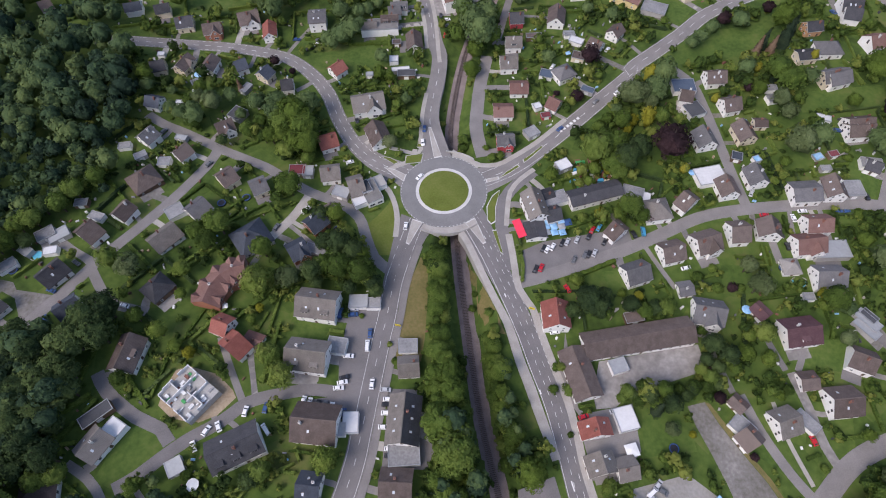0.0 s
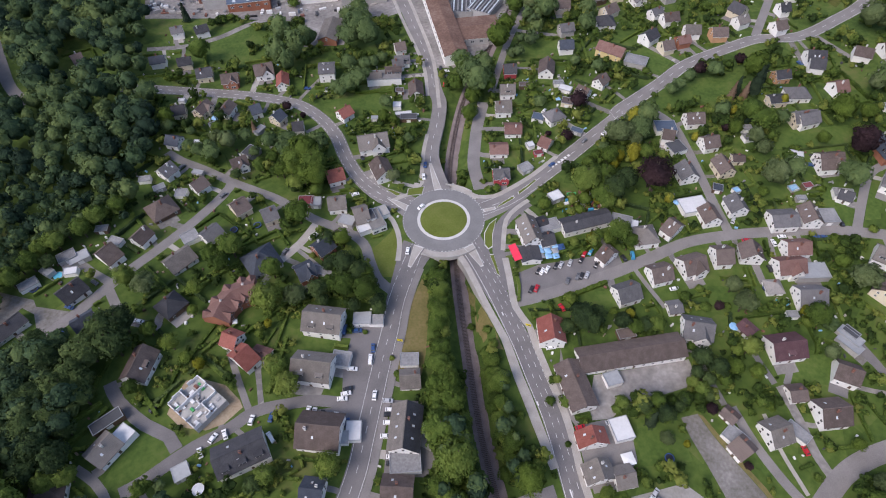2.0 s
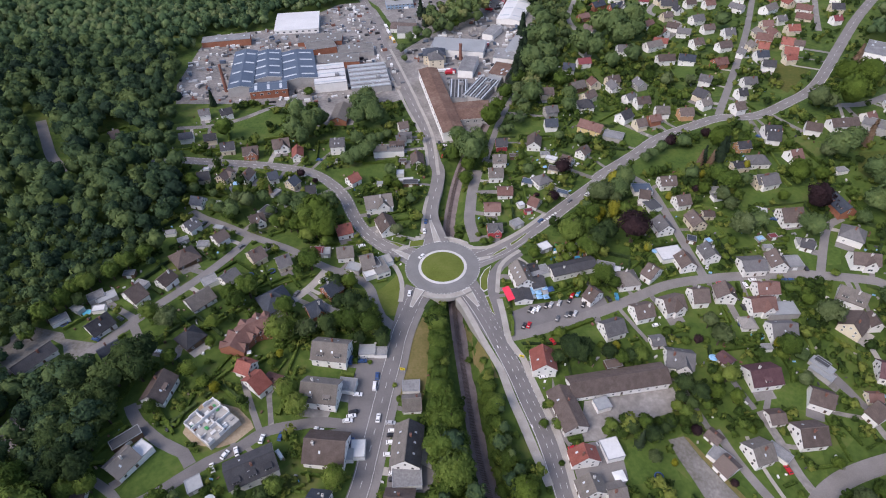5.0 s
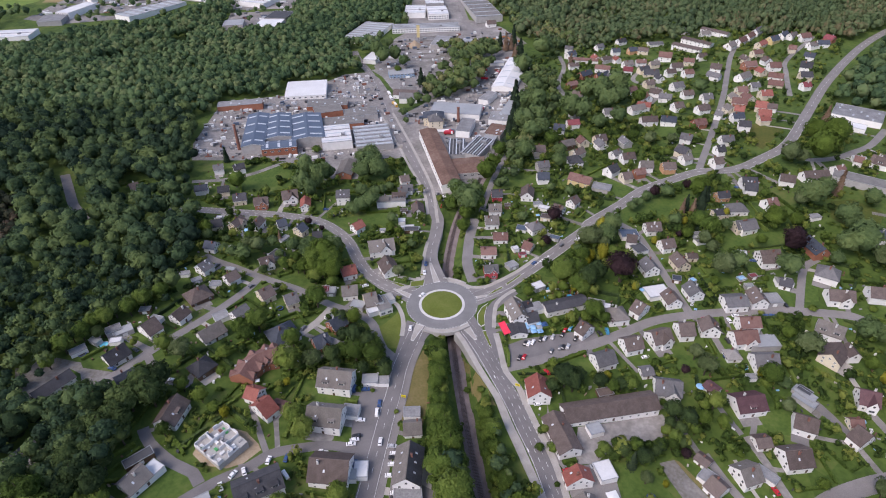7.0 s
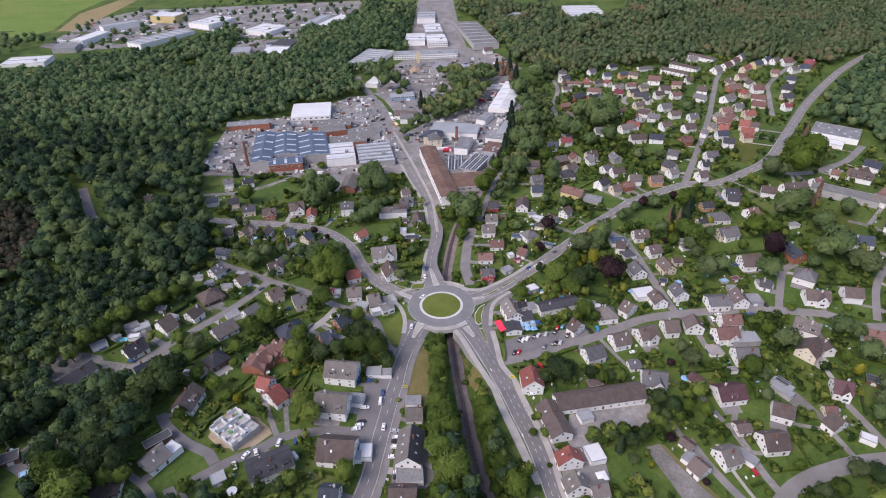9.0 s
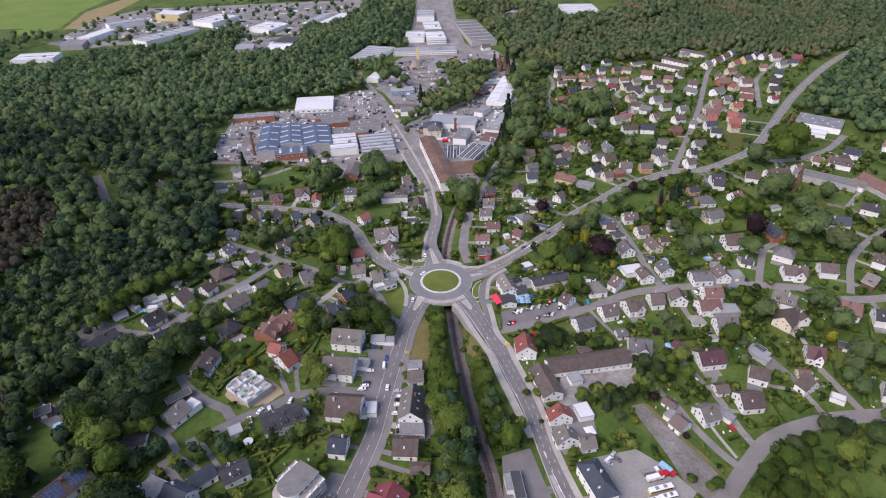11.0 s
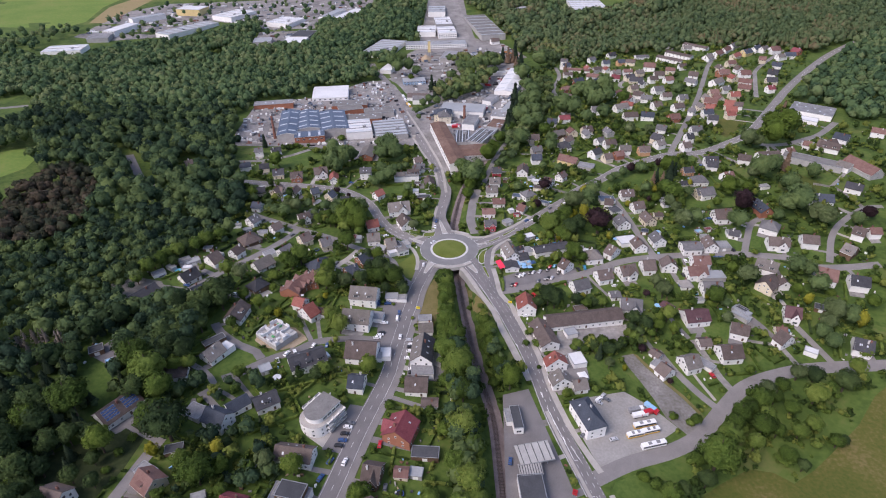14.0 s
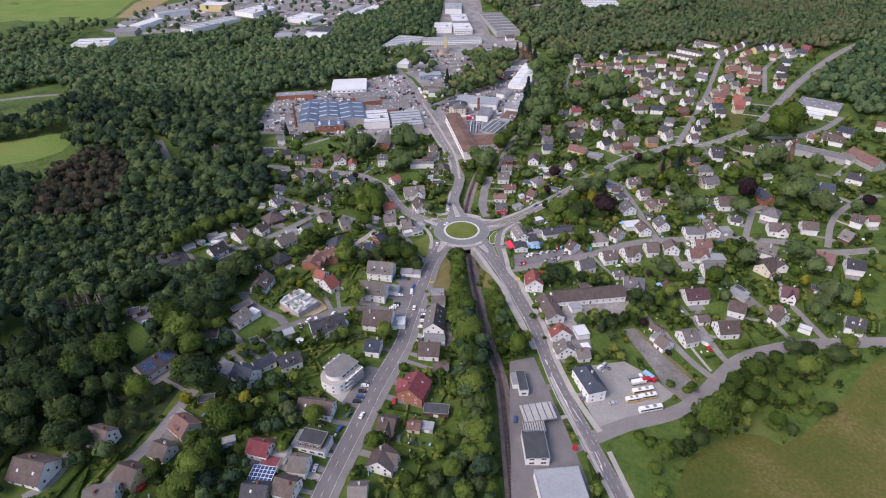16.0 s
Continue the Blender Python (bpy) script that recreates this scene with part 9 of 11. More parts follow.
clutter([(61.7, 184.5), (75.0, 187.5), (86.4, 179.8), (85.1, 171.3), (66.7, 168.3)], 46, 6, "garden sheds, tarpaulins and stacked things behind a pub", ["paint_green", "cream", "paint_bluegreen", "frame_white", "flat_grey", "chimney_brick"], 0.8)
hedge(([(38.9, 140.4), (48.7, 144.0), (61.2, 147.0), (72.6, 151.1)],), 2.2, 2.0, "leaf")
hedge(([(55.0, 118.9), (65.9, 123.0), (79.3, 128.3)],), 2.0, 1.8, "leaf_light")
hedge(([(35.7, 133.5), (36.4, 126.8), (35.4, 118.3)],), 1.4, 1.4, "leaf")
hedge(([(49.7, 160.7), (56.3, 163.2), (63.6, 165.4)],), 1.6, 1.6, "leaf_dark")

for x, y, a, p, l in ((44.8, 471.2, 50, "paint_red", "paint_red"), (57.8, 500.8, 50, "paint_red", "frame_white"), (34.8, 431.4, 45, "paint_red", "paint_red"), (7.1, 421.3, 0, "paint_red", "frame_white"), (15.5, 418.9, 0, "paint_red", "paint_red"), (65.7, 610.5, -20, "paint_red", "frame_white"), (63.4, 577.0, -20, "paint_red", "paint_red"), (79.7, 593.4, 50, "paint_red", "frame_white"), (-39.5, 499.0, -60, "paint_yellow", "paint_yellow")):
    truck(x, y, a, p, l)

parasol(124.2, 174.4, 1.8, "tarp_blue", "round blue garden parasol", False)
parasol(74.1, 261.2, 2.0, "tarp_blue", "square blue garden sunshade")

# ---- woods ----
forest("forest", ((-198.8, 342.1), (-157.9, 214.3), (-153.6, 169.0), (-166.7, 138.7), (-184.2, 112.9), (-199.9, 81.9), (-208.1, 50.4), (-209.6, 29.3), (-208.8, 6.5), (-212.7, -6.1), (-229.4, -29.4), (-342.0, -9.9), (-486.0, 184.1), (-508.0, 289.7), (-372.6, 210.4), (-341.5, 243.5), (-354.7, 304.5), (-371.7, 459.2), (-237.6, 466.3)), 8.4, 5.4, 185, 0.15, seed=3, holes=(((-339.2, 125.3), (-330.1, 146.4), (-305.6, 145.9), (-273.9, 154.0), (-265.1, 190.1), (-233.4, 203.4), (-168.0, 195.8), (-154.8, 168.8), (-166.7, 138.7), (-184.2, 112.9), (-199.9, 81.9), (-209.1, 58.9), (-230.9, 62.8), (-241.0, 52.0), (-272.4, 32.6)), ((-270.0, 234.3), (-252.6, 249.8), (-241.8, 223.6), (-256.4, 209.5)), ((-332.8, 176.0), (-350.5, 242.5), (-329.4, 285.9), (-300.9, 280.2), (-271.3, 198.3), (-274.9, 155.9), (-307.3, 148.6)), ((-254.8, 7.5), (-232.5, 27.3), (-196.4, 33.1), (-174.3, 14.5), (-170.7, -5.8), (-171.3, -24.2), (-187.9, -35.9), (-217.0, -47.7)), ((-240.1, 50.4), (-229.3, 60.0), (-209.3, 56.0), (-201.2, 43.0), (-215.5, 34.8), (-229.5, 35.1)), ((-236.6, 284.5), (-213.5, 289.9), (-219.1, 311.4), (-246.3, 309.7)), ((-301.3, 330.4), (-288.8, 323.8), (-267.2, 287.0), (-242.2, 265.0), (-251.0, 253.8), (-273.3, 277.0))))
forest("forest", ((-339.2, 125.3), (-330.1, 146.4), (-305.6, 145.9), (-273.9, 154.0), (-265.1, 190.1), (-233.4, 203.4), (-168.0, 195.8), (-154.8, 168.8), (-166.7, 138.7), (-184.2, 112.9), (-199.9, 81.9), (-209.1, 58.9), (-230.9, 62.8), (-241.0, 52.0), (-272.4, 32.6)), 5.6, 3.5, 84, 0.21, label="young dense green broadleaf wood", seed=33)
forest("spruce_stand", ((-254.8, 7.5), (-232.5, 27.3), (-196.4, 33.1), (-174.3, 14.5), (-170.7, -5.8), (-171.3, -24.2), (-187.9, -35.9), (-217.0, -47.7)), 7.0, 3.4, 120, 0.19, "needle", cone=True, label="dark stand of tall spruces", seed=31)
forest("spruce_stand", ((-240.1, 50.4), (-229.3, 60.0), (-209.3, 56.0), (-201.2, 43.0), (-215.5, 34.8), (-229.5, 35.1)), 5.5, 3.0, 90, 0.13, "bare_twig", cone=True, core=0.3, label="bare grey withered spruces", seed=32)
forest("spruce_stand", ((-332.8, 176.0), (-350.5, 242.5), (-329.4, 285.9), (-300.9, 280.2), (-271.3, 198.3), (-274.9, 155.9), (-307.3, 148.6)), 6.4, 4.2, 160, 0.16, "forest_needle", label="stand of half-withered brown trees", seed=7)
forest("forest", ((-235.7, 459.4), (-369.4, 454.3), (-444.9, 436.7), (-514.0, 531.6), (-562.7, 439.0), (-703.8, 589.3), (-609.2, 691.6), (-471.1, 774.7), (-332.9, 721.0), (-341.0, 884.8), (-236.1, 819.1), (-188.3, 1061.6), (-97.8, 1101.9), (-64.7, 780.1), (-87.5, 559.2), (-153.2, 546.9), (-211.3, 481.9)), 7.6, 4.7, 70, 0.22, "hazy_wood", seed=4)
forest("forest", ((153.4, 567.4), (167.5, 676.8), (134.1, 740.8), (120.3, 873.3), (114.0, 1055.4), (146.6, 1157.1), (175.9, 964.1), (317.6, 864.4), (778.4, 916.8), (965.6, 987.2), (684.3, 632.2), (556.9, 613.9), (464.8, 574.6), (457.8, 626.4), (407.3, 610.1), (385.1, 675.4), (312.3, 640.8), (246.8, 670.4), (184.4, 665.4)), 8.2, 4.6, 64, 0.24, "hazy_autumn_wood", seed=5)
forest("spruce_stand", ((354.6, 738.2), (414.9, 882.3), (534.6, 945.3), (708.4, 824.6), (621.0, 646.0), (471.3, 586.3), (416.3, 629.4)), 9, 4.2, 60, 0.24, "hazy_autumn_wood", cone=True, label="stand of half-withered spruces", seed=8)
forest("forest", ((586.9, 629.6), (721.7, 681.0), (552.7, 389.4), (406.3, 356.3), (409.8, 391.5), (378.8, 421.6), (346.4, 388.2), (430.4, 480.5)), 8.4, 5.2, 110, 0.2, "hazy_wood", seed=6)
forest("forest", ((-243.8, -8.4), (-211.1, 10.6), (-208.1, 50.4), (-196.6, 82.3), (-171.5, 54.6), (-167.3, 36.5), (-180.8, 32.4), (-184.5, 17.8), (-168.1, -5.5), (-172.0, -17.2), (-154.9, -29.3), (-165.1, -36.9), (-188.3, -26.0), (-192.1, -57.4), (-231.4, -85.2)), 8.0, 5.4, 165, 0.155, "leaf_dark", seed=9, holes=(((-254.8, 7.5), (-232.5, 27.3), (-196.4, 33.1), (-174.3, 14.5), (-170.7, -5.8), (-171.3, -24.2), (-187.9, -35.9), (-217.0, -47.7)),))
forest("forest", ((-480.4, 1140.8), (-272.7, 1182.8), (-133.1, 1190.4), (-139.3, 1004.6), (-186.7, 902.8), (-249.6, 840.7), (-322.6, 915.7), (-294.8, 745.7), (-364.3, 782.7), (-428.4, 891.2), (-362.0, 920.0), (-327.2, 1062.4)), 11, 4.6, 64, 0.24, "hazy_wood", seed=11)
forest("tree_belt", ((-770.9, 725.2), (-707.1, 794.8), (-580.2, 686.0), (-520.3, 669.8), (-527.3, 816.9), (-482.8, 827.1), (-404.9, 677.7), (-481.3, 609.8), (-586.0, 599.6), (-648.5, 556.2)), 13, 4.2, 64, 0.24, "hazy_wood", label="rows of green trees between works", seed=12)
forest("tree_belt", ((7.2, 619.5), (31.7, 677.2), (68.3, 652.1), (76.3, 584.4), (37.3, 520.4), (22.6, 482.0), (-14.1, 485.6), (6.1, 569.3)), 9, 4.2, 70, 0.24, "hazy_belt_leaf", label="rows of green trees between works", seed=13)
forest("tree_belt", ((120.9, 600.9), (151.0, 555.8), (120.0, 430.1), (93.3, 388.6), (63.9, 308.6), (46.2, 296.0), (56.1, 343.2), (86.7, 436.6)), 8, 4.2, 80, 0.22, "hazy_belt_leaf", label="belt of green trees along a railway", seed=14)
forest("tree_belt", ((-87.6, 625.1), (-68.5, 611.4), (-54.5, 550.3), (-52.3, 650.7), (-29.8, 649.4), (-18.1, 595.9), (-35.8, 597.1), (-84.6, 679.8), (-119.9, 652.7)), 10, 4.4, 64, 0.24, "hazy_belt_leaf", label="rows of green trees between works", seed=15)
forest("forest", ((-444.2, 259.3), (-495.2, 329.7), (-442.7, 351.9), (-432.0, 403.2), (-430.7, 446.0), (-369.4, 454.3), (-352.2, 304.9), (-385.9, 303.4), (-406.7, 286.0)), 8.2, 5.2, 110, 0.2, seed=16)
forest("forest", ((-123.0, 973.1), (-74.0, 1100.7), (-20.5, 1097.9), (-18.9, 891.2), (-42.4, 816.7), (-101.8, 836.2), (-144.2, 706.3), (-185.0, 742.2), (-206.4, 876.8)), 8.5, 4.6, 64, 0.24, "hazy_wood", seed=17)
forest("forest", ((32.7, 1094.3), (116.3, 1108.0), (264.5, 1020.2), (244.8, 916.9), (161.2, 905.3), (118.5, 838.0), (96.4, 999.9)), 9.5, 4.6, 64, 0.24, "hazy_autumn_wood", seed=18)
forest("tree_belt", ((-4.5, 67.9), (5.5, 61.7), (9.5, 48.0), (12.0, 24.8), (13.0, -6.8), (13.2, -34.1), (13.0, -60.7), (-7.1, -62.2), (-5.3, -22.7), (-6.9, 2.4), (-2.9, 31.7)), 7.5, 4.3, 165, 0.155, label="belt of green trees along a railway", seed=19)
forest("tree_belt", ((24.0, 86.6), (28.6, 65.4), (30.4, 42.1), (26.8, 30.4), (21.7, 59.6)), 5.5, 2.9, 165, 0.155, label="belt of green trees along a railway", seed=20)
forest("forest", ((-203.8, 102.6), (-179.7, 94.4), (-163.9, 94.6), (-146.6, 84.2), (-134.1, 69.4), (-138.6, 54.4), (-133.1, 46.9), (-138.5, 36.7), (-147.1, 28.9), (-169.4, 29.0)), 6.8, 4.6, 185, 0.15, label="dense dark broadleaf wood beside houses", seed=41)
forest("forest", ((-198.1, 94.5), (-172.6, 93.1), (-145.5, 86.9), (-137.1, 75.2), (-138.6, 41.3), (-168.4, 57.7), (-180.5, 65.8), (-187.0, 52.6), (-193.7, 44.2), (-212.3, 53.7), (-218.6, 80.8)), 6.8, 4.2, 185, 0.15, label="dense green wood at the edge of a village", seed=42)
forest("forest", ((-174.9, 34.7), (-165.6, 40.7), (-137.9, 38.5), (-127.9, 24.8), (-129.1, 13.2), (-150.0, 21.9), (-170.1, 24.3)), 7.5, 3.8, 170, 0.16, label="dense green trees round gardens", seed=43)
forest("tree_belt", ((-631.8, 875.4), (-626.6, 1042.4), (-559.3, 1113.2), (-367.6, 1125.3), (-137.0, 1138.2), (-139.9, 1034.5), (-216.5, 936.7), (-216.6, 813.1), (-263.8, 764.4), (-301.5, 784.3), (-321.7, 928.2), (-421.8, 976.9), (-479.5, 892.1), (-568.7, 859.9)), 27, 4.4, 64, 0.24, "hazy_wood", label="rows of green trees between warehouses", seed=51, in_yard=True)

forest("tree_belt", ((63.3, 1133.0), (113.7, 1116.4), (105.8, 1002.7), (122.2, 837.5), (103.0, 808.2), (89.3, 896.2), (77.1, 1007.5)), 9.0, 5.0, 64, 0.24, "hazy_belt_leaf", label="row of green trees beside a works road", seed=67, in_yard=True)
forest("tree_belt", ((127.2, 924.0), (125.5, 802.9), (127.5, 769.3), (150.7, 746.4), (153.3, 637.1), (175.0, 574.6), (198.8, 667.0), (178.2, 753.9), (165.6, 842.8), (149.1, 936.8)), 8.5, 5.0, 64, 0.24, "hazy_belt_leaf", label="green trees between works and houses", seed=68, in_yard=True)
forest("forest", ((230.9, 1120.2), (222.2, 1003.2), (248.1, 921.1), (328.2, 920.4), (372.9, 1007.0), (449.2, 1012.1), (516.5, 968.5), (490.9, 906.0), (335.3, 875.5), (240.9, 886.2), (196.9, 979.7)), 10.0, 6.0, 64, 0.24, "hazy_wood", label="green wood round a distant warehouse", seed=69)
forest("forest", ((-475.0, 474.0), (-630.8, 722.0), (-550.0, 735.0), (-490.0, 790.0), (-440.0, 825.0), (-385.0, 880.0), (-340.0, 985.0), (-330.0, 1112.0), (-268.0, 1180.0), (-97.0, 1180.0), (-40.0, 955.0), (-38.0, 864.0), (-82.0, 860.0), (-133.0, 800.0), (-165.0, 745.0), (-318.0, 747.0), (-340.0, 800.0), (-404.0, 674.0)), 10.0, 6.0, 64, 0.24, "hazy_wood", holes=(((-330.0, 770.0), (-345.0, 900.0), (-300.0, 960.0), (-205.0, 940.0), (-205.0, 790.0)), ((-645.0, 690.0), (-645.0, 830.0), (-545.0, 830.0), (-530.0, 690.0))), label="green broadleaf wood below a trading estate", seed=61)
forest("forest", ((120.0, 743.0), (128.0, 863.0), (118.0, 1019.0), (130.0, 1110.0), (230.0, 905.0), (329.0, 915.0), (371.0, 1010.0), (360.0, 1250.0), (1150.0, 1250.0), (1000.0, 860.0), (760.0, 830.0), (560.0, 900.0), (300.0, 850.0)), 12.0, 7.0, 64, 0.24, "hazy_autumn_wood", label="wooded hillside turning brown in places", seed=62)
forest("tree_belt", ((4.7, 715.0), (57.0, 712.0), (96.0, 694.0), (80.0, 625.0), (50.8, 540.0), (8.4, 505.4), (-20.0, 520.0), (2.0, 560.0), (30.0, 640.0)), 10.0, 5.4, 70, 0.24, "hazy_belt_leaf", label="rows of green trees between works", seed=63, in_yard=True)
forest("tree_belt", ((-860.0, 960.0), (-775.0, 840.0), (-730.0, 893.0), (-700.0, 945.0), (-640.0, 905.0), (-660.0, 800.0), (-640.0, 730.0), (-720.0, 700.0), (-900.0, 820.0)), 17.0, 5.2, 60, 0.24, "hazy_wood", label="scattered trees and scrub between fields", seed=64)

# ---- trees ----
for o in list(scene.objects):
    if o.type == "MESH" and o.name.split(".")[0] == "road":
        for p in o.data.polygons:
            vs = [o.data.vertices[k].co for k in p.vertices]
            for i in range(6):
                for j in range(6):
                    q = vs[0].lerp(vs[1], i / 5).lerp(vs[3].lerp(vs[2], i / 5), j / 5)
                    ON_ROAD.add((int(q.x // 2), int(q.y // 2)))
trees("willow", (-129.8, 231.4, 4.3), (-120.5, 225.3, 5.7), (-25.7, 197.3, 4.4), (-67.7, 117.4, 5.9), (99.9, 220.9, 7.1), (175.6, 213.4, 5.2), (177.6, 204.6, 4.8), (176.0, 183.3, 8.3), (137.1, 121.7, 4.7), (138.9, 111.5, 5.8), (-135.7, 122.4, 5.9), (171.6, 87.5, 3.9), (89.4, 52.1, 3.6))
trees("oak", (-127.1, 214.7, 5.6), (-86.0, 224.4, 6.4), (-69.1, 221.2, 7.1), (-80.9, 209.1, 6.9), (-68.6, 204.2, 7.6), (-50.5, 280.5, 7.0), (-60.5, 274.9, 4.6), (-42.1, 304.5, 4.8), (-32.2, 262.0, 4.5), (-17.4, 228.9, 3.6), (-47.1, 302.1, 4.8), (-59.7, 309.3, 4.0), (-72.8, 167.6, 7.1), (-45.7, 122.6, 6.5), (-35.7, 119.9, 6.5), (-80.3, 132.1, 5.4), (-70.2, 81.9, 4.9), (-69.1, 38.0, 4.5), (24.4, 271.4, 9.6), (20.3, 285.7, 8.6), (28.9, 291.3, 7.9), (16.0, 298.9, 7.2), (61.7, 255.5, 4.5), (102.8, 286.5, 4.7), (89.5, 294.5, 3.9))
trees("oak", (112.6, 235.8, 4.3), (120.0, 237.7, 5.4), (113.2, 221.8, 7.1), (93.4, 204.5, 5.1), (141.6, 258.7, 4.5), (147.2, 262.6, 4.5), (155.1, 269.2, 4.2), (170.9, 272.4, 5.3), (164.5, 236.2, 5.1), (195.6, 227.4, 5.0), (49.4, 177.9, 3.9), (76.4, 183.6, 8.3), (87.4, 188.4, 6.7), (84.1, 176.6, 6.6), (83.6, 196.3, 4.7), (88.3, 152.4, 6.3), (93.7, 149.3, 4.4), (86.8, 173.1, 4.9), (113.9, 184.1, 4.6), (186.6, 187.7, 6.7), (214.6, 184.8, 6.0), (169.8, 103.8, 6.3), (175.7, 101.1, 4.0), (77.8, 63.5, 3.1), (88.8, 67.6, 4.0))
trees("oak", (-145.6, 127.0, 5.4), (-101.6, 144.6, 6.8), (-110.3, 140.9, 5.5), (-105.7, 136.4, 5.5), (-138.9, 37.5, 4.5), (-145.4, 35.6, 4.9), (-127.4, 72.9, 3.7), (-113.0, 33.7, 3.4), (-127.5, 99.4, 4.0), (-52.4, 124.2, 4.5), (86.6, 101.7, 4.0), (96.8, 102.9, 4.0), (95.0, 67.8, 3.2), (107.1, 68.8, 3.2), (141.5, 67.3, 2.6), (-125.6, 181.0, 2.6))
trees("lime", (-75.0, 212.8, 8.8), (-32.7, 248.8, 4.0), (-27.1, 247.4, 3.3), (-79.4, 113.8, 7.0), (-81.5, 99.5, 2.3), (-65.5, 73.3, 5.9), (-59.3, 73.1, 4.8), (-45.8, 41.5, 5.5), (-72.7, 83.2, 4.7), (22.5, 261.5, 5.6), (192.2, 269.7, 6.9), (200.5, 278.3, 5.4), (168.4, 222.5, 4.6), (228.2, 227.4, 7.1), (212.0, 210.0, 4.1), (54.0, 173.7, 3.9), (169.6, 177.3, 3.3), (59.1, 117.1, 3.5), (135.2, 90.3, 5.0), (130.1, 90.0, 3.3), (126.3, 82.2, 4.4), (135.7, 79.9, 3.8), (169.2, 48.7, 3.0), (-114.2, 122.3, 4.4), (-112.5, 110.8, 2.9))
trees("lime", (-116.9, 93.0, 4.2), (-109.5, 87.3, 3.3), (60.2, 30.9, 2.4), (-40.7, 203.8, 2.7))
trees("dark", (-46.7, 134.8, 6.1), (-40.1, 130.4, 6.0), (-53.4, 135.9, 4.6), (-58.0, 120.7, 5.3), (-31.0, 115.7, 4.4), (-55.7, 116.3, 3.5), (-40.9, 113.6, 3.5), (-29.7, 112.0, 3.8), (31.1, 273.0, 6.9), (-14.4, 240.1, 3.3), (178.7, 230.8, 7.9), (182.2, 222.8, 7.8), (91.1, 179.0, 7.3), (97.8, 184.4, 6.6), (62.7, 105.3, 7.2), (66.4, 102.2, 5.7), (55.7, 101.9, 4.3), (70.2, 108.3, 4.3), (80.8, 104.2, 4.3), (91.8, 102.9, 4.0), (112.4, 85.8, 5.0), (118.5, 80.9, 4.9), (90.8, 61.6, 4.7), (82.6, 65.5, 3.7), (-143.5, 96.5, 8.5))
trees("dark", (-138.2, 101.2, 7.1), (-147.0, 86.8, 8.3), (-137.7, 89.6, 7.8), (-159.3, 82.8, 6.9), (-149.3, 77.1, 6.8), (-168.8, 90.3, 6.1), (-166.8, 78.6, 6.0), (-160.5, 67.3, 6.4), (-142.9, 67.5, 5.8), (-151.6, 58.8, 6.5), (-145.6, 55.1, 5.2), (-151.4, 46.7, 6.6), (-164.8, 65.6, 5.3), (-72.9, 35.2, 3.9), (100.9, 67.8, 3.2), (112.1, 69.9, 3.2))
trees("oak", (-2.3, 129.3, 5.4), (-1.7, 122.1, 5.3), (-1.4, 115.3, 5.0), (-2.0, 108.3, 5.2), (-3.6, 103.4, 4.6), (-3.7, 125.9, 4.2), (-0.1, 119.2, 4.1), (-4.4, 113.3, 3.8), (-0.6, 105.2, 3.7), (-2.7, 99.2, 2.8), (-1.9, 91.6, 5.0), (-3.2, 84.0, 5.5), (0.2, 79.5, 4.9), (1.1, 73.9, 5.9), (-4.5, 74.9, 4.6), (2.1, 66.8, 6.3), (-2.5, 62.3, 5.0), (5.3, 60.4, 5.2), (-0.5, 55.7, 5.2), (0.4, 87.2, 3.9), (-3.5, 68.3, 4.0))
trees("oak", (3.8, 50.3, 6.1), (-1.8, 44.2, 5.0), (6.2, 44.3, 5.0), (1.2, 37.9, 5.9), (-4.2, 34.4, 4.4), (-0.1, 29.3, 5.3), (8.7, 36.1, 4.4), (18.4, 91.3, 3.6), (21.1, 87.2, 3.3), (19.2, 87.7, 3.3), (20.2, 79.8, 3.2), (21.3, 76.0, 3.5), (18.5, 76.2, 3.2), (20.5, 70.1, 3.4), (22.7, 67.8, 3.4), (18.9, 66.8, 3.2), (20.9, 62.2, 3.1), (24.0, 60.0, 2.9), (24.9, 45.5, 3.5), (22.3, 40.3, 3.5), (21.7, 47.8, 3.0), (17.5, 82.9, 3.0))
trees("lime", (-7.0, 68.8, 2.7), (-0.5, 100.0, 3.7), (19.4, 82.2, 3.3), (23.3, 53.3, 2.8), (7.4, 31.1, 4.4))
trees("copper", (-93.1, 262.0, 3.0), (-82.5, 254.2, 2.2), (84.2, 251.2, 5.9), (73.3, 224.6, 4.2), (63.9, 230.3, 2.1), (162.9, 275.3, 4.2), (190.1, 282.3, 3.9), (164.3, 225.2, 2.8), (113.1, 185.1, 10.0), (98.3, 148.9, 2.8), (128.5, 112.4, 2.6), (110.8, 77.4, 2.2), (112.0, 64.2, 3.2), (120.9, 41.4, 2.0))
trees("golden", (-78.6, 104.5, 2.3), (113.6, 239.1, 2.9), (106.8, 204.9, 3.4), (172.2, 238.4, 2.5), (203.4, 243.7, 2.5), (145.2, 218.8, 2.4), (74.4, 151.3, 2.8), (119.7, 175.2, 2.6), (85.8, 108.9, 2.6), (167.4, 108.4, 2.6), (-103.3, 83.8, 2.7), (-126.2, 60.4, 4.2), (97.7, 50.3, 1.8))
trees("spruce", (190.8, 256.4, 5.6), (198.2, 265.2, 3.8), (179.0, 254.3, 4.1), (85.3, 60.0, 3.4), (88.3, 65.9, 2.6), (180.0, 232.0, 4.3), (-112.5, 214.6, 2.8))
trees("withered", (175.2, 250.9, 3.7), (183.3, 251.7, 3.7))
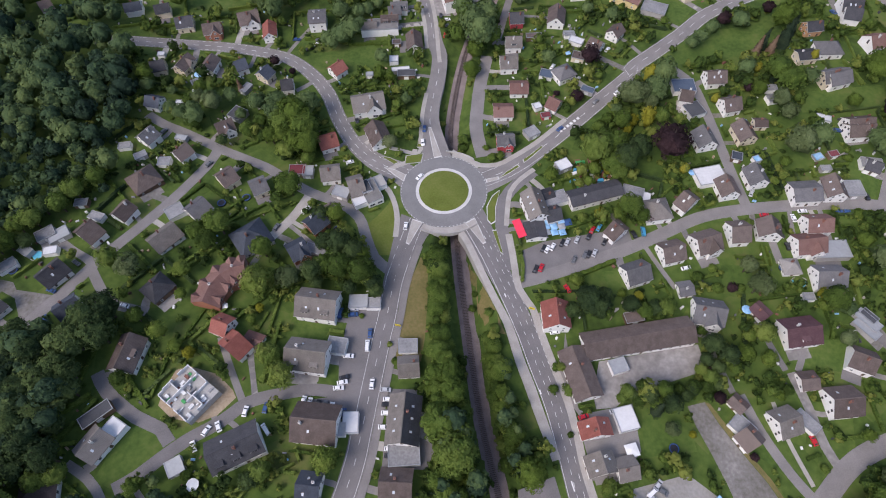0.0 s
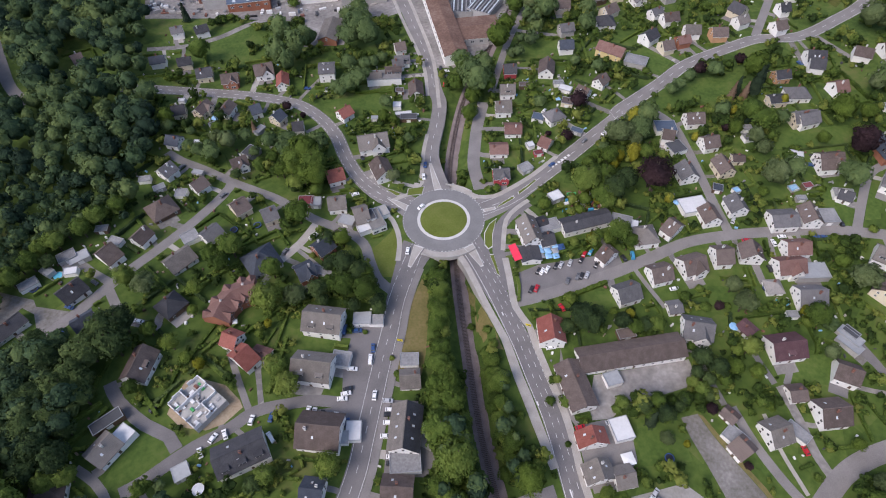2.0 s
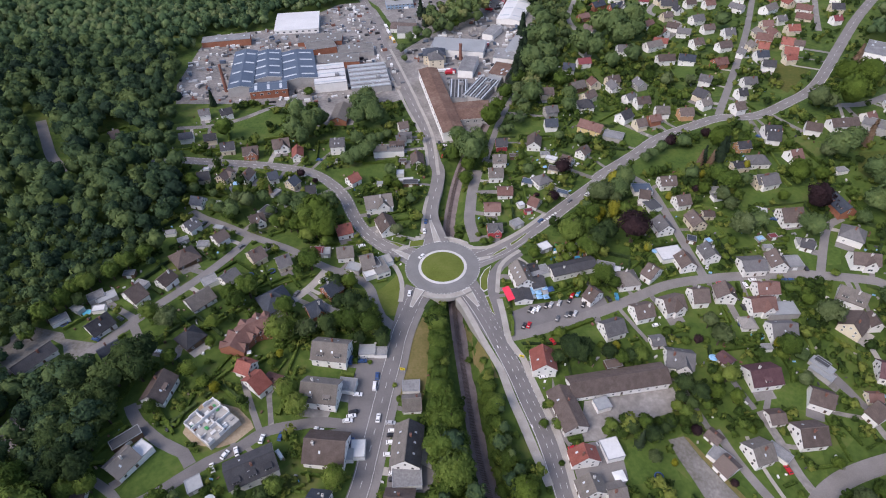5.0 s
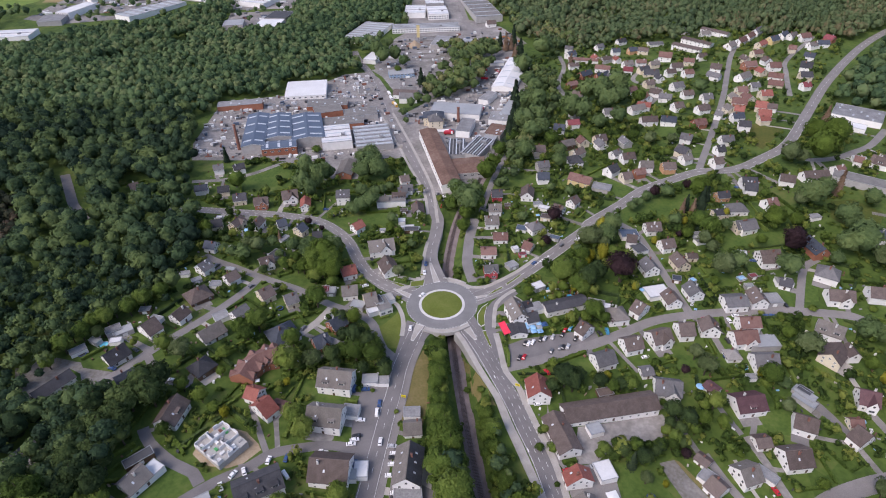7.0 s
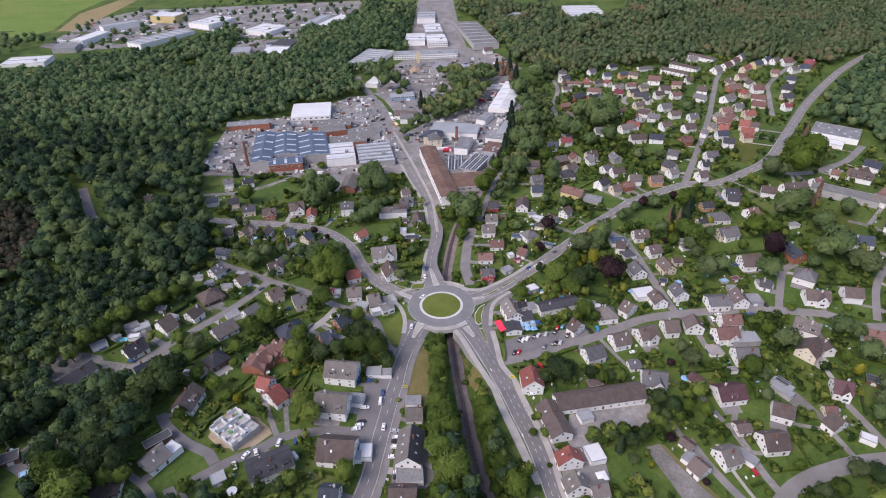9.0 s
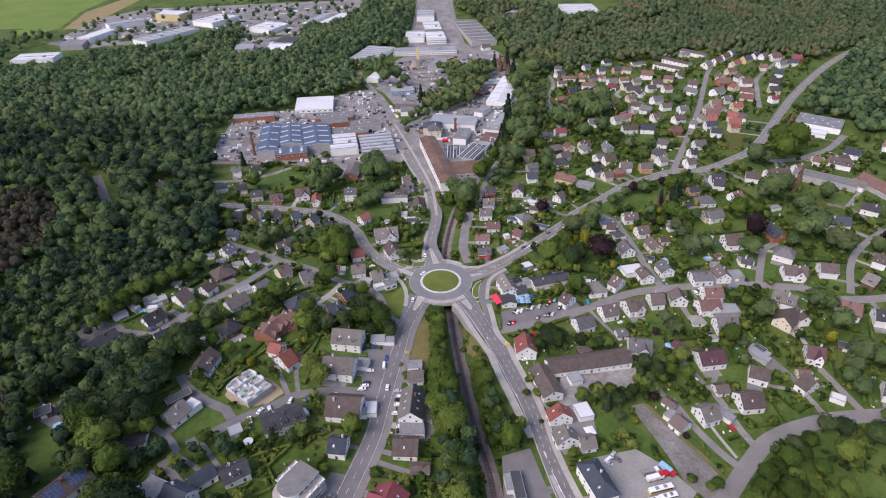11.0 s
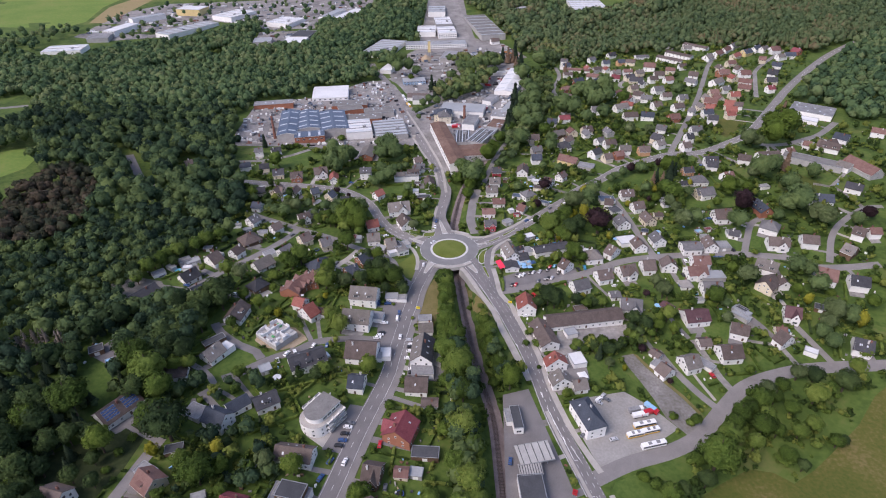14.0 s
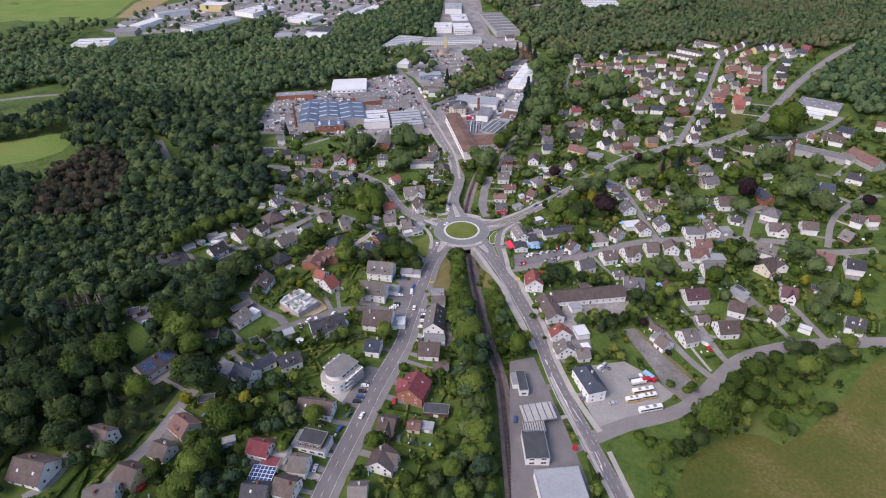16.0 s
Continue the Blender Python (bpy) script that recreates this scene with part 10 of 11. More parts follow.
trees("bush", (-137.5, 232.9, 3.6), (-106.0, 225.0, 2.8), (-93.5, 222.5, 3.5), (-12.9, 214.6, 2.8), (-59.0, 145.1, 2.5), (12.0, 199.4, 3.4), (26.0, 188.1, 2.6), (30.4, 189.8, 2.7), (83.0, 168.3, 3.2), (145.2, 145.8, 2.5), (111.2, 93.9, 2.8), (72.0, 38.2, 2.0), (78.2, 36.0, 2.5), (-96.6, 37.9, 2.5), (-92.7, 32.1, 2.0), (133.4, 113.3, 2.3), (123.0, 113.4, 2.9), (115.3, 119.0, 2.9), (19.6, 104.0, 2.3), (12.3, 108.2, 2.0), (13.9, 115.3, 1.7), (148.9, 36.9, 2.0), (44.1, 69.1, 2.4), (46.3, 78.6, 2.2), (50.3, 81.1, 1.9))
trees("bush", (-21.0, 81.4, 1.9), (49.0, 51.3, 1.5), (134.6, 220.0, 2.4), (-17.6, 221.4, 2.4))
trees("shrub", (163.1, 168.3, 2.6), (201.7, 179.1, 2.6), (197.1, 147.7, 3.1), (83.0, 205.4, 4.1), (60.4, 267.1, 3.4), (168.6, 104.1, 3.4), (-120.5, 143.1, 2.4), (138.4, 65.7, 2.6), (122.8, 123.2, 2.4), (-6.4, 124.1, 1.5), (23.5, 195.1, 2.0), (79.4, 111.6, 2.3), (-23.5, 89.0, 1.4), (-64.3, 145.3, 1.8), (-104.9, 168.7, 1.9), (-35.9, 101.9, 1.4))
trees("oak", (-180.2, 3.6, 10.0), (-153.5, 25.3, 9.4), (-163.8, 35.2, 8.5), (-144.9, 16.1, 7.3), (-119.4, -54.7, 7.4), (-114.8, -47.7, 6.6), (-121.7, -62.2, 6.3), (-124.7, -67.2, 5.7), (-136.5, -56.2, 4.4), (-113.1, -28.7, 8.0), (-123.2, -20.6, 4.6), (3.2, 42.0, 8.4), (-3.3, 54.6, 8.0), (4.5, 25.8, 6.4), (8.0, -6.6, 5.4), (-1.3, -17.1, 5.9), (9.8, -16.0, 4.6), (8.0, -33.4, 5.2), (0.9, -36.4, 5.6), (-7.1, -46.0, 5.4), (-2.1, -57.1, 5.2), (26.0, 51.3, 5.0), (23.0, 76.7, 4.4))
trees("oak", (-193.9, -7.4, 6.8), (-27.4, -52.1, 4.1), (-39.5, 20.2, 4.0), (-12.4, -33.0, 4.4), (-102.6, -33.5, 3.1))
trees("lime", (5.3, -25.5, 7.7), (-5.4, 2.9, 4.2), (3.5, 3.1, 7.7), (30.4, 35.6, 6.8), (-74.3, -21.6, 5.5), (-44.5, -32.8, 4.7), (-85.7, -38.4, 3.4), (-105.3, -23.0, 3.9), (-22.1, -57.3, 4.1), (-52.7, -52.3, 2.3), (-56.6, 20.4, 2.5))
trees("dark", (-132.8, -7.2, 10.4), (-185.8, -31.4, 8.0), (-208.9, -12.9, 8.5), (-202.5, -32.9, 8.0), (-181.3, -45.4, 6.7), (-171.3, -46.8, 6.1), (-197.4, -46.8, 6.7), (-9.6, -59.8, 4.6), (-106.5, -9.7, 3.0), (-156.8, 15.7, 6.5))
trees("dark", (-174.4, -12.6, 5.2), (-189.5, -8.5, 8.2), (-197.0, 2.0, 8.6), (-205.5, -4.0, 7.8), (-215.5, -14.5, 8.0), (-193.6, -24.5, 8.8), (-212.3, -29.2, 7.0), (-190.8, 3.0, 7.0), (-200.5, -17.0, 7.4), (-180.0, -17.5, 5.6), (-222.0, 3.0, 8.0), (-204.0, -40.0, 6.0), (-180.4, -37.2, 4.6))
trees("dark", (-164.5, -31.5, 4.2), (-166.0, -10.0, 4.6), (-177.5, -29.0, 4.8), (-160.0, -22.0, 3.4), (-155.0, -33.0, 3.6), (-172.0, -40.5, 4.0))
trees("bush", (-152.5, -16.0, 2.4), (-149.5, -8.0, 2.6), (-154.0, -25.0, 2.2), (-163.0, -17.0, 2.3), (-169.0, -27.0, 2.6))
trees("spruce", (-170.8, -20.0, 3.3), (-183.0, -4.0, 5.0), (-212.0, 10.0, 5.5), (-197.0, 14.0, 5.2))
trees("oak", (21.2, 95.0, 2.8), (21.4, 88.4, 3.1), (21.6, 81.5, 3.0), (21.8, 74.8, 3.2), (22.2, 68.4, 3.0), (23.0, 62.2, 3.3), (24.0, 56.0, 3.1), (25.0, 49.2, 3.3), (26.0, 42.4, 3.2), (8.2, 40.0, 3.6), (9.3, 29.0, 3.8), (9.0, 17.0, 3.6), (9.3, 4.5, 4.0), (10.1, -8.0, 3.8), (10.5, -20.0, 4.0), (10.9, -31.0, 3.8), (11.0, -42.0, 4.0), (10.6, -53.0, 3.8))
# the belt of trees between the side road and the meadow
trees("oak", (122.7, -14.7, 10.3), (137.6, 2.9, 6.5), (149.0, 16.0, 5.9), (163.7, 24.7, 6.0), (156.2, 7.7, 6.5), (164.1, 6.8, 4.3), (178.3, 20.7, 4.7), (149.1, -0.8, 4.6), (174.8, 5.8, 4.9), (184.4, 9.9, 4.9), (162.1, -7.7, 4.8), (191.1, 0.1, 4.1), (96.3, -29.8, 5.5), (116.6, -9.8, 4.2), (125.3, 14.5, 3.2), (130.4, -7.8, 5.6), (143.6, 10.3, 5.1), (155.3, 19.8, 5.2), (172.9, 27.7, 4.5), (180.5, 35.6, 4.6), (163.0, 16.1, 5.0))
trees("dark", (178.5, 41.9, 6.9), (200.5, 40.3, 5.7), (214.2, 34.5, 7.0), (167.3, -12.8, 3.5), (195.7, 1.2, 2.9), (103.6, -26.4, 4.0), (116.6, -21.3, 4.7))
trees("willow", (169.9, 31.7, 5.3), (193.2, 43.7, 5.3))
trees("lime", (192.7, 25.7, 6.8), (226.9, 44.6, 5.5), (89.6, -38.2, 3.8))
trees("shrub", (88.4, -17.4, 3.3))
trees("willow", (-129.8, 19.0, 6.6), (7.4, -40.9, 4.3), (4.3, -52.8, 4.1), (-14.7, -51.2, 4.1), (-87.1, -19.1, 5.2))
trees("golden", (-109.2, -14.0, 3.3), (-137.1, -16.1, 3.3))
trees("bush", (139.0, 3.4, 4.1), (186.1, 12.3, 2.8), (192.7, 2.0, 4.1), (161.3, -7.5, 4.6), (93.6, -21.7, 3.8), (89.5, -48.9, 4.1), (88.0, -16.4, 2.9), (-33.4, 19.9, 3.2), (-13.1, 17.9, 2.9), (-99.4, -27.7, 2.5), (123.2, 15.1, 2.8), (-33.5, -40.7, 2.4), (61.6, 32.2, 3.0), (50.0, 68.9, 3.2), (114.9, 18.7, 2.8), (148.2, 11.3, 4.2))
trees("copper", (227.6, 200.1, 8.6), (312.4, 181.8, 5.8), (221.3, 58.0, 3.2))
trees("oak", (215.7, 179.0, 6.7), (265.7, 193.4, 11.1), (259.1, 194.9, 9.0), (233.5, 128.4, 7.8), (239.9, 125.3, 6.0), (237.1, 108.1, 7.4), (221.6, 71.8, 5.3), (223.5, 63.5, 5.1), (242.9, 81.3, 6.2), (300.1, 174.7, 5.7), (248.6, 186.8, 4.8))
trees("willow", (277.2, 175.5, 8.7), (273.6, 182.2, 7.3), (197.5, 121.5, 7.7), (234.1, 84.4, 7.8), (228.3, 78.5, 6.1))
trees("lime", (229.4, 230.6, 7.4), (225.3, 109.3, 4.1), (192.6, 132.5, 4.3), (263.7, 93.3, 5.6))
trees("golden", (227.5, 99.9, 3.2), (248.1, 78.0, 4.2))
trees("shrub", (250.6, 148.6, 2.7), (217.7, 152.2, 2.7), (275.5, 145.4, 2.6), (247.0, 108.2, 3.7), (280.1, 116.5, 3.7), (240.6, 57.8, 4.3))
trees("poplar", (-105.5, 332.9, 8.4), (-93.7, 314.4, 8.1), (-103.8, 307.3, 7.4), (-89.3, 329.1, 6.6), (-97.6, 301.9, 6.3))
trees("oak", (-52.8, 336.4, 11.3), (-59.4, 328.2, 8.8), (-45.6, 327.6, 8.8), (-57.6, 301.7, 6.2), (-55.5, 278.2, 7.0), (-64.3, 279.0, 4.9), (83.3, 408.5, 11.5), (87.9, 386.5, 9.8), (77.3, 348.6, 9.2), (98.2, 419.4, 11.7), (96.3, 391.3, 9.9), (106.5, 350.2, 6.8), (102.6, 330.1, 6.6), (92.9, 454.3, 10.9), (104.0, 455.0, 12.3), (109.9, 507.5, 10.2), (131.7, 427.4, 11.8), (141.7, 423.0, 10.4), (168.4, 466.3, 12.6), (170.4, 441.9, 12.1), (159.1, 474.1, 11.2), (188.8, 478.6, 12.8), (191.1, 464.2, 9.6), (172.3, 407.3, 8.8), (153.0, 401.9, 7.4))
trees("oak", (274.9, 474.8, 8.3), (262.6, 247.0, 10.6), (278.2, 258.7, 7.8), (273.7, 223.2, 8.2), (273.2, 203.8, 8.8), (275.1, 217.3, 6.3), (303.6, 243.3, 6.6), (108.3, 580.7, 12.9), (106.8, 526.8, 10.5), (141.9, 641.8, 13.9), (-36.0, 310.0, 4.2), (-46.1, 291.9, 4.6))
trees("lime", (18.5, 249.5, 5.6), (26.0, 256.5, 6.2), (21.5, 265.0, 6.0), (30.2, 293.8, 7.0), (41.2, 319.2, 8.7), (48.6, 337.0, 7.2), (300.7, 306.6, 12.0), (319.1, 323.7, 12.4), (316.6, 341.6, 10.4), (324.2, 317.6, 8.8), (242.6, 225.9, 5.4), (230.3, 228.7, 6.4), (304.3, 424.4, 4.4), (319.7, 510.0, 5.7), (154.2, 348.0, 4.5))
trees("dark", (19.3, 292.1, 7.7), (-155.8, 312.2, 7.4), (57.4, 361.4, 6.9), (103.6, 373.3, 7.1), (69.9, 383.0, 7.8), (206.5, 457.8, 8.1), (12.2, 279.7, 6.0))
trees("spruce", (67.3, 382.5, 8.4), (74.7, 408.9, 8.8), (82.0, 434.7, 8.5), (62.0, 358.1, 5.7), (86.9, 483.3, 8.4), (-179.3, 362.8, 4.0), (112.3, 581.8, 7.9))
trees("withered", (64.0, 374.0, 5.3), (340.1, 367.4, 7.1), (291.3, 261.5, 5.4), (109.8, 693.8, 6.2), (110.0, 656.0, 5.8), (170.0, 601.2, 5.6))
trees("willow", (257.6, 248.8, 6.7), (279.5, 309.1, 8.6), (288.3, 307.5, 6.9), (67.3, 361.6, 6.3), (186.8, 361.3, 5.8), (205.7, 359.4, 5.2))
trees("bush", (-105.4, 384.2, 4.7), (-86.5, 395.7, 4.8), (184.7, 367.1, 4.6), (195.7, 341.9, 4.4), (226.4, 359.9, 4.0), (277.0, 363.8, 3.4), (178.7, 379.9, 5.3), (174.4, 400.5, 5.4), (188.5, 348.8, 4.5), (104.3, 290.0, 4.0), (132.7, 282.4, 3.0))
trees("oak", (-129.6, 220.5, 5.2), (-122.6, 229.3, 4.9), (-100.1, 207.6, 4.3), (-96.9, 225.4, 5.7), (-87.6, 218.7, 5.6), (-79.1, 207.2, 5.9), (-90.4, 202.5, 3.9), (-71.2, 195.5, 5.0), (-112.6, 232.0, 4.5), (-105.2, 219.2, 3.6))
trees("lime", (-132.4, 212.5, 4.0), (-94.6, 192.7, 3.8), (-81.5, 202.2, 5.1), (-69.3, 219.9, 4.8), (-129.8, 238.3, 4.2), (-49.4, 152.3, 4.9), (-44.6, 139.9, 5.1), (-42.7, 159.8, 4.3), (-36.2, 129.1, 4.6), (-32.9, 118.6, 4.2))
trees("dark", (-111.3, 200.3, 3.5), (-78.7, 224.9, 5.3), (-93.9, 213.1, 4.0), (-56.8, 152.3, 4.5), (-40.0, 123.5, 4.6), (-47.3, 128.7, 4.6), (-30.1, 114.5, 3.2))
trees("withered", (-110.0, 241.9, 2.5))
trees("oak", (73.7, 67.5, 3.4), (80.5, 69.4, 3.2), (85.6, 61.9, 3.4), (90.2, 65.5, 3.4), (95.0, 67.8, 3.2), (101.2, 68.6, 3.4), (109.1, 72.5, 3.7), (117.9, 80.9, 3.8), (113.8, 86.9, 3.6), (120.9, 76.5, 3.0), (71.2, 64.9, 2.6))
trees("dark", (82.8, 65.2, 3.2), (97.4, 65.5, 3.2), (113.3, 76.7, 3.8), (109.3, 79.7, 3.5), (76.5, 65.9, 2.6))
trees("lime", (106.2, 75.8, 3.2), (91.5, 60.8, 2.6), (117.0, 85.4, 3.0), (47.3, 68.7, 2.1), (47.9, 78.1, 2.2))
trees("oak", (-191.1, 134.2, 5.4), (-184.7, 147.4, 5.5), (-176.1, 156.4, 5.3), (-171.4, 163.9, 5.7), (-195.1, 123.8, 5.6), (-164.7, 173.3, 5.1), (-197.1, 112.3, 4.4), (-190.3, 144.1, 4.8))
trees("dark", (-183.2, 154.5, 5.6), (-195.2, 132.2, 5.3), (-201.9, 119.4, 5.2), (-184.5, 136.0, 4.0))
trees("golden", (74.4, 151.3, 2.8), (82.6, 176.4, 2.9))
trees("lime", (75.7, 176.3, 3.9), (72.3, 170.3, 3.2), (66.3, 149.8, 2.8), (83.5, 150.7, 3.7))
trees("oak", (-70.0, 677.4, 10.1), (-58.8, 638.0, 9.6), (-44.5, 650.1, 9.8), (-33.1, 632.5, 7.8), (-70.8, 597.8, 7.5), (-55.2, 717.7, 7.5), (30.2, 652.5, 8.0), (40.1, 630.0, 9.6), (51.8, 641.1, 9.7), (65.0, 665.3, 10.0), (78.4, 685.6, 8.3), (33.8, 582.4, 9.1), (42.4, 555.1, 9.6), (54.4, 579.7, 9.0), (34.3, 531.2, 7.7), (47.7, 536.2, 6.1), (-14.3, 503.0, 5.9), (-5.0, 493.0, 5.8), (-21.7, 488.1, 5.0), (17.3, 509.6, 5.9), (-29.0, 462.9, 4.8), (-25.8, 443.7, 3.3), (4.7, 513.9, 5.2), (-54.6, 365.4, 7.2), (-61.4, 354.4, 7.1))
trees("oak", (-86.5, 333.1, 5.1), (-52.8, 335.6, 5.7))
trees("lime", (24.1, 521.8, 5.2), (-39.8, 607.8, 5.0), (61.8, 626.8, 6.8), (42.7, 613.0, 7.6))
trees("spruce", (-11.2, 565.0, 6.3), (-6.6, 535.7, 5.3), (2.5, 538.0, 4.6))
trees("withered", (102.5, 691.2, 6.4))
trees("spruce", (115.4, 712.0, 7.5), (119.1, 669.6, 7.2), (97.0, 711.9, 6.5))
trees("dark", (-157.1, 74.1, 5.9), (-158.0, 54.7, 6.4), (-150.9, 69.4, 6.7), (-142.7, 42.8, 6.5), (-152.7, 39.1, 6.5), (-144.9, 74.2, 5.9))
trees("lime", (-161.5, 247.4, 5.1), (-73.9, 196.3, 6.1), (-66.3, 193.5, 6.8), (-72.1, 206.0, 6.2), (-77.7, 191.4, 5.4), (-86.4, 201.8, 4.8))
trees("oak", (-142.6, 222.6, 4.2), (-135.6, 218.1, 4.6), (-128.5, 212.0, 4.5), (-84.9, 216.1, 6.3), (-66.4, 187.3, 4.0), (-99.2, 205.9, 3.1), (-94.3, 212.1, 3.1), (-106.5, 198.0, 3.0), (-158.5, 239.6, 4.3), (-145.1, 237.1, 3.2))
trees("golden", (107.9, 207.6, 4.1), (99.9, 205.9, 3.1), (96.3, 201.0, 2.7), (112.9, 234.6, 4.3))
trees("willow", (102.4, 219.8, 7.8), (110.3, 217.0, 4.9))
trees("oak", (119.8, 233.1, 7.2), (92.7, 214.3, 3.5), (87.4, 208.9, 3.4), (82.2, 203.5, 3.4), (114.2, 207.3, 4.8))
trees("lime", (93.3, 207.4, 2.7), (91.0, 211.4, 2.8))

trees("lime", (-159.0, -15.5, 6.6))
trees("spruce", (-169.3, -25.4, 3.0))
trees("oak", (-140.7, -2.2, 8.0))

# ---- cars ----
car(-10.7, 178.0, -133, "white")
car(-9.1, 200.4, -86, "white")
car(-8.2, 209.8, -95, "blue")
car(-17.5, 149.0, 84, "white")
car(96.9, 230.2, 44, "white")
car(84.5, 224.6, 44, "grey")
car(63.2, 206.9, 40, "blue")
car(-32.0, 94.1, 89, "blue")
car(-32.9, 88.5, 89, "white", van=True)
car(-40.4, 84.0, -3, "white")
car(-39.5, 105.1, 3, "silver")
car(-39.6, 102.7, 3, "blue")
car(-44.9, 103.2, 78, "blue", van=True)
car(-41.5, 74.9, 13, "black")
car(-42.3, 72.8, 11, "white")
car(-43.7, 70.5, 3, "white")
car(-57.1, 64.8, 81, "white", van=True)
car(-54.7, 64.6, 82, "white")
car(-51.3, 63.7, 81, "black")
car(-48.6, 63.4, 80, "grey")
car(-45.9, 62.3, 83, "white", van=True)
car(-40.9, 60.3, 90, "blue")
car(-24.7, 69.7, -4, "silver")
car(-23.5, 65.8, -4, "white")
car(-24.1, 63.8, -3, "black")
car(-24.2, 60.4, -3, "white")
car(-25.2, 54.9, -3, "white")
car(-22.6, 46.6, -7, "white")
car(-22.6, 44.1, -4, "black")
car(-71.5, 62.6, 79, "blue")
car(-79.1, 61.3, 81, "white")
car(-70.5, 54.3, 128, "white", van=True)
car(-30.4, 72.1, 85, "white")
car(46.8, 135.1, 61, "black")
car(48.6, 134.8, 59, "white")
car(51.2, 136.0, 59, "white")
car(55.9, 138.0, 61, "black")
car(58.4, 138.6, 60, "silver")
car(63.1, 139.7, 63, "silver")
car(68.9, 141.4, 60, "black")
car(71.0, 144.7, 60, "red")
car(74.4, 145.9, 59, "bluegreen")
car(75.9, 138.2, 59, "black")
car(42.1, 124.6, 64, "black")
car(44.7, 125.2, 64, "red")
car(60.4, 129.3, 63, "grey")
car(65.7, 131.6, 61, "grey")
car(67.5, 131.9, 61, "black")
car(70.3, 132.4, 62, "silver")
car(55.4, 114.6, 115, "red")
car(47.5, 94.2, 7, "white")
car(52.1, 70.4, 105, "white")
car(94.9, 143.2, 86, "bluegreen", van=True)
car(90.3, 141.8, 109, "black")
car(151.0, 162.4, 58, "silver")
car(154.1, 150.1, 2, "red")
car(171.4, 156.7, -3, "black")
car(179.0, 156.0, -3, "silver")
car(167.2, 148.0, 93, "white")
car(172.4, 151.4, 2, "white")
car(188.6, 150.6, -3, "blue")
car(192.7, 150.1, -3, "blue")
car(184.2, 134.9, 88, "white")
car(160.6, 133.5, 93, "black")
car(204.6, 157.7, 90, "black")
car(202.6, 196.5, -15, "blue")
car(111.2, 123.8, 10, "white")
car(116.6, 117.2, 112, "black")
car(55.2, 58.3, 13, "red")
car(68.4, 60.6, 16, "silver")
car(78.3, 29.6, 37, "white", van=True)
car(81.1, 32.4, 46, "silver")
car(147.8, 47.7, 103, "red")
car(-118.1, 65.9, 55, "black")
car(-96.3, 48.1, 115, "white")
car(-92.6, 53.9, 61, "white")
car(-88.4, 55.4, 115, "white")
car(-144.5, 209.7, 58, "grey")
car(-116.8, 187.2, 55, "grey")
car(-162.2, 127.6, 146, "grey")
car(-168.1, 113.5, 158, "blue")
car(-136.0, 106.4, 164, "white")
car(-165.7, 99.8, 121, "blue")
car(-78.1, 148.0, 64, "grey")
car(-65.2, 158.0, 48, "white", van=True)
car(-46.1, 188.4, 13, "white")
car(-91.4, 299.0, 8, "black")
car(-84.1, 284.5, -1, "blue")
car(-70.6, 284.3, 21, "grey")
car(-71.2, 280.3, 21, "white")
car(-75.5, 275.9, 28, "black")
car(-52.0, 241.7, -64, "white")
car(-112.2, 251.5, 12, "white")
car(4.7, 284.6, 81, "red")
car(6.1, 298.4, 10, "white")
car(6.7, 293.1, 9, "grey")
car(2.4, 302.3, -91, "black")
car(-44.2, 216.8, -71, "black")
car(64.7, 252.8, 58, "white")
car(77.1, 242.0, 44, "silver")
car(97.1, 263.5, 48, "white")
car(227.9, 280.2, -60, "blue")
car(-52.4, 8.5, -6, "grey")
car(-53.3, 6.0, -6, "white")
car(-54.3, 2.0, -5, "black")
car(-55.0, -1.9, -6, "blue")
car(-56.3, -5.0, -6, "black")
car(-59.2, -13.7, 59, "blue")
car(-62.3, -22.7, 63, "blue")
car(-33.0, -26.1, 86, "grey")
car(-37.0, -3.2, 86, "red")
car(-69.8, -45.7, 82, "white")
car(77.8, 27.8, -40, "silver")
car(82.5, 29.8, -35, "grey")
car(65.1, 6.8, 32, "grey")
car(69.2, 7.4, 27, "blue")
car(73.0, 7.7, 40, "silver")
car(80.0, 4.7, 14, "silver")
car(25.7, -9.7, 80, "blue")
car(-140.2, -62.0, 63, "red")
car(-139.8, -42.5, 31, "white", van=True)
car(-52.6, -13.8, 73, "white")
car(-133.1, 9.9, 53, "white")
car(-190.7, -59.5, 46, "white")

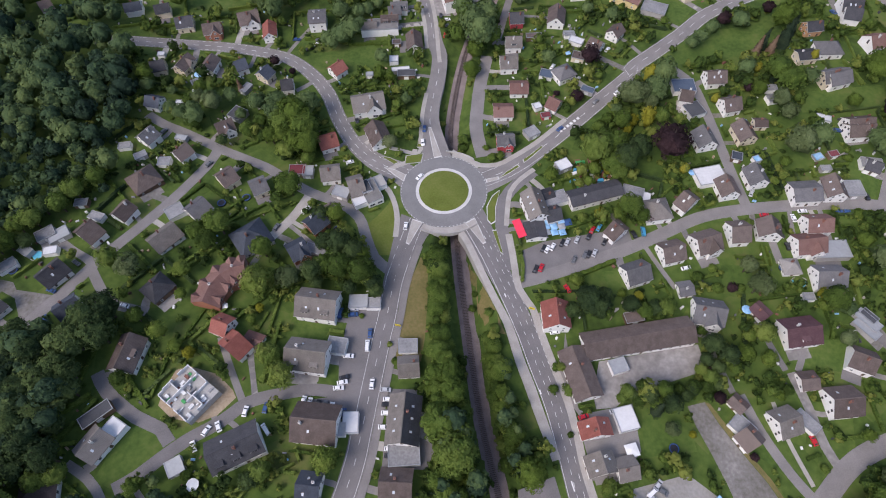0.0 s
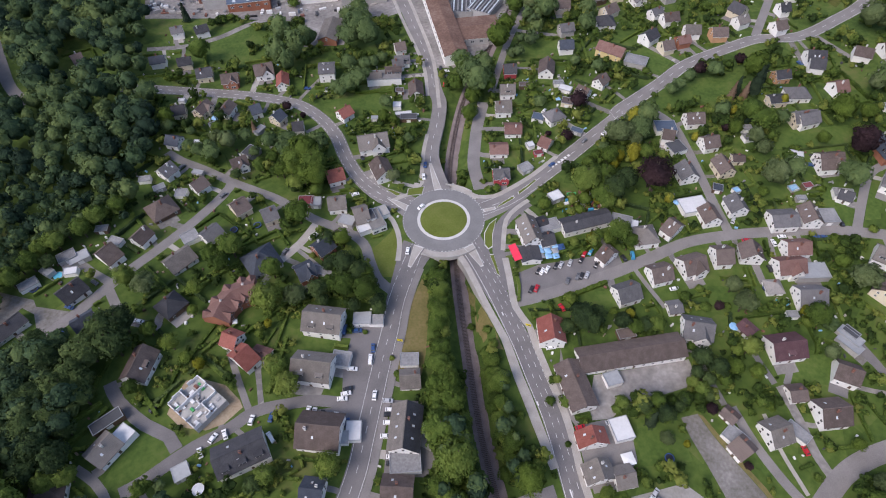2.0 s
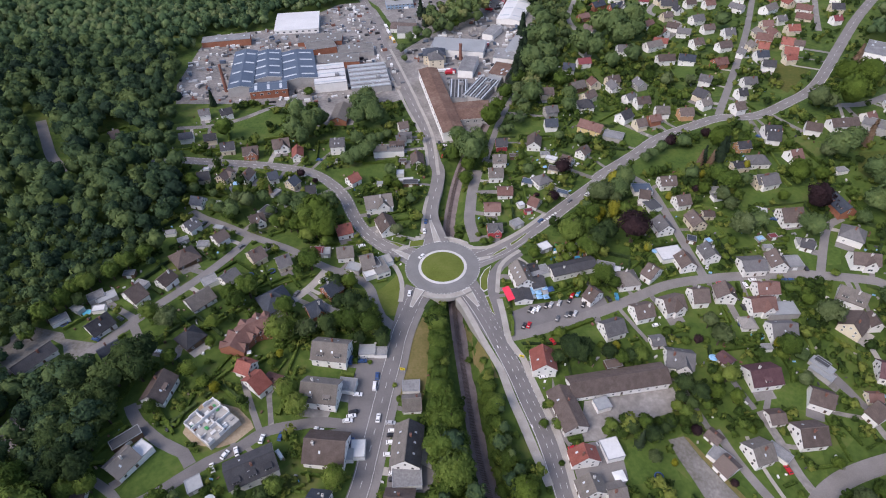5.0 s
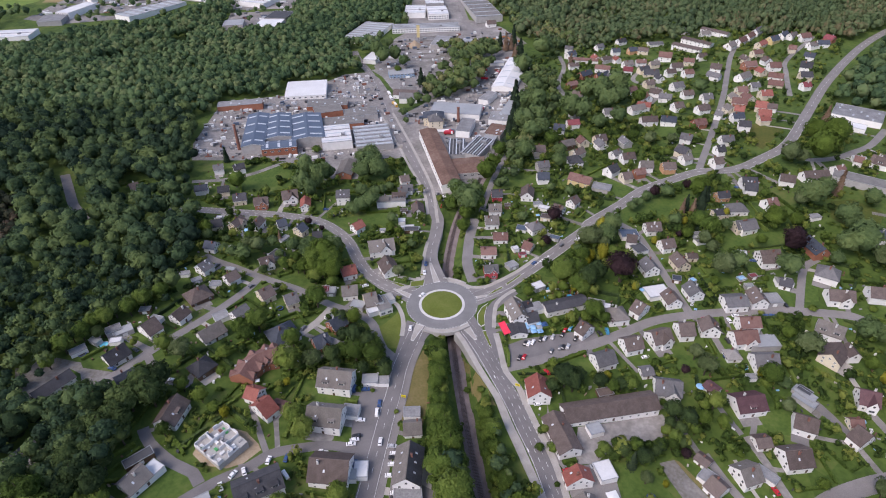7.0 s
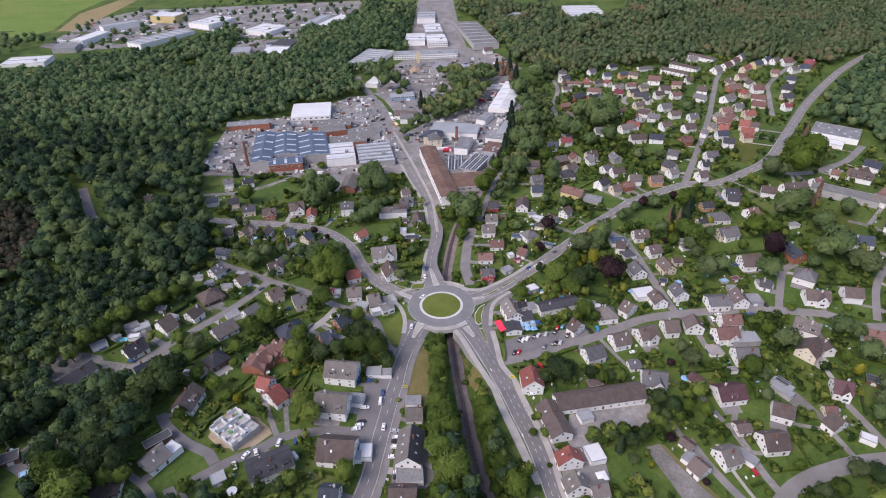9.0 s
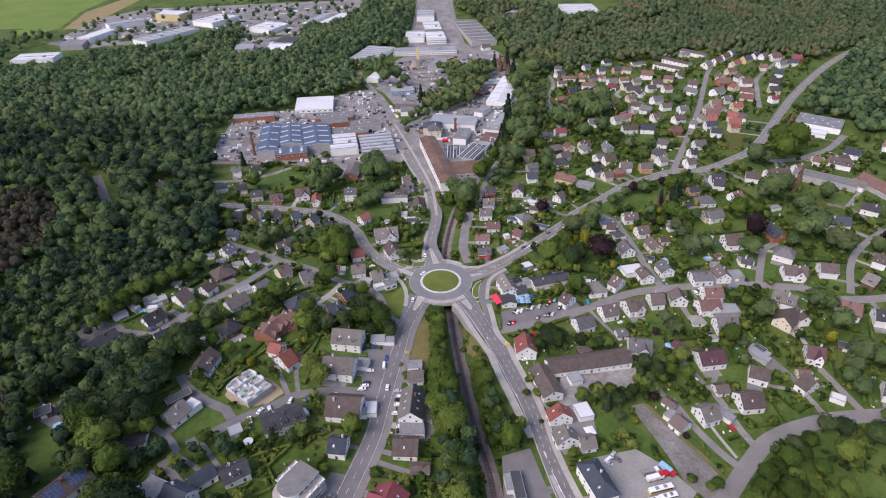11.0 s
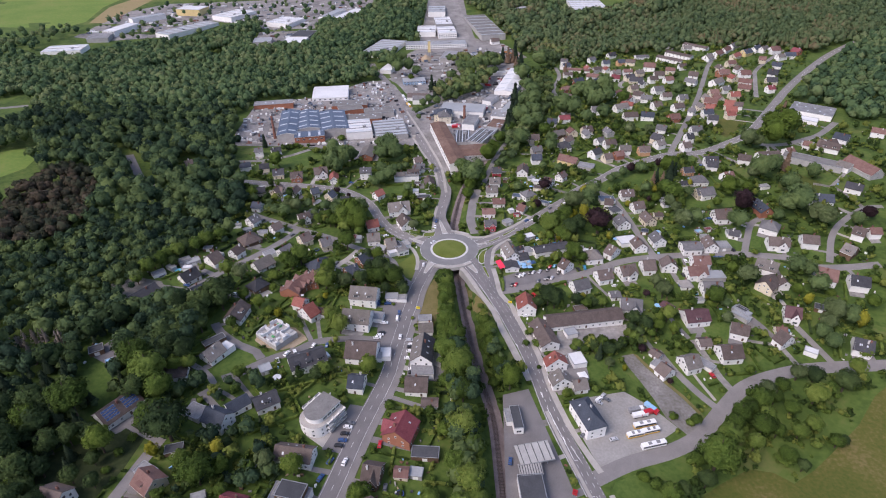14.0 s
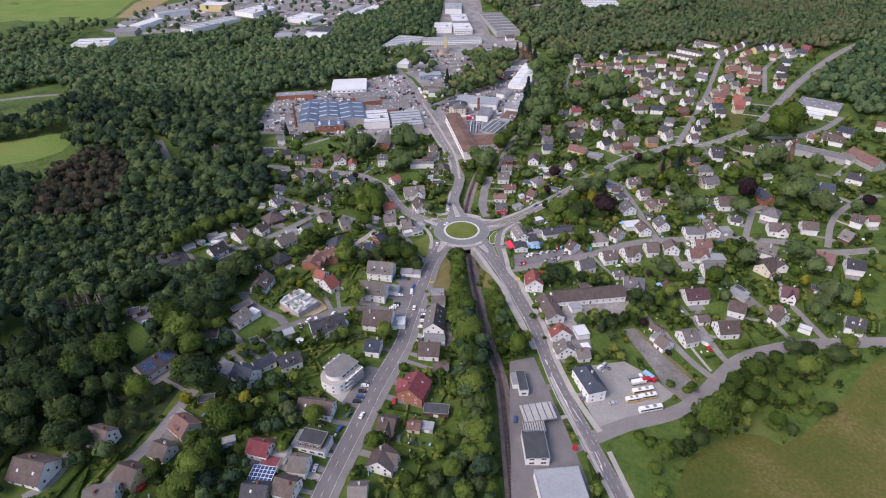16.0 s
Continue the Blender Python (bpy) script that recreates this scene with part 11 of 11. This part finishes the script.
# ---- drives from the houses to the streets ----
STREETS = []
for o in list(scene.objects):
    if o.type == "MESH" and o.name.split(".")[0] == "road":
        vv = o.data.vertices
        STREETS += [((vv[k].co.x + vv[k + 1].co.x) / 2, (vv[k].co.y + vv[k + 1].co.y) / 2) for k in range(0, len(vv) - 1, 4)]
STREETS = np.array(STREETS)
for n, (hx, hy, turn, a, b) in enumerate(list(BLOCKED)):
    if a + b < 9 or a > 16 or hy > 420:
        continue
    d = np.hypot(STREETS[:, 0] - hx, STREETS[:, 1] - hy)
    k = int(d.argmin())
    if not 9 < d[k] < 38:
        continue
    to = STREETS[k] - (hx, hy)
    to /= np.linalg.norm(to)
    side = np.array((-to[1], to[0])) * (b * 0.5 if n % 2 else -b * 0.5)
    p0 = np.array((hx, hy)) + side + to * min(a, b) * 0.6
    p1 = STREETS[k] + side * 0.7 - to * 1.5
    rng = random.Random(n)
    ribbon("driveway", [tuple(p0), tuple((p0 + p1) / 2 + side * 0.1), tuple(p1)], rng.choice((2.2, 2.8, 3.6)), rng.choice(("pavement", "asphalt", "gravel", "asphalt", "dark_asphalt", "yard")), 0.07, 0.2, label="paved drive beside a house", category="drive")
    c, s = math.cos(radians(turn)), math.sin(radians(turn))
    h = a * 0.8
    pts = [(hx + c * u - s * t, hy + s * u + c * t) for u, t in ((-h, -b - 3), (h * 0.6, -b - 3), (h * 0.6, 0), (-h, 0))]
    if n % 3 == 0:
        patch("terrace", rng.choice(("pavement", "yard", "gravel", "asphalt", "dark_asphalt")), pts, 0.05, "paved terrace beside a house", "terrace", cell=50)
plant_far_trees()

# ---- garden shrubs and undergrowth ----
WAYS = [o for o in scene.objects if o.type == "MESH" and o.get("kind") == "structure" and o.name.split(".")[0] in ("road", "footway", "parking_lot", "yard", "school_yard", "gravel_yard", "bus_yard", "building_plot", "industrial_yard", "filling_station_yard", "meadow", "roundabout", "roundabout_apron", "farm_field", "verge", "railway_bed", "driveway", "splitter_island", "planted_island")]
taken = set()
for o in WAYS:
    for p in o.data.polygons:
        vs = [o.data.vertices[k].co for k in p.vertices]
        for i in range(7):
            for j in range(7):
                a = vs[0].lerp(vs[1], i / 6)
                b = vs[-1].lerp(vs[-2], i / 6)
                q = a.lerp(b, j / 6)
                taken.add((int(q.x // 2), int(q.y // 2)))


OPEN = [q for nm, q in AREAS if nm in ("clearing", "meadow", "farm_field", "lawn", "parking_lot", "yard", "school_yard", "gravel_yard", "bus_yard", "industrial_yard", "filling_station_yard", "building_plot", "terrace")]
OPEN = [(min(p[0] for p in q), max(p[0] for p in q), min(p[1] for p in q), max(p[1] for p in q), q) for q in OPEN]


def free(x, y, margin=0.0):
    for x0, x1, y0, y1, q in OPEN:
        if x0 < x < x1 and y0 < y < y1 and inside(np.array(x), np.array(y), q):
            return False
    if (int(x // 2), int(y // 2)) in taken:
        return False
    for hx, hy, turn, a, b in BLOCKED:
        if abs(x - hx) + abs(y - hy) < a + b + 4:
            c, s = math.cos(radians(turn)), math.sin(radians(turn))
            u, w = (x - hx) * c + (y - hy) * s, -(x - hx) * s + (y - hy) * c
            if abs(u) < a + margin and abs(w) < b + margin:
                return False
    return True


# hedges round the plots
for n, (hx, hy, turn, a, b) in enumerate(list(BLOCKED)):
    if a + b < 10.5 or a > 16 or hy > 330 or abs(hx) > 260 or hy < -110:
        continue
    rng = random.Random(n + 7)
    u, w = a + rng.uniform(4, 9), b + rng.uniform(5, 10)
    c, s = math.cos(radians(turn)), math.sin(radians(turn))
    corners = [(hx + c * p - s * q, hy + s * p + c * q) for p, q in ((-u, -w), (u, -w), (u, w), (-u, w))]
    runs = []
    for k in rng.sample(range(4), 3):
        (x0, y0), (x1, y1) = corners[k], corners[(k + 1) % 4]
        m = int(math.hypot(x1 - x0, y1 - y0))
        line = []
        for i in range(m + 1):
            q = (x0 + (x1 - x0) * i / m, y0 + (y1 - y0) * i / m)
            if free(*q) and away(*q) > 14:
                line.append(q)
            else:
                if len(line) > 4:
                    runs.append(line[::3] if len(line) % 3 else line[::3] + line[-1:])
                line = []
        if len(line) > 4:
            runs.append(line[::3])
    runs = [r for r in runs if len(r) > 1]
    if runs:
        hedge(runs, rng.uniform(0.8, 1.5), rng.uniform(1.2, 2.2), rng.choice(("leaf", "leaf_light", "leaf", "leaf_dark")))


def undergrowth(name, area, count, radius, leaves, size, material, seed, label, cat="shrubs", clump=0.16, shape="bush", stem=0.0):
    """Countless garden shrubs in loose rows and clusters, as one object, each plant with its own tint."""
    rng = np.random.default_rng(seed)
    xs, ys = [p[0] for p in area], [p[1] for p in area]
    forms = [crown_mesh("c", leaves, size, None, shape, 80 + seed * 5 + k, 0.68, 9) for k in range(4)]
    verts, faces, tints, shades, n0, made, tries = [], [], [], [], 0, 0, 0
    while made < count and tries < count * 14:
        tries += 1
        x, y = rng.uniform(min(xs), max(xs)), rng.uniform(min(ys), max(ys))
        k = noise.noise(Vector((x * 0.04, y * 0.04, seed * 0.3)))
        if abs(k) > clump and rng.random() > 0.06:
            continue
        if not inside(np.array(x), np.array(y), list(area)) or not free(x, y, 0.5 if shape == "bush" else radius * 0.75):
            continue
        many = int(rng.integers(1, 4)) if shape == "bush" else 1
        own = rng.random()
        for j in range(many):
            px, py = (x, y) if j == 0 else (x + rng.normal() * radius * 1.1, y + rng.normal() * radius * 1.1)
            if j and not free(px, py, 0.5):
                continue
            v, f, w = forms[rng.integers(0, 4)]
            r, a = radius * rng.uniform(0.5, 1.4), rng.uniform(0, 6.283)
            c, s = math.cos(a) * r, math.sin(a) * r
            z = float(ground(px, py)) - 0.1 + stem * r
            verts.append(np.stack([v[:, 0] * c - v[:, 1] * s + px, v[:, 0] * s + v[:, 1] * c + py, v[:, 2] * r * rng.uniform(0.8, 1.4) + z], 1))
            shades.append(np.stack([(w[:, 0] * c - w[:, 1] * s) / r, (w[:, 0] * s + w[:, 1] * c) / r, w[:, 2]], 1))
            tints.append(np.full(len(v), min(1.0, max(0.0, own + rng.normal() * 0.12))))
            faces += [tuple(i + n0 for i in q) for q in f]
            n0 += len(v)
            made += 1
    m = rounded(mesh(name, np.concatenate(verts), faces, [material]), np.concatenate(shades))
    m.attributes.new("tint", "FLOAT", "POINT").data.foreach_set("value", np.concatenate(tints).astype(np.float32))
    return tagged(new(name, m), label, cat, kind="stuff")


TOWN = [(-190, 230), (-150, 40), (-200, -60), (-120, -130), (260, -130), (300, 60), (460, 180), (440, 330), (230, 420), (60, 420), (20, 330), (-160, 370)]
EDGE = [(-190, 70), (-120, 60), (-90, 20), (-70, -20), (-75, -120), (-240, -120), (-230, 20)]
FAR = [(60, 400), (330, 330), (520, 640), (330, 720), (90, 640)]
undergrowth("garden_shrubs", TOWN, 6600, 1.8, 32, 0.29, "garden_leaf", 1, "green garden shrubs between houses", clump=0.2)
undergrowth("garden_trees", TOWN, 1150, 3.0, 130, 0.18, "garden_leaf", 2, "green garden trees between houses", "trees", 0.22, "round", 0.3)
undergrowth("garden_shrubs", FAR, 1500, 1.8, 30, 0.32, "garden_leaf", 3, "green shrubs of a distant suburb", clump=0.3)
undergrowth("garden_trees", FAR, 520, 2.8, 60, 0.25, "garden_leaf", 7, "green trees of a distant suburb", "trees", 0.3, "round", 0.2)
undergrowth("garden_shrubs", [(-160, 360), (20, 330), (20, 420), (-160, 400)], 220, 2.2, 36, 0.3, "garden_leaf", 4, "green garden shrubs between houses")
undergrowth("garden_trees", EDGE, 270, 3.6, 190, 0.15, "forest_leaf", 5, "green garden trees among houses at a wood's edge", "trees", 0.4, "round", 0.4)
undergrowth("garden_trees", EDGE, 24, 3.0, 170, 0.19, "needle", 6, "dark spruces among houses at a wood's edge", "trees", 0.3, "cone", 0.1)


def garden_things(seed):
    """Tables, benches, bins, stacks and toys round the houses, a few hand's widths each, too many to count."""
    rng = random.Random(seed)
    colors = ["frame_white", "frame_white", "chimney_brick", "flat_grey", "flat_grey", "woodwall", "woodwall", "flat_dark", "pavement", "pale_stone", "sand", "tarp_blue"]
    verts, faces, idx = [], [], []
    for hx, hy, turn, a, b in list(BLOCKED):
        if hy > 420 or hy < -90 or a > 18:
            continue
        for k in range(rng.randint(3, 8)):
            u, w = rng.uniform(-a - 5, a + 5), rng.choice((-1, 1)) * (b + rng.uniform(0.6, 6.5))
            if rng.random() < 0.4:
                u, w = rng.choice((-1, 1)) * (a + rng.uniform(0.6, 6)), rng.uniform(-b - 4, b + 4)
            c, s = math.cos(radians(turn)), math.sin(radians(turn))
            x, y = hx + c * u - s * w, hy + s * u + c * w
            if not free(x, y):
                continue
            l, d, h = rng.uniform(0.5, 1.9), rng.uniform(0.4, 1.0), rng.uniform(0.35, 1.3)
            v, f = box_data(-l / 2, l / 2, -d / 2, d / 2, -0.3, h)
            t, z, n = rng.uniform(0, 3.14), float(ground(x, y)), len(verts)
            verts += [(p * math.cos(t) - q * math.sin(t) + x, p * math.sin(t) + q * math.cos(t) + y, r + z) for p, q, r in v]
            faces += [tuple(i + n for i in q) for q in f]
            idx += [rng.randrange(len(colors))] * 6
    return tagged(new("garden_things", mesh("garden_things", verts, faces, colors, idx)), "small tables, benches, bins and toys in gardens", "garden things", kind="stuff")


garden_things(5)
